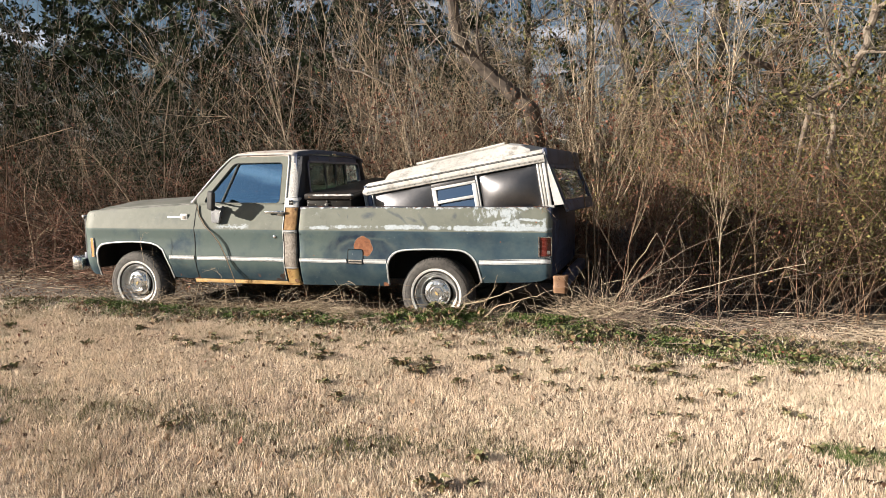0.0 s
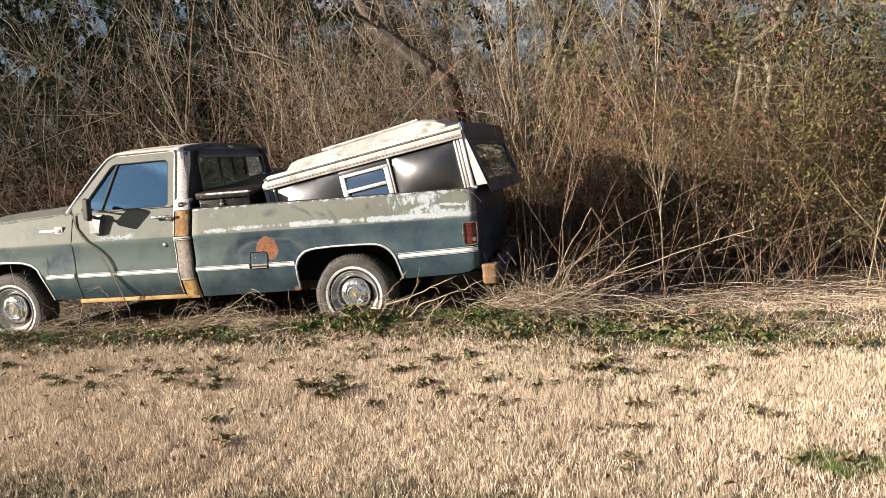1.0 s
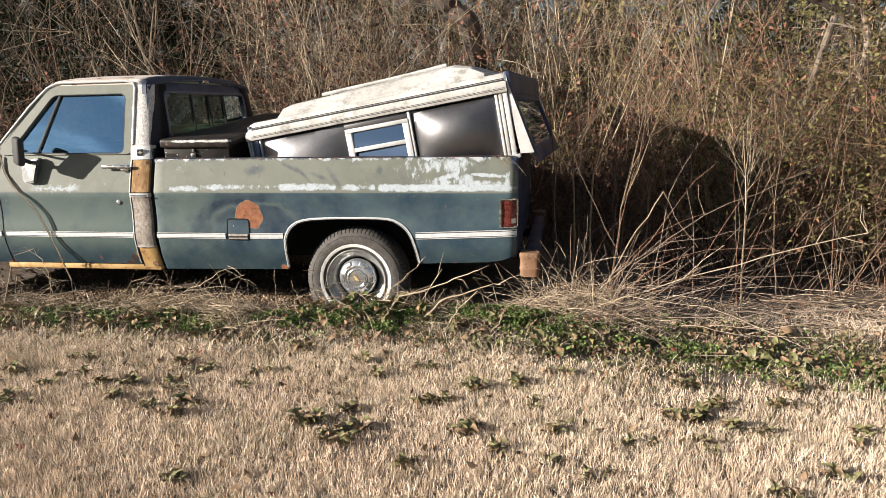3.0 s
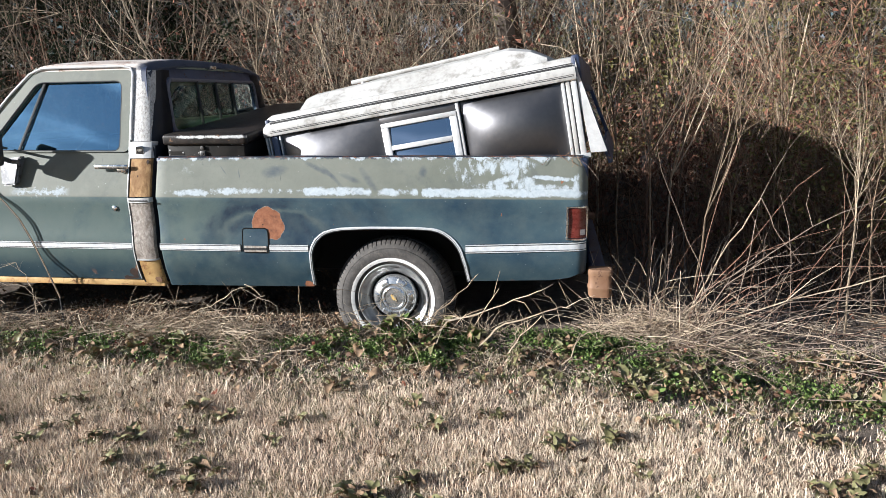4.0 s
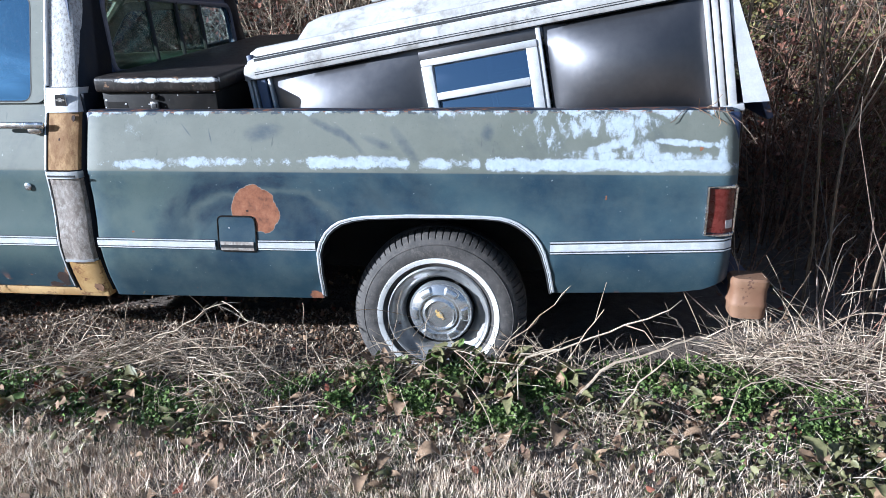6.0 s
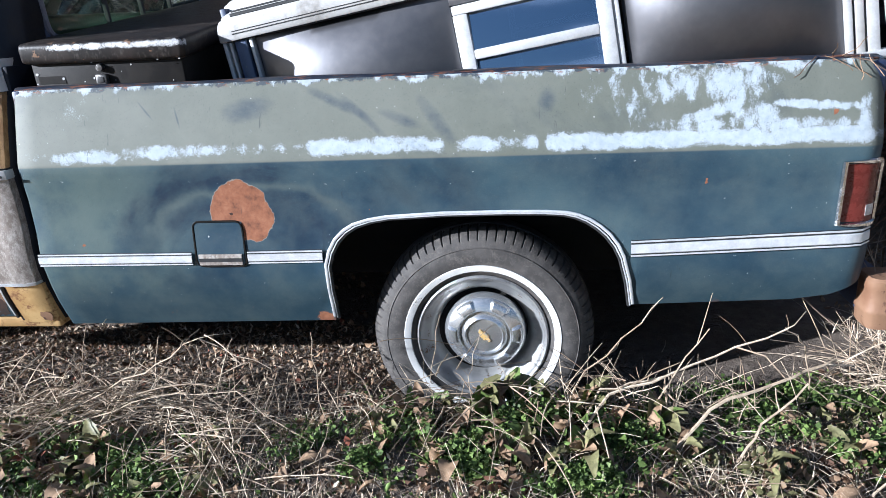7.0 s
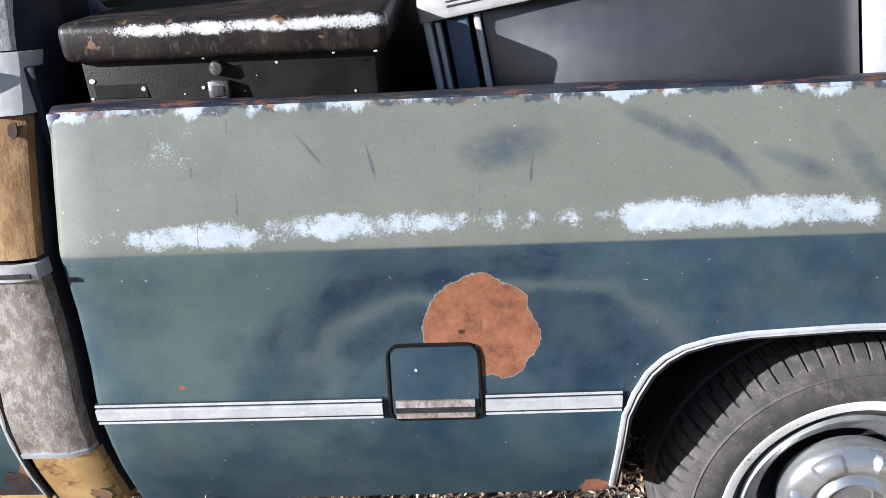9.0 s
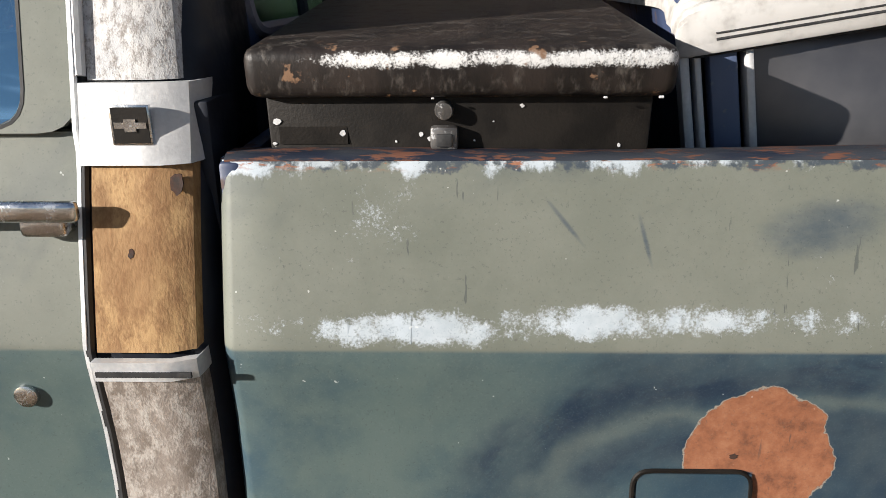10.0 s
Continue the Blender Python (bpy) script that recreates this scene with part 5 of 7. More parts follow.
for k in range(7):
    q = [Vector((0.90 + 0.022 * k, 7.062, 1.158))]
    w = Vector((srs.uniform(-0.5, 0.8), -0.35, srs.uniform(-0.9, 0.7))).normalized()
    for _ in range(5):
        w = (w + Vector((srs.gauss(0, 0.25), srs.gauss(-0.02, 0.08), srs.gauss(-0.08, 0.22)))).normalized()
        q.append(q[-1] + w * 0.016)
        q[-1].y = min(q[-1].y, YS + prof(min(1.15, q[-1].z)) - 0.006)
    tube(sprig, q, 0.0012, 4)
tagged(part("dead_sprig", sprig, DEAD_LEAF), "dead curled sprig caught on the rear corner of the bed", "sprig")
bm = bmesh.new()
tube(bm, [(0.97, 7.062, 1.157), (1.03, 7.05, 1.145), (1.08, 7.035, 1.11), (1.115, 7.03, 1.07), (1.14, 7.03, 1.035)], [0.0018, 0.0018, 0.0016, 0.0014, 0.001], 6)
tagged(part("dry_twig", bm, CANE_MAT), "thin dry twig hanging over the rear corner of the bed", "twig")

# ---- tool box across the bed ----
DULL = worn("dull_latch_steel", (0.10, 0.095, 0.09), (0.16, 0.155, 0.15), (0.42, 0.42, 0.42), 0.42, 90, (0.35, 0.6), 0.6)
tool = thing("tool_box", (-1.08, 8.0, 1.0), "chipped black steel tool box across the truck bed", "tool box")
BOXM = Matrix.Translation((0, 7.1, 1.15)) @ pose(0, 0, 0, 5.0, 0, 0) @ Matrix.Translation((0, -7.1, -1.15))
part("body", rbox(-1.318, -0.848, 7.108, 8.86, 0.80, 1.226, 0.004, 2, BOXM), BOX_BLACK, tool)
bm = rbox(-1.336, -0.826, 7.085, 8.88, 1.222, 1.283, 0.016, 4, BOXM)
lid = part("lid", bm, BOX_LID, tool, "dusty brown-black lid")
lt = part("latch", rbox(-1.117, -1.083, 7.090, 7.108, 1.158, 1.186, 0.004), DULL, tool, "small dull metal latch")
bm = bmesh.new()
lathe(bm, [(0.0, -0.012), (0.010, -0.011), (0.012, 0.0), (0.011, 0.02)], (-1.10, 7.100, 1.205), 20)
part("latch_knob", bm, DULL, lt)
part("latch_plate", rbox(-1.110, -1.090, 7.087, 7.095, 1.162, 1.178, 0.002), BLACK, lt)
bm = bmesh.new()
box(bm, -1.305, -1.22, 7.105, 7.112, 1.163, 1.195)
part("old_label", bm, BOX_BLACK, tool)
CHIP = plain("bare_chip", (0.40, 0.40, 0.40), (0.6, 0.6, 0.6), 60, (0.5, 0.7))
chip_rng = random.Random(12)
for cx, cz, s in ((-1.306, 1.191, 0.010), (-1.2255, 1.176, 0.008), (-1.312, 1.163, 0.005), (-1.005, 1.209, 0.005), (-1.129, 1.174, 0.006), (-0.885, 1.160, 0.005), (-1.063, 1.166, 0.003), (-1.118, 1.168, 0.006), (-1.04, 1.19, 0.002), (-1.16, 1.165, 0.003)):
    s *= 0.62
    bm = bmesh.new()
    pts = [(cx + s * chip_rng.uniform(0.5, 1.1) * math.cos(a) * 1.1, cz + s * chip_rng.uniform(0.4, 1.0) * math.sin(a)) for a in np.linspace(0, 5.4, 7)]
    lo, hi = [bm.verts.new((x, 7.1075, z)) for x, z in pts], [bm.verts.new((x, 7.1068, z)) for x, z in pts]
    bm.faces.new(hi)
    for i in range(7):
        bm.faces.new((lo[i], lo[(i + 1) % 7], hi[(i + 1) % 7], hi[i]))
    bmesh.ops.transform(bm, matrix=BOXM, verts=bm.verts)
    part("paint_chip", bm, CHIP, tool)
for cx, s in ((-1.113, 0.004), (-0.91, 0.005), (-0.845, 0.006)):
    part("rim_chip", rbox(cx - 0.5 * s, cx + 0.5 * s, 7.0842, 7.0875, 1.2225, 1.2225 + 0.5 * s, 0.0008, 1, BOXM), CHIP, lid)

# ---- camper shell lying tilted in the bed ----
SHELL_BLUE = worn("dusty_blue_grey_paint", (0.045, 0.065, 0.13), (0.075, 0.10, 0.17), (0.17, 0.19, 0.23), 0.35, 14, (0.5, 0.7))
shell = thing("camper_shell", (0.2, 8.0, 1.0), "white aluminium camper shell with bronze panels, tilted in the truck bed", "camper shell")
SY0, SY1 = 7.20, 8.76
TILT_M = pose(-0.626, 7.245, 1.285, 0, 0, -4.5) @ pose(0, 0, 0, 0, -9.5, 0) @ pose(0, -SY0, 0)


def S(u, y, v):
    """Shell metres (along, across, up from the panel's top edge) to the world."""
    return TILT_M @ Vector((u, y, v))


def sbox(name, u0, u1, y0, y1, v0, v1, mat, parent=None, label="", r=0.004):
    return part(name, rbox(u0, u1, y0, y1, v0, v1, r, 2, TILT_M), mat, parent or shell, label)


def bulged(name, u0, u1, v0, v1, depth, far, parent):
    bm = bmesh.new()
    rows = []
    for a in np.linspace(0, 1, 18):
        row = []
        for c in np.linspace(0, 1, 14):
            k = (1 - abs(2 * a - 1) ** 2.2) * (1 - abs(2 * c - 1) ** 2.2)
            y = SY0 + 0.012 - depth * k
            row.append(S(u0 + (u1 - u0) * a, 2 * YC - y if far else y, v0 + (v1 - v0) * c))
        rows.append(row)
    skin(bm, rows, (0, -0.004 if far else 0.004, 0))
    return part(name, bm, SHELL_PANEL, parent, "bulging bronze-tinted side panel", 60)


for far in (False, True):
    ya, yb = (SY0, SY0 + 0.03) if not far else (SY1 - 0.03, SY1)
    bulged("front_panel", -0.055, 0.555, -0.42, -0.012, 0.060, far, shell)
    bulged("rear_panel", 1.030, 1.585, -0.40, -0.015, 0.092, far, shell)
    # posts
    for u0, u1, mat in ((-0.158, -0.144, SHELL_TRIM), (-0.138, -0.128, SHELL_TRIM), (-0.118, -0.080, SHELL_BLUE), (-0.070, -0.058, SHELL_TRIM), (1.586, 1.604, SHELL_TRIM), (1.610, 1.632, SHELL_WHITE), (1.638, 1.668, SHELL_TRIM), (1.004, 1.022, SHELL_TRIM)):
        sbox("post", u0, u1, ya - 0.006, yb, -0.42, 0.0, mat)
    sbox("bottom_rail", 1.0, 1.69, ya - 0.012, yb, -0.425, -0.400, SHELL_TRIM)
    # sliding window, with a metal filler over it
    sbox("window_header", 0.556, 1.03, ya + 0.002, yb, -0.052, -0.012, SHELL_PANEL)
    w0 = ya - 0.012 if not far else yb + 0.012
    fr = sbox("window", 0.561, 1.004, min(w0, w0 + 0.03), max(w0, w0 + 0.03), -0.080, -0.054, SHELL_TRIM, None, "white framed sliding window")
    for u0, u1, v0, v1 in ((0.561, 0.604, -0.42, -0.080), (0.962, 1.004, -0.42, -0.080), (0.604, 0.962, -0.212, -0.184), (0.604, 0.962, -0.42, -0.395)):
        sbox("window_frame", u0, u1, min(w0, w0 + 0.03), max(w0, w0 + 0.03), v0, v1, SHELL_TRIM, fr)
    for v0, v1, d in ((-0.184, -0.08, 0.016), (-0.395, -0.212, 0.022)):
        yy = w0 + (d if not far else -d)
        bm = bmesh.new()
        lean = 0.10 * (v1 - v0) * (-1 if far else 1)
        bm.faces.new([bm.verts.new(S(u, yy + l, v)) for u, v, l in ((0.60, v0, -0.5 * lean), (0.966, v0, -0.5 * lean), (0.966, v1, lean), (0.60, v1, lean))])
        part("window_pane", bm, GLASS_SHELL, fr, "dark glass", 0)
    sbox("dark_reveal", -0.14, 1.60, ya - 0.014, yb, -0.012, -0.003, BLACK)

# cap: eave band, step, raised roof
CAP = [(0.0, -0.004), (-0.017, 0.000), (-0.020, 0.006), (-0.019, 0.052), (-0.014, 0.059), (0.006, 0.060), (0.007, 0.068), (0.012, 0.073), (0.040, 0.080), (0.050, 0.108), (0.075, 0.114), (0.10, 0.116)]
bm = bmesh.new()
rows = []
for u, sq in [(-0.160, 0.55), (-0.155, 0.75), (-0.145, 0.9), (-0.12, 1.0), (-0.02, 1.0)] + [(k, 1.0) for k in np.linspace(0.1, 1.6, 16)] + [(1.66, 1.0), (1.672, 0.95)]:
    left = [S(u, SY0 + a + 0.02 * (1 - sq), v * sq) for a, v in CAP]
    right = [S(u, SY1 - a - 0.02 * (1 - sq), v * sq) for a, v in CAP]
    midl = [S(u, y, 0.118 * sq) for y in np.linspace(SY0 + 0.16, SY1 - 0.16, 10)]
    rows.append(left + midl + right[::-1])
skin(bm, rows, (0, 0, -0.008))
roof = part("roof_cap", bm, SHELL_WHITE, shell, "chalky white roof cap with dark seams")
for v, a, r, m in ((0.0645, 0.003, 0.0060, BLACK), (0.010, -0.020, 0.0018, BLACK), (0.018, -0.0205, 0.0012, BLACK), (0.0755, 0.013, 0.0030, BLACK)):
    bm = bmesh.new()
    tube(bm, [S(u, SY0 + a, v) for u in np.linspace(-0.11, 1.66, 30)], r, 6)
    part("seam", bm, m, roof)
bm = bmesh.new()
rows = []
for u, h, ins in ((0.03, 0.075, 0.02), (0.045, 0.10, 0.03), (0.10, 0.185, 0.10), (0.13, 0.197, 0.13), (0.7, 0.215, 0.14), (1.25, 0.234, 0.14), (1.32, 0.236, 0.14), (1.44, 0.20, 0.13), (1.525, 0.145, 0.10), (1.535, 0.115, 0.08)):
    half = [(0.03, 0.074), (0.045, 0.085), (0.045 + 0.75 * (ins), 0.085 + (h - 0.085) * 0.86), (0.06 + ins, h - 0.006), (0.10 + ins, h), (0.28 + ins, h + 0.006)]
    left = [S(u, SY0 + a, max(0.07, v)) for a, v in half]
    right = [S(u, SY1 - a, max(0.07, v)) for a, v in half[::-1]]
    rows.append(left + right)
skin(bm, rows, (0, 0, -0.006))
part("raised_roof", bm, SHELL_WHITE, shell, "raised white roof with mildew stains", 14)
for y in (SY0 + 0.30, SY1 - 0.30):
    bm = bmesh.new()
    tube(bm, [S(u, y, 0.214 + 0.030 * u + 0.003 * math.sin(5 * u)) for u in np.linspace(0.33, 1.25, 12)], 0.012, 8)
    tube(bm, [S(u, y + 0.045, 0.210 + 0.030 * u) for u in np.linspace(0.45, 1.20, 8)], 0.010, 8)
    rail = part("roof_rail", bm, SHELL_WHITE, shell, "white roof rail")
    for u in (0.40, 0.9, 1.2):
        bm = bmesh.new()
        tube(bm, [S(u, y, 0.19), S(u, y, 0.218 + 0.030 * u)], 0.010, 6)
        part("rail_foot", bm, SHELL_TRIM, rail)
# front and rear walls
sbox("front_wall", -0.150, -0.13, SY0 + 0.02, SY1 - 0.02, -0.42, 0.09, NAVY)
# rear of the white shell in dark blue, for its shade
sbox("rear_header", 1.655, 1.70, SY0 + 0.01, SY1 - 0.01, -0.03, 0.118, NAVY, None, "rear header, its shade put into the dark blue", 0.012)
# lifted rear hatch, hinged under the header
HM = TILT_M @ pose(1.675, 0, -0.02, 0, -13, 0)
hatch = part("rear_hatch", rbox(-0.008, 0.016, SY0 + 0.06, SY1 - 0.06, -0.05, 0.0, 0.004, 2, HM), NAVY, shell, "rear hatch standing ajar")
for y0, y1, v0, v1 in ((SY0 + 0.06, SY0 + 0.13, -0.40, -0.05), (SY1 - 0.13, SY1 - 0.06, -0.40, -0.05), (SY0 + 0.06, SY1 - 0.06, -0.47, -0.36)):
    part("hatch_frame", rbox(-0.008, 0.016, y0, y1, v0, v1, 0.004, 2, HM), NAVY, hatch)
bm = bmesh.new()
bm.faces.new([bm.verts.new(HM @ Vector((0.004, y, v))) for y, v in ((SY0 + 0.13, -0.36), (SY1 - 0.13, -0.36), (SY1 - 0.13, -0.05), (SY0 + 0.13, -0.05))])
part("hatch_pane", bm, GLASS_SHELL, hatch, "", 0)
for y in (SY0 + 0.004, SY1 - 0.01):
    bm = bmesh.new()
    tri = [(1.675, 0.10), (1.685, 0.02), (1.775, -0.408), (1.69, -0.400), (1.672, -0.1)]
    a = [bm.verts.new(S(u, y, v)) for u, v in tri]
    b2 = [bm.verts.new(S(u, y + 0.006, v)) for u, v in tri]
    bm.faces.new(a)
    bm.faces.new(b2[::-1])
    for k in range(len(a)):
        bm.faces.new((a[k], a[k - 1], b2[k - 1], b2[k]))
    part("side_flap", bm, SHELL_TRIM, shell, "white triangular side flap", 0)
# ---- vegetation ----
rng = np.random.default_rng(7)


def from_arrays(name, verts, faces, material, parent=None, label="", smooth=0):
    """faces: an integer array with three or four columns."""
    me = bpy.data.meshes.new(name)
    n, k = faces.shape
    me.vertices.add(len(verts))
    me.vertices.foreach_set("co", np.ascontiguousarray(verts, dtype=np.float32).ravel())
    me.loops.add(n * k)
    me.loops.foreach_set("vertex_index", np.ascontiguousarray(faces, dtype=np.int32).ravel())
    me.polygons.add(n)
    me.polygons.foreach_set("loop_start", np.arange(0, n * k, k, dtype=np.int32))
    me.update(calc_edges=True)
    me.validate()
    return link(name, me, material, parent, label, smooth)


def tubes(paths, radii, sides=3):
    """Vertices and quads of many thin tubes. paths: (N, K, 3), radii: (N, K)."""
    N, K, _ = paths.shape
    d = np.gradient(paths, axis=1)
    d /= np.linalg.norm(d, axis=2, keepdims=True) + 1e-9
    ref = np.where(np.abs(d[..., 2:3]) < 0.8, np.array([0, 0, 1.0]), np.array([0, 1.0, 0]))
    a = np.cross(d, ref)
    a /= np.linalg.norm(a, axis=2, keepdims=True) + 1e-9
    b = np.cross(d, a)
    ang = 2 * np.pi * np.arange(sides) / sides
    v = paths[:, :, None] + radii[:, :, None, None] * (np.cos(ang)[None, None, :, None] * a[:, :, None] + np.sin(ang)[None, None, :, None] * b[:, :, None])
    idx = np.arange(N * K * sides).reshape(N, K, sides)
    p, q = idx[:, :-1], idx[:, 1:]
    f = np.stack([p, np.roll(p, -1, 2), np.roll(q, -1, 2), q], -1).reshape(-1, 4)
    return v.reshape(-1, 3), f


def leaves(places, size, up=0.5, long=1.8, fold=0.2, oval=False):
    """Small pointed leaves folded along the middle, or oval ones that also droop. size: one a leaf."""
    n = len(places)
    a = rng.normal(size=(n, 3))
    a /= np.linalg.norm(a, axis=1, keepdims=True)
    b = rng.normal(size=(n, 3))
    b[:, 2] += up
    b = np.cross(a, b)
    b /= np.linalg.norm(b, axis=1, keepdims=True) + 1e-9
    c = np.cross(a, b)
    s = np.asarray(size)[:, None]
    if oval:
        w = s * rng.uniform(0.35, 0.62, n)[:, None]
        curl = c * s * rng.uniform(-0.25, 0.45, n)[:, None]
        L = a * s * long
        v = np.stack([places - L * 0.5 - curl * 0.5, places - L * 0.2 + b * w * 0.9 + c * w * fold, places + L * 0.18 + b * w + c * w * fold, places + L * 0.5 - curl, places + L * 0.18 - b * w + c * w * fold, places - L * 0.2 - b * w * 0.9 + c * w * fold], 1)
        i = np.arange(n)[:, None] * 6
        return v.reshape(-1, 3), np.concatenate([i + np.array([[0, 1, 2, 3]]), i + np.array([[0, 3, 4, 5]])])
    v = np.stack([places - a * s * long * 0.5, places + b * s * 0.5 + c * s * fold, places + a * s * long * 0.5, places - b * s * 0.5 + c * s * fold], 1)
    f = np.arange(n * 4).reshape(n, 4)
    return v.reshape(-1, 3), f


def wander(base, way, length, K, bend=0.15, droop=0.0):
    """Paths of K points from base along way, bending at random. Arrays of N."""
    N = len(base)
    t = np.linspace(0, 1, K)
    steps = np.repeat(way[:, None], K, 1) + np.cumsum(rng.normal(scale=bend, size=(N, K, 3)) * 0.6, axis=1)
    steps[..., 2] -= droop * t[None, :] * 2
    steps /= np.linalg.norm(steps, axis=2, keepdims=True)
    seg = steps * (np.asarray(length)[:, None, None] / (K - 1))
    seg[:, 0] = 0
    return base[:, None] + np.cumsum(seg, axis=1)


def unit(n, tilt, lean=(0, 0)):
    """Upward ways that tilt from the plumb line at random."""
    v = np.stack([rng.normal(lean[0], tilt, n), rng.normal(lean[1], tilt, n), np.ones(n)], 1)
    return v / np.linalg.norm(v, axis=1, keepdims=True)


# lawn: short dry blades, thicker towards the lens's side of the truck
def blades(name, n, region, height, material, label, lean=0.35, width=0.0035, keep=None, tuft=0, fine=False):
    x0, x1, y0, y1 = region
    x, y = rng.uniform(x0, x1, n), rng.uniform(y0, y1, n)
    if tuft:
        m = n // tuft
        at = rng.integers(0, m, n)
        x, y = x[at] + rng.normal(0, 0.011, n), y[at] + rng.normal(0, 0.011, n)
    if keep is not None:
        ok = keep(x, y)
        x, y = x[ok], y[ok]
    n = len(x)
    base = np.stack([x, y, lie(x, y) - 0.004], 1)
    h = height * rng.uniform(0.5, 1.3, n)
    ang = rng.uniform(0, 2 * np.pi, n)
    side = np.stack([np.cos(ang), np.sin(ang), np.zeros(n)], 1) * (width * rng.uniform(0.6, 1.5, n))[:, None]
    tip = base + np.stack([rng.normal(0, lean, n) * h, rng.normal(0, lean, n) * h, h], 1)
    if fine:
        v = np.stack([base - side, base + side, tip], 1).reshape(-1, 3)
        return tagged(from_arrays(name, v, np.arange(3 * n).reshape(n, 3), material), label, "grass", "", "stuff")
    mid = (base + tip) * 0.5 + np.stack([np.zeros(n), np.zeros(n), h * 0.12], 1)
    v = np.stack([base - side, base + side, mid + side * 0.8, tip, mid - side * 0.8], 1).reshape(-1, 3)
    i = np.arange(n)[:, None] * 5
    f = np.concatenate([i + np.array([[0, 1, 2, 4]]), i + np.array([[4, 2, 3, 3]])])
    me = bpy.data.meshes.new(name)
    loops = np.concatenate([(i + np.array([[0, 1, 2, 4]])).ravel(), (i + np.array([[4, 2, 3]])).ravel()])
    me.vertices.add(len(v))
    me.vertices.foreach_set("co", v.astype(np.float32).ravel())
    me.loops.add(len(loops))
    me.loops.foreach_set("vertex_index", loops.astype(np.int32))
    me.polygons.add(2 * n)
    me.polygons.foreach_set("loop_start", np.concatenate([np.arange(0, 4 * n, 4), 4 * n + np.arange(0, 3 * n, 3)]).astype(np.int32))
    me.update(calc_edges=True)
    ob = link(name, me, material, None, "", 0)
    return tagged(ob, label, "grass", "", "stuff")


def edge_y(x):
    return 6.30 - 0.13 * np.clip(x, -1, 8) + 0.10 * np.sin(2.3 * x) + 0.07 * np.sin(5.1 * x + 1)


def clumpy(x, y, s=1.0):
    """Slow random values between 0 and 1 over the plan."""
    return 0.5 + 0.25 * np.sin(2.1 * s * x + 1.3 * np.sin(1.7 * s * y)) + 0.25 * np.sin(2.7 * s * y + 1.9 * np.sin(1.3 * s * x + 2))


def on_track(x, y):
    return np.exp(-((y - 3.92 + 0.03 * x + 0.06 * np.sin(4 * x)) / 0.20) ** 2) * (clumpy(x, y, 6) > 0.22)


def ragged(x, y):
    """Faster, less regular values between 0 and 1."""
    return 0.5 * clumpy(x, y, 3.1) + 0.3 * clumpy(y * 0.9 + 7, x * 1.1, 7.3) + 0.2 * clumpy(x + y, y - x, 13)


out = lambda x, y: np.clip(np.minimum(np.minimum(x + 4.2, 4.6 - x), y - 2.9) / 0.7, 0.0, 1)
lawn = lambda x, y: rng.uniform(size=len(x)) < np.clip((edge_y(x) + 0.22 - y) / 0.45, 0.05, 1) * np.clip(0.3 + 0.95 * ragged(x, y), 0.5, 1) * (1 - 0.55 * on_track(x, y))
blades("dry_lawn_grass", 1100000, (-4.2, 4.6, 2.9, 7.0), 0.034, STRAW, "short straw-coloured mown winter grass", 0.34, 0.0017, lambda x, y: lawn(x, y) & (rng.uniform(size=len(x)) < 0.25 + 0.75 * out(x, y)), 9, True)
blades("far_lawn_grass", 150000, (-11.0, 11.0, -5.0, 7.4), 0.034, STRAW, "dry lawn grass around and behind the walk", 0.6, 0.0045, lambda x, y: lawn(x, y) & (rng.uniform(size=len(x)) < 1 - out(x, y)), 9, True)
blades("green_track_grass", 48000, (-3.0, 2.6, 3.4, 4.4), 0.028, GREEN_BLADE, "greener strip of grass along an old wheel track", 0.6, 0.0022, lambda x, y: rng.uniform(size=len(x)) < 0.8 * on_track(x, y))
blades("tall_dry_grass", 110000, (-4.6, 5.0, 2.9, 6.6), 0.042, STRAW, "longer bleached blades standing in the lawn", 0.28, 0.0024, lambda x, y: ragged(x, y) > 0.50, 5, True)
blades("green_lawn_grass", 230000, (-5.0, 5.5, 2.9, 6.9), 0.030, GREEN_BLADE, "green blades among the straw grass", 0.7, 0.0018, lambda x, y: ragged(x + 3, y) + 0.05 * np.clip(y - 4.6, 0, 2) + 0.10 * np.clip(y - 5.2, 0, 1) + 0.06 * (x < 0.6) > 0.66, 9, True)
blades("green_grass_patch", 60000, (2.2, 3.4, 4.0, 4.7), 0.034, WEED, "clump of fresh green grass in the dry lawn", 0.6, 0.0016, lambda x, y: ((x - 3.02) / 0.34) ** 2 + ((y - 4.30) / 0.15) ** 2 + 2.4 * (ragged(2.3 * x, 2.3 * y) - 0.45) < 0.7, 8, True)
blades("verge_grass", 34000, (-6.0, 5.5, 6.1, 7.6), 0.07, STRAW, "thin dry grass on the bare strip beside the truck", 0.9, 0.0013, lambda x, y: (clumpy(x, y, 4) > 0.45) & ((y < 6.72) | (x > 1.25)))


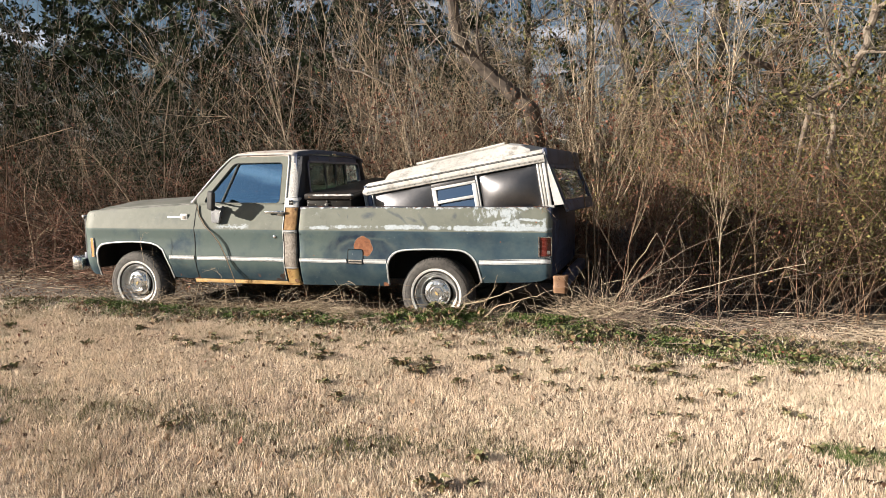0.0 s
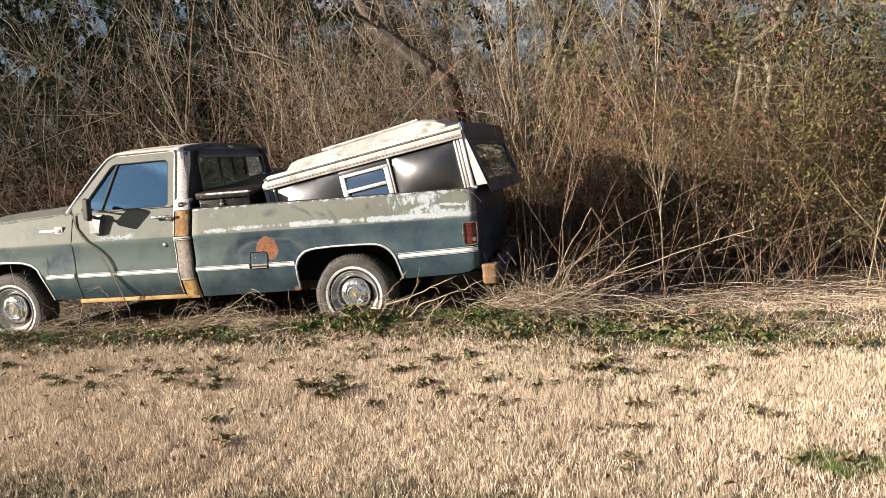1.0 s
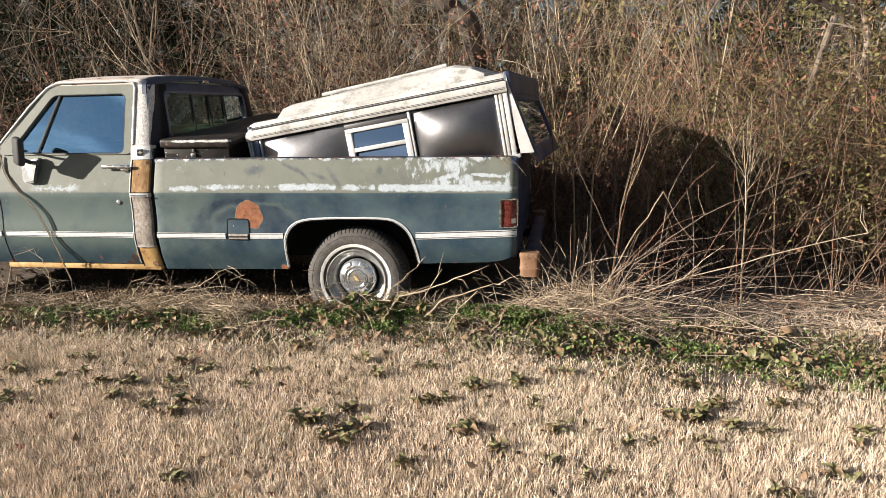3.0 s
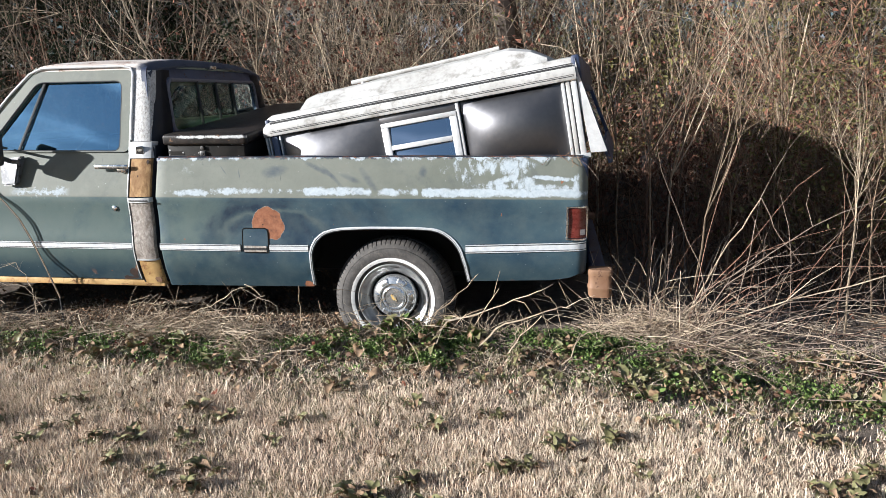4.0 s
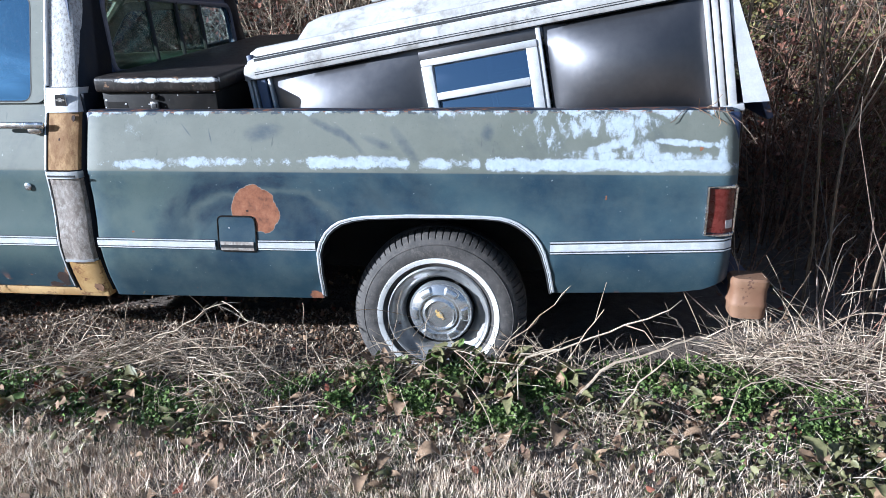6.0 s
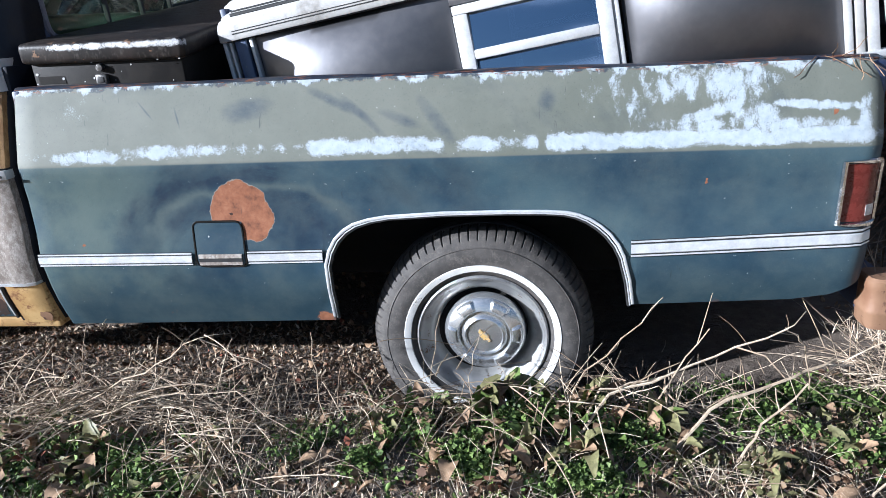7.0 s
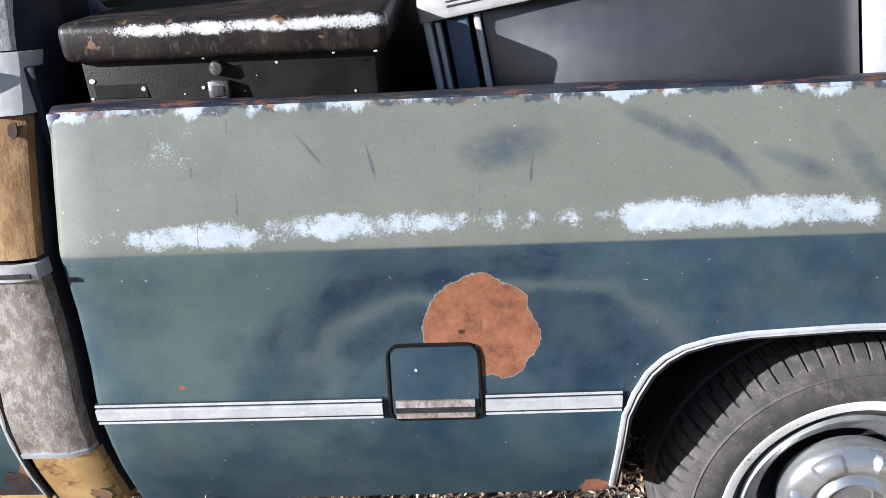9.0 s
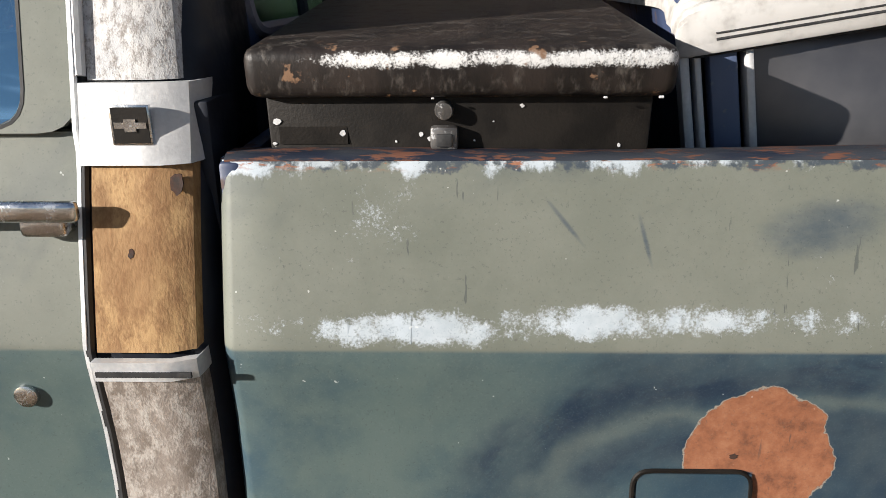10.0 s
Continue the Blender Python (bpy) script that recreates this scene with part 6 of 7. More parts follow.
# broad weeds: prototypes far under the lawn are not kept, the first of each kind is itself placed
def leaf_mesh(length, width, arch, curl, cols=4):
    bm = bmesh.new()
    rows = []
    for k in range(cols + 1):
        t = k / cols
        w = width * math.sin(math.pi * (0.06 + 0.88 * t)) ** 0.8
        x = length * (t - 0.12 * arch * t * t)
        z = arch * length * (math.sin(2.2 * t) * 0.55 - 0.35 * t * t)
        tw = curl * t
        rows.append([(x, s * w * math.cos(tw), z + abs(s) * w * 0.35 + s * w * math.sin(tw)) for s in (-1, -0.5, 0, 0.5, 1)])
    sheet(bm, rows)
    me = bpy.data.meshes.new("leaf")
    bm.to_mesh(me)
    bm.free()
    smooth_mesh(me, 60)
    return me


def weed_plant(name, n, length, mats, label, seed):
    r = random.Random(seed)
    e = new(name)
    tagged(e, label, "weed", "weeds beside the truck")
    for k in range(n):
        me = leaf_mesh(length * r.uniform(0.6, 1.25), length * r.uniform(0.16, 0.26), r.uniform(0.2, 1.0), r.uniform(-0.9, 0.9))
        me.materials.append(r.choice(mats))
        o = new("leaf", me)
        o.parent = e
        o.matrix_basis = pose(r.uniform(-0.02, 0.02), r.uniform(-0.02, 0.02), 0.0, 0, r.uniform(-65, -8), 360 * k / n + r.uniform(-25, 25))
    return e


def put(e, x, y, scale, turn, first, dz=0.0):
    m = Matrix.Translation((x, y, float(lie(np.array(x), np.array(y))) + dz)) @ pose(0, 0, 0, 0, 0, turn)
    if first:
        e.matrix_basis = m @ Matrix.Scale(scale, 4)
        return e
    c = copy_thing(e, m)
    c.scale = (scale,) * 3
    return c


def spread(protos, spots, seed, lo=0.7, hi=1.3, dz=0.0):
    r = random.Random(seed)
    done = set()
    for x, y in spots:
        k = r.randrange(len(protos))
        put(protos[k], x, y, r.uniform(lo, hi), r.uniform(0, 360), k not in done, dz)
        done.add(k)
    for k, e in enumerate(protos):
        if k not in done:
            put(e, -2.0 + 0.5 * k, 6.5, 1.0, 0, True)


r0 = random.Random(3)
docks = [weed_plant("dock_plant", 11, 0.14, (DOCK, WEED, DEAD_LEAF, DEAD_LEAF), "broad-leaved green dock plant with browning leaves", 1), weed_plant("dock_plant", 8, 0.13, (DOCK, DOCK, DEAD_LEAF), "broad-leaved dock plant, half withered", 2), weed_plant("dock_plant", 12, 0.12, (WEED, DOCK, DOCK, DEAD_LEAF), "leafy green weed with pale leaf backs", 4)]
dock_spots = [(-0.92, 6.58), (-1.08, 6.62), (-1.22, 6.60), (-0.72, 6.55), (-0.85, 6.48), (0.55, 6.72), (0.75, 6.66), (1.25, 6.45), (1.45, 6.52), (1.60, 6.40), (1.75, 6.50), (1.35, 6.30), (1.95, 6.40), (2.2, 6.35), (2.55, 6.3), (2.8, 6.25), (2.95, 6.15), (-1.7, 6.6), (-2.1, 6.65), (-2.5, 6.62), (-3.0, 6.65), (-3.4, 6.7)]
dock_spots += [(r0.uniform(-1.75, -0.82), r0.gauss(6.62, 0.07)) for _ in range(18)]
dock_spots += [(r0.uniform(-3.8, 3.2), r0.uniform(6.3, 6.75)) for _ in range(14)]
spread(docks, dock_spots, 5, 0.35, 0.8)
big = [weed_plant("tall_dock", 11, 0.090, (DOCK, DEAD_LEAF, DEAD_LEAF, WEED), "tall dock plant with brown and green leaves before the wheel", 21), weed_plant("tall_dock", 12, 0.080, (DOCK, WEED, DEAD_LEAF, DEAD_LEAF), "tall green dock plant with reddish dead leaves before the wheel", 22)]
for e in big:
    for o in e.children:
        o.matrix_basis = o.matrix_basis @ pose(0, 0, 0, 0, -18, 0)
spread(big, [(-0.10, 6.90), (0.02, 6.86), (0.10, 6.92), (0.16, 6.84), (0.25, 6.90), (0.33, 6.87), (-0.20, 6.86), (0.05, 6.80), (0.22, 6.78), (0.42, 6.84), (-0.05, 6.78), (0.13, 6.74), (0.30, 6.72), (-0.28, 6.80), (0.50, 6.80), (0.18, 6.93), (0.0, 6.93), (0.08, 6.70), (0.20, 6.66), (-0.12, 6.70), (0.36, 6.78), (0.58, 6.74), (-0.18, 6.92), (0.27, 6.84)], 15, 0.6, 1.2)
ros = [weed_plant("lawn_weed", 10, 0.075, (DOCK, DOCK, DEAD_LEAF, DEAD_LEAF), "low green rosette weed in the dry lawn", 6), weed_plant("lawn_weed", 9, 0.08, (DEAD_LEAF, DOCK), "withered brown rosette weed in the dry lawn", 7), weed_plant("lawn_weed", 12, 0.06, (DOCK, DOCK, DEAD_LEAF), "small dark green weed in the dry lawn", 8)]
ros_spots = [(0.22, 5.38), (0.30, 5.34), (0.46, 5.25), (0.40, 5.20), (0.98, 5.4), (1.37, 5.12), (-0.4, 5.46), (-0.52, 5.40), (2.06, 5.5), (2.41, 5.13), (0.16, 4.54), (2.18, 4.97), (2.11, 4.66), (2.67, 4.84), (0.43, 5.95), (0.9, 5.85), (1.1, 5.2), (2.75, 4.35), (2.9, 4.3)]
ros_spots += [(r0.uniform(-4, 4.5), r0.uniform(3.4, 6.1)) for _ in range(22)] + [(r0.uniform(-2.5, 3.0), r0.uniform(5.3, 6.35)) for _ in range(50)]
ros_spots = [(x + r0.gauss(0, 0.05) * k, y + r0.gauss(0, 0.03) * k) for x, y in ros_spots for k in (0, 1, 1)]
spread(ros, ros_spots, 9, 0.45, 1.0)
fall = []
for k in range(4):
    me = leaf_mesh(0.10 + 0.015 * k, 0.028 + 0.004 * k, 0.9, 1.3 - 0.7 * k)
    o = new("fallen_leaf", me)
    me.materials.append(DEAD_LEAF)
    fall.append(tagged(o, "curled brown fallen leaf lying on the ground", "leaf", "fallen leaves"))
spread(fall, [(r0.uniform(-2.6, 3.0), r0.gauss(6.60, 0.17)) for _ in range(170)], 11, 0.3, 0.85, 0.014)


def scatter(n, region, density=None):
    x0, x1, y0, y1 = region
    x, y = rng.uniform(x0, x1, n), rng.uniform(y0, y1, n)
    if density is not None:
        ok = rng.uniform(size=n) < density(x, y)
        x, y = x[ok], y[ok]
    return np.stack([x, y, lie(x, y)], 1)


# small-leaved ground cover in patches, leaf litter, crumbs of soil
patches = [(0.78, 6.94, 0.11, 0.05), (0.95, 7.02, 0.12, 0.06), (1.05, 6.78, 0.15, 0.06), (1.22, 6.92, 0.10, 0.05), (1.35, 6.70, 0.20, 0.09), (1.7, 6.55, 0.25, 0.10), (2.1, 6.45, 0.25, 0.1), (2.8, 6.25, 0.3, 0.1), (-0.38, 6.72, 0.08, 0.04), (-0.05, 6.66, 0.07, 0.04), (0.05, 6.82, 0.14, 0.05), (0.28, 6.62, 0.06, 0.04), (0.36, 6.80, 0.12, 0.05), (-0.86, 6.60, 0.10, 0.05), (-1.1, 6.64, 0.12, 0.06), (-1.38, 6.68, 0.15, 0.06), (-1.9, 6.7, 0.15, 0.05), (-2.7, 6.72, 0.2, 0.05), (-3.4, 6.74, 0.2, 0.05)]
pick = np.array(patches)[rng.integers(0, len(patches), 62000)]
cx, cy = rng.normal(pick[:, 0], pick[:, 2]), rng.normal(pick[:, 1], pick[:, 3])
keep = clumpy(cx, cy, 9) > 0.5
cx, cy = cx[keep], cy[keep]
cover = np.stack([cx, cy, lie(cx, cy)], 1)
cover[:, 2] += rng.uniform(0.0, 0.055, len(cover))
v, f = leaves(cover, 0.0105 * rng.uniform(0.6, 1.7, len(cover)), 2.0, 1.2)
tagged(from_arrays("chickweed_cover", v, f, WEED), "patches of small bright green ground-cover leaves", "weeds", "", "stuff")
litter = scatter(15000, (-8, 6, 6.0, 9.6), lambda x, y: np.clip((y - edge_y(x) + 0.25) / 0.5, 0, 1) * ((y < 7.0) | (x < -0.2) | (x > 1.3)))
litter[:, 2] += rng.uniform(0.004, 0.03, len(litter))
v, f = leaves(litter, 0.015 * rng.uniform(0.4, 1.5, len(litter)), 2.0, 1.6, 0.35, True)
lawn_bits = scatter(2600, (-4.5, 5, 3.2, 6.4), lambda x, y: 0.25 + 0.75 * (clumpy(x, y, 2.5) > 0.62))
lawn_bits[:, 2] += rng.uniform(0.012, 0.03, len(lawn_bits))
v2, f2 = leaves(lawn_bits, 0.022 * rng.uniform(0.4, 1.6, len(lawn_bits)), 2.5, 1.7, 0.4)
tagged(from_arrays("lawn_leaf_bits", v2, f2, DEAD_LEAF), "scraps of brown leaf caught in the dry lawn", "leaf litter", "", "stuff")
tagged(from_arrays("leaf_litter", v, f, DEAD_LEAF), "dry brown leaf litter under the truck and hedge", "leaf litter", "", "stuff")
debris = scatter(60000, (-2.4, 1.3, 6.55, 7.7), lambda x, y: (0.2 + 0.8 * ragged(x * 2, y * 2)) * ((y < 7.0) | (x < -0.2)))
debris[:, 2] += rng.uniform(0.002, 0.012, len(debris))
v, f = leaves(debris[12000:], 0.0062 * rng.uniform(0.4, 2.0, len(debris) - 12000), 1.5, 1.7)
tagged(from_arrays("crumbled_leaf", v, f, DEAD_LEAF), "crumbled brown leaf over the soil beside the truck", "leaf litter", "", "stuff")
debris = debris[:12000]
v, f = leaves(debris, 0.0055 * rng.uniform(0.4, 2.0, len(debris)), 1.5, 3.2)
tagged(from_arrays("dry_debris", v, f, DEAD_STEM), "broken bits of straw, bark and leaf on the soil", "debris", "", "stuff")
moss = scatter(9000, (-2.4, 1.3, 6.5, 7.2), lambda x, y: ragged(x * 2 + 5, y * 2) > 0.6)
moss[:, 2] += rng.uniform(0.002, 0.018, len(moss))
v, f = leaves(moss, 0.007 * rng.uniform(0.5, 1.8, len(moss)), 1.5, 1.5)
tagged(from_arrays("seedling_cover", v, f, WEED), "tiny green seedlings on the bare soil", "weeds", "", "stuff")
crumbs = scatter(36000, (-2.6, 1.4, 6.5, 8.0), lambda x, y: (y < 7.0) | (x < -0.2))
v, f = leaves(crumbs, 0.006 * rng.uniform(0.4, 1.6, len(crumbs)), 2.0, 1.1)
tagged(from_arrays("soil_crumbs", v, f, BARK), "loose dark soil and bark crumbs", "soil", "", "stuff")


# weed carpet: a rising mat of small leaves along the lawn's edge
def carpet(name, n, material, label, size, seed_shift, high=0.07):
    x = rng.uniform(-4.6, 3.6, n)
    mid = 6.64 - 0.10 * np.clip(x - 1.0, 0, 4) + 0.05 * np.sin(3.1 * x)
    y = mid + rng.normal(0, 1, n) * np.where(x > 0.9, 0.19, 0.125)
    thick = ragged(x * 1.3 + seed_shift, y * 1.3) + np.where((x > 1.0) & (x < 3.0), 0.12, 0.0) + np.where((x > -1.4) & (x < -0.6), 0.06, 0.0)
    ok = (thick > 0.60) & ~((x > -0.76) & (x < -0.42) & (y > 6.52))
    x, y, thick = x[ok], y[ok], thick[ok]
    at = np.stack([x, y, lie(x, y) + rng.uniform(0, 1, len(x)) * high * np.clip((thick - 0.53) * 4, 0.2, 1.3)], 1)
    v, f = leaves(at, size * rng.uniform(0.45, 1.5, len(at)), 1.2, 1.6, 0.35, True)
    tagged(from_arrays(name, v, f, material), label, "weeds", "", "stuff")


carpet("green_weed_carpet", 21000, DOCK, "low mat of dull green weeds along the lawn edge", 0.015, 0.0)
carpet("bright_weed_carpet", 10000, WEED, "fresh green small leaves in the weed mat", 0.011, 0.4, 0.07)
carpet("withered_weed_carpet", 12000, DEAD_LEAF, "withered brown leaves in the weed mat", 0.016, 0.9, 0.06)


# bleached stems: matted litter along the truck, then single sticks
def stem_mat(name, n, centres, length, radius, label, material=DEAD_STEM, flat=0.25, lift=0.05, along=None, bend=0.08):
    c = np.array(centres)[rng.integers(0, len(centres), n)]
    base = np.stack([c[:, 0] + rng.normal(0, c[:, 2], n), c[:, 1] + rng.normal(0, c[:, 3], n), np.zeros(n)], 1)
    base[:, 2] = lie(base[:, 0], base[:, 1]) + rng.exponential(lift, n)
    way = rng.normal(size=(n, 3)) if along is None else rng.normal(along, 0.45, (n, 3))
    way[:, 2] = np.abs(rng.normal(0, flat, n))
    way /= np.linalg.norm(way, axis=1, keepdims=True)
    P = wander(base, way, length * rng.uniform(0.3, 1.3, n), 7, bend, 0.20)
    P[..., 2] = np.maximum(P[..., 2], lie(P[..., 0], P[..., 1]) + 0.006)
    R = radius * rng.uniform(0.5, 1.5, n)[:, None] * np.linspace(1, 0.5, 7)[None]
    v, f = tubes(P, R, 4)
    return tagged(from_arrays(name, v, f, material), label, "dead stems", "", "stuff")


stem_mat("straw_litter", 950, [(-1.28, 6.90, 0.10, 0.07), (-1.10, 6.88, 0.16, 0.08), (-0.95, 6.84, 0.14, 0.07), (-2.0, 6.86, 0.2, 0.07), (-2.6, 6.86, 0.2, 0.07), (-3.2, 6.86, 0.3, 0.07), (0.10, 6.84, 0.18, 0.05), (-0.72, 6.66, 0.08, 0.05)], 0.24, 0.0020, "matted pale dead stems beside the truck")
stem_mat("fine_straw", 1900, [(-1.1, 6.84, 0.3, 0.10), (-0.7, 6.95, 0.6, 0.15), (0.75, 6.55, 0.3, 0.06), (-2.4, 6.8, 0.9, 0.15), (0.5, 6.72, 0.4, 0.10), (1.8, 6.8, 0.5, 0.2), (3.2, 7.4, 0.9, 0.5)], 0.14, 0.0011, "fine broken straw over the soil", DEAD_STEM, 0.15, 0.02)
stem_mat("fallen_canes", 150, [(1.45, 6.95, 0.15, 0.12), (1.65, 6.9, 0.25, 0.15), (2.1, 6.8, 0.4, 0.2)], 0.70, 0.0022, "long bleached canes fallen in a fan beside the truck", CANE_MAT, 0.30, 0.05, (0.9, -0.1, 0.0), 0.2)
stem_mat("dead_grass_heap", 900, [(1.30, 7.08, 0.12, 0.09), (1.50, 7.02, 0.16, 0.10), (1.75, 6.98, 0.18, 0.10)], 0.28, 0.0016, "heap of pale dead grass by the rear bumper", DEAD_STEM, 0.6, 0.06)
stem_mat("foot_straw", 900, [(-0.95, 6.93, 0.25, 0.05), (-1.3, 6.92, 0.25, 0.05), (-2.2, 6.92, 0.5, 0.05), (-3.1, 6.9, 0.4, 0.05), (0.55, 6.9, 0.15, 0.05)], 0.16, 0.0014, "standing dead grass along the foot of the truck", DEAD_STEM, 1.1, 0.02)
stem_mat("far_straw", 900, [(3.6, 7.6, 0.8, 0.35), (4.6, 7.2, 0.6, 0.4), (-6.0, 8.6, 1.2, 0.4)], 0.45, 0.0025, "flattened straw in front of the hedge", DEAD_STEM, 0.12, 0.03, (0.9, 0.0, 0.0))
stem_mat("left_brush", 700, [(-5.6, 8.9, 0.9, 0.35), (-4.9, 8.4, 0.5, 0.3), (-6.8, 9.2, 0.8, 0.4)], 0.6, 0.0030, "heap of brown brush at the foot of the hedge", BRIAR, 0.5, 0.15)


def stick(pts, r0_, r1_, material, name, label, category, twigs=0, seed=0, sides=6):
    pts = [Vector(p) for p in pts]
    rs = random.Random(seed)
    fine = []
    for a, b in zip(pts, pts[1:]):
        for k in range(4):
            fine.append(a.lerp(b, k / 4) + Vector((rs.gauss(0, 1), rs.gauss(0, 1), rs.gauss(0, 1))) * 0.005 * (k > 0))
    fine.append(pts[-1])
    n = len(fine)
    bm = bmesh.new()
    thin = 0.85 if pts[0].x > 0.15 else 0.45
    r0_, r1_ = thin * r0_, thin * r1_
    tube(bm, fine, [r0_ + (r1_ - r0_) * k / (n - 1) for k in range(n)], sides)
    for _ in range(twigs):
        k = rs.randrange(n // 3, n - 1)
        d = (fine[k + 1] - fine[k]).normalized()
        w = (d + Vector((rs.gauss(0, 0.5), rs.gauss(0, 0.4), rs.gauss(0.1, 0.4)))).normalized()
        L = rs.uniform(0.06, 0.22) * (0.5 + (pts[-1] - pts[0]).length * 0.5)
        p1 = fine[k] + w * L * 0.5 + Vector((0, 0, rs.uniform(-0.01, 0.02)))
        tube(bm, [fine[k], p1, p1 + (w + Vector((rs.gauss(0, 0.3), rs.gauss(0, 0.3), rs.gauss(0, 0.3)))).normalized() * L * 0.5], [r1_ * 1.1, r1_ * 0.8, r1_ * 0.5], 4)
    return tagged(part(name, bm, material), label, category, name.replace("_", " ") + " group")


STK = "bleached dry stick lying by the truck wheel"
for k, (pts, a, b, tw) in enumerate((
    ([(0.22, 6.74, 0.13), (0.36, 6.80, 0.30), (0.59, 6.86, 0.36), (0.84, 6.88, 0.46)], 0.006, 0.003, 3),
    ([(0.50, 6.72, 0.14), (0.62, 6.76, 0.28), (0.80, 6.80, 0.34), (0.95, 6.84, 0.385), (1.0, 6.84, 0.382)], 0.007, 0.003, 2),
    ([(0.66, 6.70, 0.13), (0.73, 6.72, 0.22), (0.86, 6.76, 0.36)], 0.005, 0.003, 1),
    ([(0.25, 6.80, 0.15), (0.34, 6.83, 0.30), (0.52, 6.86, 0.325), (0.53, 6.84, 0.22)], 0.005, 0.003, 2),
    ([(0.18, 6.82, 0.12), (0.30, 6.86, 0.34), (0.50, 6.92, 0.52)], 0.004, 0.002, 3),
    ([(0.42, 6.80, 0.12), (0.52, 6.84, 0.30), (0.63, 6.86, 0.47)], 0.004, 0.002, 1),
    ([(-0.12, 6.82, 0.12), (-0.14, 6.84, 0.30), (-0.10, 6.86, 0.52)], 0.003, 0.0015, 2),
    ([(-0.02, 6.84, 0.14), (-0.03, 6.86, 0.32), (0.01, 6.87, 0.46)], 0.003, 0.0015, 1),
    ([(-0.44, 6.80, 0.11), (-0.47, 6.84, 0.30), (-0.48, 6.86, 0.46)], 0.004, 0.003, 0),
    ([(-0.28, 6.86, 0.12), (-0.34, 6.90, 0.26), (-0.39, 6.92, 0.36)], 0.005, 0.003, 0),
    ([(-1.30, 6.84, 0.20), (-1.00, 6.85, 0.33), (-0.82, 6.86, 0.44), (-0.62, 6.88, 0.33)], 0.006, 0.003, 4),
    ([(-1.25, 6.80, 0.18), (-0.95, 6.80, 0.28), (-0.70, 6.80, 0.30), (-0.52, 6.76, 0.18)], 0.005, 0.003, 3),
    ([(-1.60, 6.82, 0.12), (-1.50, 6.85, 0.34), (-1.38, 6.88, 0.38), (-1.28, 6.86, 0.22)], 0.004, 0.002, 2),
    ([(-2.05, 6.80, 0.12), (-2.12, 6.86, 0.40), (-2.24, 6.90, 0.55), (-2.40, 6.90, 0.50)], 0.005, 0.002, 4),
    ([(-2.45, 6.80, 0.12), (-2.40, 6.86, 0.44), (-2.20, 6.90, 0.40), (-1.95, 6.86, 0.14)], 0.005, 0.002, 3),
    ([(-2.95, 6.80, 0.12), (-3.02, 6.85, 0.42), (-3.10, 6.88, 0.80), (-3.05, 6.90, 0.90)], 0.005, 0.002, 4),
    ([(-2.85, 6.80, 0.12), (-2.92, 6.85, 0.45), (-2.98, 6.90, 0.74)], 0.005, 0.002, 4),
    ([(-3.5, 6.75, 0.13), (-3.3, 6.80, 0.26), (-3.0, 6.85, 0.30)], 0.006, 0.003, 3),
    ([(-4.3, 6.9, 0.12), (-4.0, 6.92, 0.22), (-3.7, 6.92, 0.18)], 0.007, 0.003, 2),
    ([(-0.55, 6.60, 0.13), (-0.40, 6.64, 0.20), (-0.22, 6.62, 0.12)], 0.004, 0.002, 2),
    ([(0.95, 6.55, 0.12), (1.05, 6.62, 0.30), (1.20, 6.66, 0.36)], 0.004, 0.002, 2),
    ([(0.98, 7.0, 0.15), (0.93, 6.98, 0.36), (0.86, 6.95, 0.43)], 0.003, 0.0015, 4),
)):
    stick(pts, a, b, DEAD_STEM, "dry_stick", STK, "stick", tw, k)
CANE = "long pale arching cane by the rear of the truck"
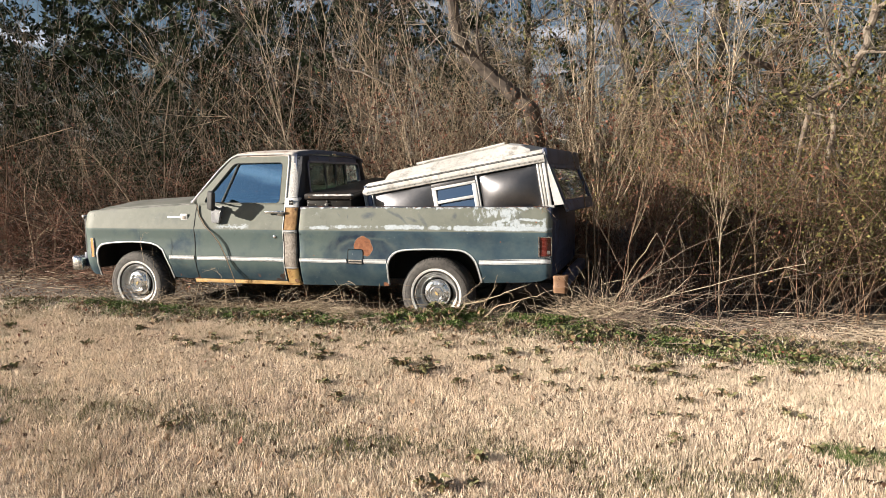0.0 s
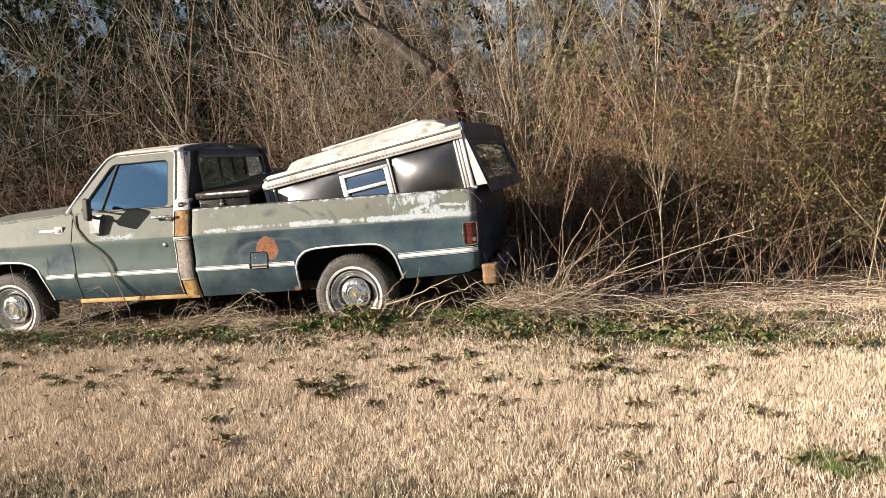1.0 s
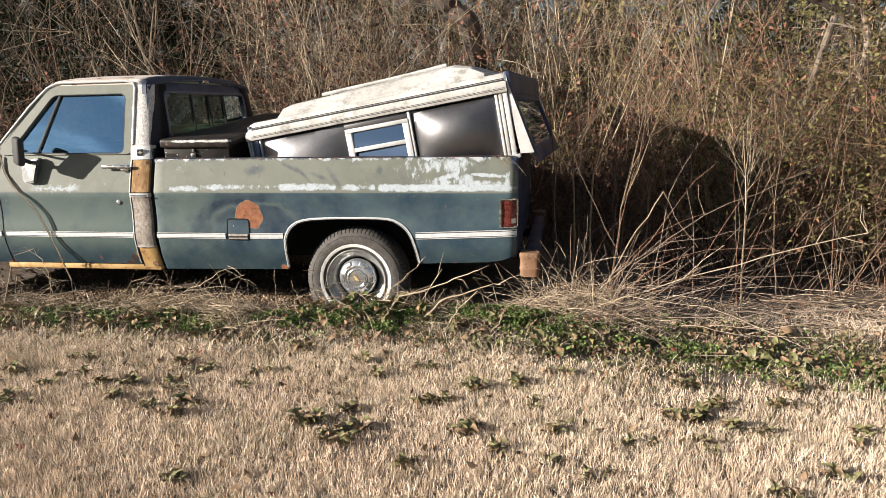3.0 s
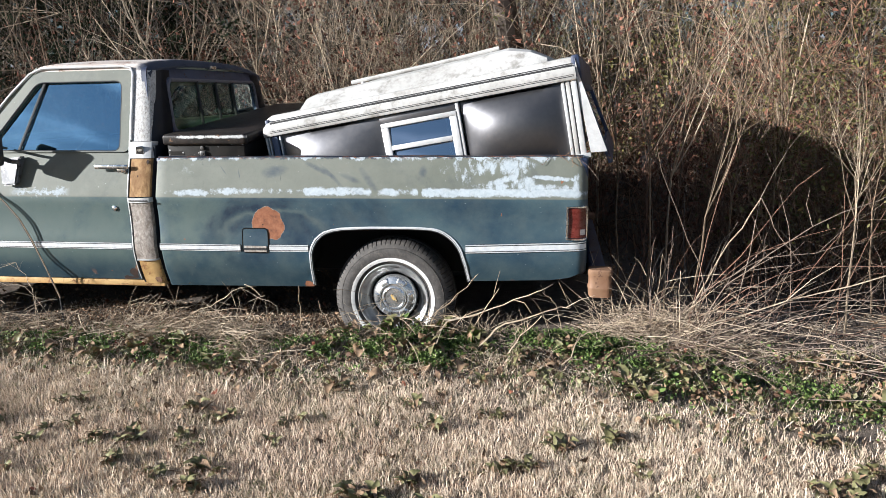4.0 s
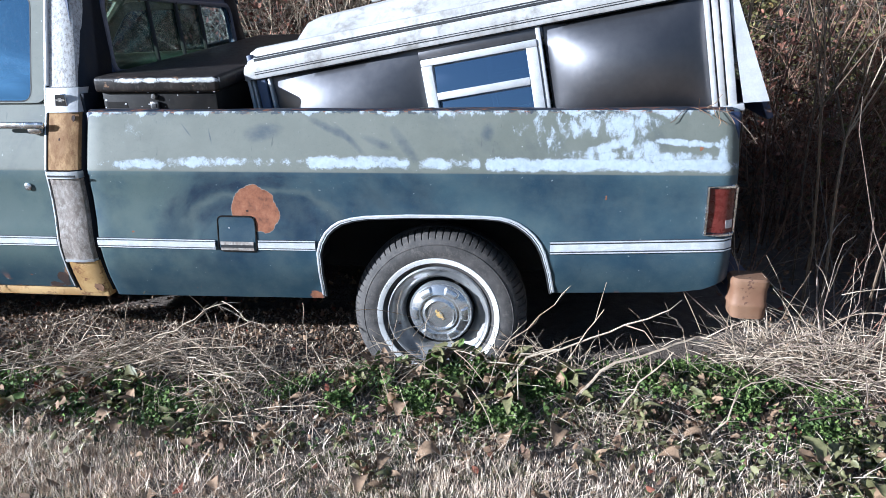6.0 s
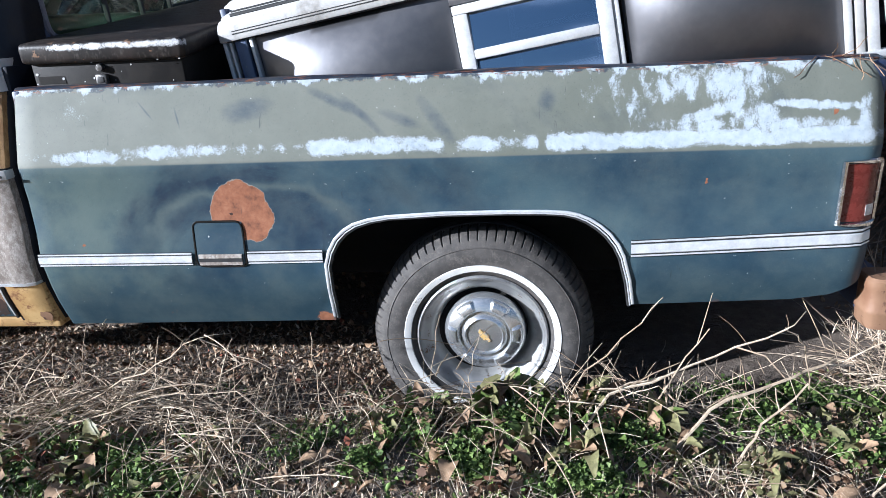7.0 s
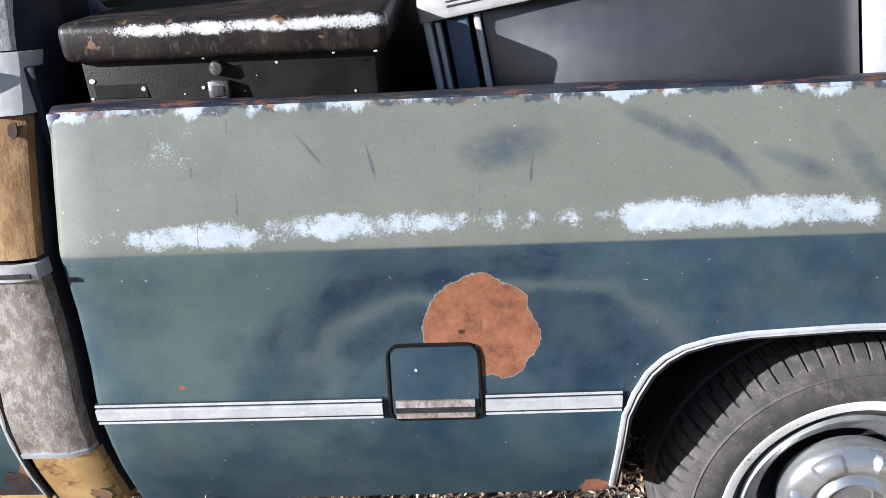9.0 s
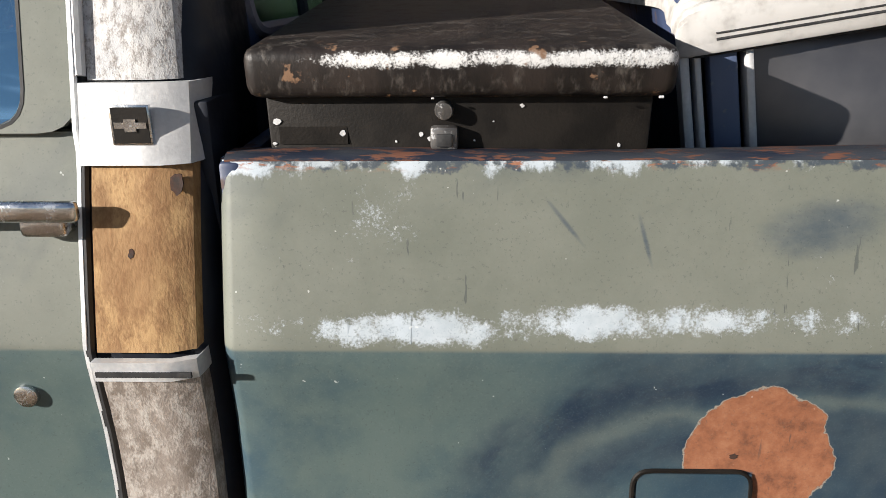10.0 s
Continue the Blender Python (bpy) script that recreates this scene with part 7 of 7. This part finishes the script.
for k, (pts, a, b, tw) in enumerate((
    ([(1.28, 6.92, 0.14), (1.60, 6.94, 0.24), (1.95, 6.95, 0.36), (2.56, 6.96, 0.56), (3.13, 7.0, 0.70), (3.45, 7.4, 0.78)], 0.010, 0.004, 7),
    ([(1.60, 6.92, 0.14), (1.80, 6.95, 0.50), (2.21, 7.0, 0.80), (2.83, 7.1, 1.06)], 0.007, 0.003, 6),
    ([(1.40, 6.95, 0.14), (1.69, 6.98, 0.44), (2.0, 7.05, 0.62), (2.5, 7.1, 0.70)], 0.006, 0.003, 4),
    ([(1.30, 6.85, 0.12), (1.75, 6.80, 0.34), (2.2, 6.75, 0.30), (2.7, 6.6, 0.12)], 0.005, 0.003, 4),
    ([(1.50, 6.9, 0.12), (2.1, 6.92, 0.42), (2.8, 6.95, 0.45), (3.4, 7.0, 0.36)], 0.006, 0.003, 5),
    ([(1.7, 6.95, 0.12), (2.4, 7.0, 0.44), (3.2, 7.1, 0.62), (3.7, 7.3, 0.60)], 0.006, 0.003, 6),
    ([(1.55, 7.0, 0.12), (1.78, 7.05, 0.62), (1.98, 7.1, 0.93)], 0.008, 0.006, 0),
    ([(1.98, 7.1, 0.93), (2.05, 7.1, 0.78), (2.2, 7.1, 0.58)], 0.005, 0.003, 1),
    ([(1.35, 6.9, 0.12), (1.50, 6.92, 0.50), (1.52, 6.95, 0.80)], 0.005, 0.002, 3),
    ([(1.15, 7.0, 0.12), (1.18, 7.05, 0.40), (1.12, 7.1, 0.62)], 0.004, 0.002, 4),
    ([(2.3, 6.9, 0.12), (2.7, 6.9, 0.25), (3.3, 6.7, 0.30), (3.8, 6.6, 0.12)], 0.006, 0.003, 5),
    ([(3.0, 6.8, 0.12), (3.4, 7.0, 0.40), (3.9, 7.3, 0.55)], 0.006, 0.003, 5),
)):
    stick(pts, 0.62 * a, 0.62 * b, CANE_MAT if k % 3 else DEAD_STEM, "bent_cane", CANE, "cane", tw, 40 + k)


def sapling(x, y, h, fork, material, seed, label="slender bare sapling standing in the brush", stout=1.0):
    rs = random.Random(seed)
    z = float(lie(np.array(x), np.array(y)))
    t = thing("sapling", (x, y, z), label, "sapling", "saplings behind the truck")
    bm = bmesh.new()
    lean = Vector((rs.uniform(-0.06, 0.06), rs.uniform(-0.05, 0.1), 1))
    p = [Vector((x, y, z - 0.03)) + lean * (fork * k / 4) + Vector((rs.gauss(0, 0.008), rs.gauss(0, 0.008), 0)) for k in range(5)]
    tube(bm, p, [stout * (0.0065 - 0.0004 * k) for k in range(5)], 6)
    part("stem", bm, material, t)
    bm = bmesh.new()

    def grow(base, way, length, rad, depth):
        pts = [base]
        w = way.copy()
        for _ in range(5):
            w = (w + Vector((rs.gauss(0, 0.09), rs.gauss(0, 0.09), 0.05))).normalized()
            pts.append(pts[-1] + w * length / 5)
        tube(bm, pts, [rad * (1 - 0.13 * k) for k in range(6)], 4)
        if depth:
            for _ in range(4):
                k = rs.randrange(1, 6)
                grow(pts[k], (w + Vector((rs.gauss(0, 0.45), rs.gauss(0, 0.4), rs.gauss(0.1, 0.2)))).normalized(), length * rs.uniform(0.3, 0.6), rad * 0.5, depth - 1)

    for _ in range(4):
        grow(p[-1], Vector((rs.gauss(0, 0.30), rs.gauss(0, 0.2), 1)).normalized(), (h - fork) * rs.uniform(0.7, 1.1), 0.0034 * stout, 2)
    part("twig_fan", bm, material, t)
    return t


def cane_clump(x, y, n, seed):
    """Arching thin canes out of one root."""
    t = thing("cane_clump", (x, y, float(lie(np.array(x), np.array(y)))), "clump of thin dry arching canes behind the truck", "canes", "cane clumps")
    base = np.stack([rng.normal(x, 0.06, n), rng.normal(y, 0.06, n), np.full(n, float(lie(np.array(x), np.array(y))) - 0.02)], 1)
    P = wander(base, unit(n, 0.38, (0.18, -0.05)), rng.uniform(0.5, 1.5, n), 9, 0.12, 0.32)
    P[..., 2] = np.maximum(P[..., 2], lie(P[..., 0], P[..., 1]) + 0.004)
    P[..., 0] = np.maximum(P[..., 0], 1.42)
    R = 0.0028 * rng.uniform(0.4, 1.4, n)[:, None] * np.linspace(1, 0.3, 9)[None]
    for k in range(n):
        v, f = tubes(P[k:k + 1], R[k:k + 1], 4)
        from_arrays("cane", v, f, CANE_MAT if (seed + k) % 2 else BRIAR, t)
    return t


for k, (x, y, n) in enumerate(((1.62, 7.15, 16), (1.85, 7.3, 9), (2.15, 7.2, 7), (2.5, 7.45, 7), (1.7, 7.7, 9), (2.9, 7.4, 6), (2.2, 7.9, 8), (3.2, 7.8, 7), (1.55, 8.3, 9), (2.7, 8.2, 8), (3.6, 8.0, 8))):
    cane_clump(x, y, n, k)
for k, (x, y, h, fork) in enumerate(((1.45, 7.25, 2.3, 1.05), (1.56, 7.35, 2.5, 0.92), (1.70, 7.3, 2.1, 0.72), (2.50, 7.25, 1.3, 0.75), (1.95, 7.6, 1.9, 0.8), (2.3, 8.0, 2.2, 1.0), (1.35, 7.9, 2.6, 1.2), (2.9, 7.9, 1.6, 0.7), (1.75, 8.3, 2.8, 1.2))):
    sapling(x, y, h, fork, PALE_TWIG if k in (1, 3) else TWIG_TAN, 60 + k)


# hedge: shrubs of many stems with twigs and leaves
def shrub(x, y, height, spread_, n, stem_mat_, leaf_mat, label, n_leaf, leaf=0.03, twig=5, lean=(0, 0), rad=0.006, long=1.8, low=0.0, tilt=0.28):
    z = float(lie(np.array(x), np.array(y)))
    t = thing("shrub", (x, y, z), label, "shrub", "hedge shrubs")
    base = np.stack([rng.normal(x, spread_ * 0.45, n), rng.normal(y, spread_ * 0.35, n), np.full(n, z - 0.05)], 1)
    way = unit(n, tilt, lean)
    L = height * rng.uniform(0.45, 1.15, n)
    P = wander(base, way, L, 8, 0.17, 0.14)
    bad = lambda q: (((q[..., 1] < 9.12) & (q[..., 0] > -4.9) & (q[..., 0] < 1.6)) | (q[..., 1] < 7.7)).any(axis=1)
    P[bad(P)] = P[0] if not bad(P)[0] else P[~bad(P)][0]
    R = rad * (0.3 + 1.1 * rng.uniform(0, 1, n) ** 2)[:, None] * np.linspace(1, 0.3, 8)[None]
    v1, f1 = tubes(P, R)
    m = n * twig
    who, k = rng.integers(0, n, m), rng.integers(2, 8, m)
    tb = P[who, k]
    tw = P[who, k] - P[who, k - 1]
    tw /= np.linalg.norm(tw, axis=1, keepdims=True) + 1e-9
    tw = tw + rng.normal(scale=0.65, size=(m, 3))
    tw /= np.linalg.norm(tw, axis=1, keepdims=True)
    TP = wander(tb, tw, height * rng.uniform(0.08, 0.30, m), 3, 0.25, 0.1)
    TP = TP[~bad(TP)]
    m = len(TP)
    v2, f2 = tubes(TP, rad * 0.36 * rng.uniform(0.5, 1.4, m)[:, None] * np.linspace(1, 0.4, 3)[None])
    from_arrays("stem_tangle", np.concatenate([v1, v2]), np.concatenate([f1, f2 + len(v1)]), stem_mat_, t)
    if n_leaf:
        who, k = rng.integers(0, m, n_leaf), rng.integers(1, 3, n_leaf)
        at = TP[who, k] + rng.normal(scale=0.06, size=(n_leaf, 3))
        at = at[at[:, 2] > low]
        v, f = leaves(at, leaf * rng.uniform(0.5, 1.4, len(at)), 0.5, long)
        from_arrays("foliage", v, f, leaf_mat, t)
    return t


TAN_L = "tangle of bare tan stems and fine twigs"
BROWN_L = "brown dead briars with dry curled leaves"
GREEN_L = "evergreen shrub with small olive leaves on thin stems"
DARK_L = "dark evergreen thicket with shade in its leaf colour"
front_y = lambda x: 9.75 - 0.75 * min(1, max(0, (x - 1.6) / 1.2)) + 0.15 * math.sin(1.7 * x)
for x in np.arange(-9.0, 7.5, 0.6):
    h = 1.1 + rng.uniform(0, 0.9) + (0.35 if x < -3 else 0)
    thick = int(rng.choice([18, 40, 85]))
    shrub(x + rng.normal(0, 0.15), front_y(x) + rng.normal(0, 0.15), h, 0.55, thick, BRIAR if rng.uniform() < 0.75 else RED_TWIG, BRACKEN, BROWN_L, 16 * thick, 0.017, 8, (0, -0.08), 0.0068, 2.0, 0.0, 0.42)
# leafy inner row, added so the gaps between the front stems read dark
for x in np.arange(-11.0, 8.5, 0.55):
    shrub(x + rng.normal(0, 0.15), front_y(x) + 0.75 + rng.normal(0, 0.2), 2.5 + rng.uniform(-0.5, 0.5) + (0.5 if x < -1 else -0.2), 0.8, 16, TWIG_GREY, EVERGREEN if x < -3.0 else BRACKEN, "leafy undergrowth added inside the hedge to darken its gaps", 3600 if x < -3.0 else 1500, 0.023, 7, (0, 0.05), 0.007, 1.9, 0.0, 0.4)
for x in np.arange(-10.0, 9.0, 0.8):
    right = x > 0.6
    tan = rng.uniform() < 0.6
    shrub(x + rng.normal(0, 0.25), front_y(x) + 0.75 + rng.normal(0, 0.25), (2.6 if right else 3.0) + rng.uniform(-0.6, 0.6), 0.85, 28 if right else 40, TWIG_TAN if tan else TWIG_GREY, BUSH_LEAF if right else BRACKEN, GREEN_L if right else TAN_L, 6800 if right else 800, 0.0165, 11 if right else 7, (0, -0.06), 0.008, 2.0, 0.9, 0.5 if right else 0.38)
for x in np.arange(-12, 11, 1.0):
    right = x > 0.2
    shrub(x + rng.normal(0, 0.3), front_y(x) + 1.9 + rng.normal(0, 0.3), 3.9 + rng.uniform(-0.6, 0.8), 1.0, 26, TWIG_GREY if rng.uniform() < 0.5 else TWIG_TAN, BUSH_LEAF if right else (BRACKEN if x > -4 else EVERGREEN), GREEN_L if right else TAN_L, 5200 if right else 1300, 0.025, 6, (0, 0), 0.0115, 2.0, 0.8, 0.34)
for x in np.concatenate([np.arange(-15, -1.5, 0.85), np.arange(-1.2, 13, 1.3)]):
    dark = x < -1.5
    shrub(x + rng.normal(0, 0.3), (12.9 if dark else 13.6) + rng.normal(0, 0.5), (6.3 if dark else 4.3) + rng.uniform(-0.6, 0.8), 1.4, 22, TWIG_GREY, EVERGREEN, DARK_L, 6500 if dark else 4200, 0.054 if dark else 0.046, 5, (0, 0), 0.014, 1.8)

for x in np.arange(-3.4, 7.0, 0.95):
    shrub(x + rng.normal(0, 0.2), front_y(x) + 1.6 + rng.normal(0, 0.3), 4.9 + rng.uniform(-0.8, 0.8), 0.7, 11, TWIG_GREY if rng.uniform() < 0.5 else PALE_TWIG, BRACKEN, "tall grey bare stems with fine twigs rising over the hedge", 0, 0.02, 26, (0, -0.03), 0.013, 2.0, 0.8, 0.26)
for x, y, h, n in ((-1.1, 10.1, 3.6, 90), (-0.2, 10.2, 4.0, 100), (0.5, 10.5, 3.7, 70), (1.5, 9.35, 2.9, 26), (2.0, 9.2, 2.8, 20), (2.8, 9.3, 2.2, 22), (3.7, 9.2, 2.3, 22), (4.5, 9.3, 2.6, 26)):
    shrub(x, y, h, 0.55, n, PALE_TWIG if x < 1 else RED_TWIG, BRACKEN, "fine-twigged pale tan bush catching the sun", 250, 0.014, 12, (0, -0.03), 0.0058, 2.0, 0.5, 0.24)
for x, y, h, n, ol in ((2.0, 8.75, 1.9, 30, 300), (2.45, 8.55, 1.7, 26, 900), (2.9, 8.6, 2.0, 30, 2200), (3.4, 8.45, 1.8, 28, 2600), (3.95, 8.4, 2.0, 28, 3000), (2.1, 8.25, 1.2, 22, 100), (2.7, 8.1, 1.1, 20, 100), (4.5, 8.3, 1.6, 24, 2200)):
    shrub(x, y, h, 0.45, n, RED_TWIG if n % 4 else TWIG_TAN, BUSH_LEAF if ol > 500 else BRACKEN, "brown twiggy bush behind the tail of the truck", ol, 0.017, 9, (0, -0.04), 0.0062, 2.0, 0.35, 0.34)
for x, h in ((2.55, 1.9), (2.95, 2.3), (3.35, 1.8), (3.8, 2.2), (4.3, 1.9)):
    shrub(x, 8.05, h, 0.16, 13, RED_TWIG if h > 2 else TWIG_TAN, BRACKEN, "thin sunlit stems standing clear of the hedge", 40, 0.014, 10, (0, 0.02), 0.0048, 2.0, 0.4, 0.16)
for x in np.arange(-4.6, 1.4, 0.75):
    shrub(x, 9.6 + 0.15 * math.sin(4 * x), 2.1 + 0.5 * math.sin(7 * x), 0.5, 7, PALE_TWIG, BRACKEN, "few thick pale branches arching out of the brush", 0, 0.02, 5, (0.06 * math.sin(9 * x), -0.05), 0.013, 2.0, 0.3, 0.5)
for x in np.arange(-7.5, -1.8, 0.7):
    shrub(x, 9.55 + 0.2 * math.sin(3 * x), 2.3 + 0.5 * math.sin(5 * x), 0.6, 14, PALE_TWIG, BRACKEN, "wiry pale stems rising out of dead briars", 60, 0.02, 5, (0.05, -0.05), 0.008, 2.2, 0.3, 0.4)

for k, (x, y, h, fork, fat) in enumerate(((-4.75, 9.5, 3.9, 0.9, 2.6), (-4.1, 9.7, 3.2, 0.5, 2.2), (-3.4, 9.45, 3.0, 0.7, 2.0), (-2.6, 9.6, 3.6, 1.2, 2.4), (-5.6, 9.3, 3.4, 0.8, 2.4), (-6.6, 9.3, 3.2, 0.6, 2.2), (-1.9, 9.8, 4.2, 1.6, 2.6), (-1.0, 9.6, 3.3, 1.3, 2.0), (1.3, 9.6, 3.4, 1.0, 2.2), (2.6, 8.9, 3.2, 1.0, 2.2), (-3.0, 9.9, 4.6, 1.8, 2.6), (-7.6, 9.4, 3.6, 0.8, 2.4))):
    sapling(x, y, h, fork, PALE_TWIG, 90 + k, "small bare tree with pale forking branches before the thicket", fat)


# trees: trunk, limbs and a crown of bare twigs
def tree(path, r_low, r_top, seed, label, limbs=7, reach=2.0, bark=BARK, twigs=60):
    rs = random.Random(seed)
    pts = [Vector(p) for p in path]
    twigs = int(0.42 * twigs)
    t = thing("tree", pts[0], label, "tree", "bare trees behind the hedge")
    fine = []
    for a, b in zip(pts, pts[1:]):
        for k in range(5):
            fine.append(a.lerp(b, k / 5) + Vector((rs.gauss(0, 1), rs.gauss(0, 1), 0)) * 0.012 * (k > 0))
    fine.append(pts[-1])
    n = len(fine)
    bm = bmesh.new()
    tube(bm, fine, [(r_low + (r_top - r_low) * k / (n - 1)) * rs.uniform(0.92, 1.1) for k in range(n)], 9)
    part("trunk", bm, bark, t)
    ends = []
    for _ in range(limbs):
        k = rs.randrange(n // 4, n)
        w = Vector((rs.gauss(0, 0.8), rs.gauss(-0.1, 0.5), rs.uniform(0.2, 1.0))).normalized()
        L = reach * rs.uniform(0.4, 1.0)
        q = [fine[k]]
        for j in range(6):
            w = (w + Vector((rs.gauss(0, 0.22), rs.gauss(0, 0.2), rs.gauss(0.05, 0.15)))).normalized()
            q.append(q[-1] + w * L / 6)
        bm = bmesh.new()
        r = r_top * rs.uniform(0.3, 0.6)
        tube(bm, q, [r * (1 - 0.13 * j) for j in range(7)], 6)
        part("limb", bm, bark, t)
        ends += [(p, w) for p in q[2:]]
    if ends and twigs:
        m = len(ends) * twigs // 5
        pick = [ends[rs.randrange(len(ends))] for _ in range(m)]
        b = np.array([tuple(p) for p, _ in pick])
        w = np.array([tuple(w) for _, w in pick]) + rng.normal(scale=0.7, size=(m, 3))
        w /= np.linalg.norm(w, axis=1, keepdims=True)
        P = wander(b, w, reach * rng.uniform(0.15, 0.5, m), 4, 0.25, 0.05)
        v, f = tubes(P, 0.006 * rng.uniform(0.5, 1.5, m)[:, None] * np.linspace(1, 0.35, 4)[None])
        from_arrays("twig_crown", v, f, TWIG_GREY, t)
    return t


BARE = "bare winter tree with grey-brown bark behind the hedge"
tree([(0.77, 11.2, 0.15), (0.45, 9.75, 2.28), (0.2, 9.75, 2.49), (-0.04, 9.75, 2.7), (-0.34, 9.75, 2.97), (-0.5, 9.75, 3.25), (-0.57, 9.75, 3.72), (-0.81, 9.91, 5.09)], 0.105, 0.060, 1, "leaning bare tree with a bent brown trunk", 6, 1.3)
tree([(1.74, 11.27, 0.37), (1.59, 11.27, 2.95), (1.47, 11.27, 3.38), (1.35, 11.27, 3.89), (1.14, 11.27, 6.22)], 0.085, 0.05, 2, BARE, 9, 2.2)
tree([(2.0, 13.5, 0.2), (1.83, 13.5, 3.5), (1.68, 13.5, 4.4), (1.6, 13.5, 8.0)], 0.10, 0.06, 3, BARE, 9, 2.4)
tree([(3.23, 9.68, 0.43), (3.47, 8.79, 2.2), (3.77, 8.7, 2.38), (3.85, 8.61, 2.58), (3.95, 8.61, 3.07), (4.02, 8.7, 5.01)], 0.022, 0.046, 4, "pale-barked leaning tree with a kinked trunk", 5, 1.2, PALE_BARK)
tree([(4.07, 9.48, 0.41), (3.71, 8.79, 1.58), (3.46, 8.7, 2.14), (3.2, 8.66, 2.24), (3.13, 8.61, 2.46), (2.93, 8.57, 2.51), (2.77, 8.52, 2.62)], 0.026, 0.034, 5, "broken dead tree limb leaning out of the hedge", 2, 0.7, BARK, 30)
tree([(3.58, 9.3, 0.38), (3.59, 8.6, 1.6), (3.62, 8.6, 1.8), (3.6, 8.6, 2.07)], 0.010, 0.028, 6, "short dead pale stump in the hedge", 2, 0.4, PALE_BARK, 10)
tree([(-0.88, 10.31, 0.41), (-1.32, 9.51, 2.62), (-1.71, 9.51, 2.8), (-1.92, 9.51, 2.84), (-2.04, 9.51, 2.91), (-2.1, 9.51, 3.11)], 0.007, 0.020, 7, "pale crooked branch hanging in the hedge", 2, 0.6, PALE_BARK, 12)
for k, (x, y, h, r) in enumerate(((-0.4, 14.5, 8, 0.1), (2.9, 14.5, 9, 0.12), (4.0, 13.8, 8, 0.09), (0.7, 15, 9, 0.1), (-3.0, 14.8, 8, 0.1), (5.5, 13.5, 8, 0.12), (-4.6, 14.5, 8, 0.12), (7.0, 14, 8, 0.12), (-2.0, 15.5, 9, 0.12), (-6.8, 15, 8, 0.13))):
    tree([(x, y, 0.3), (x + 0.15 * math.sin(k), y, h * 0.4), (x + 0.3 * math.sin(2 * k), y, h)], r, r * 0.45, 20 + k, BARE, 11, 2.6, BARK, 90)
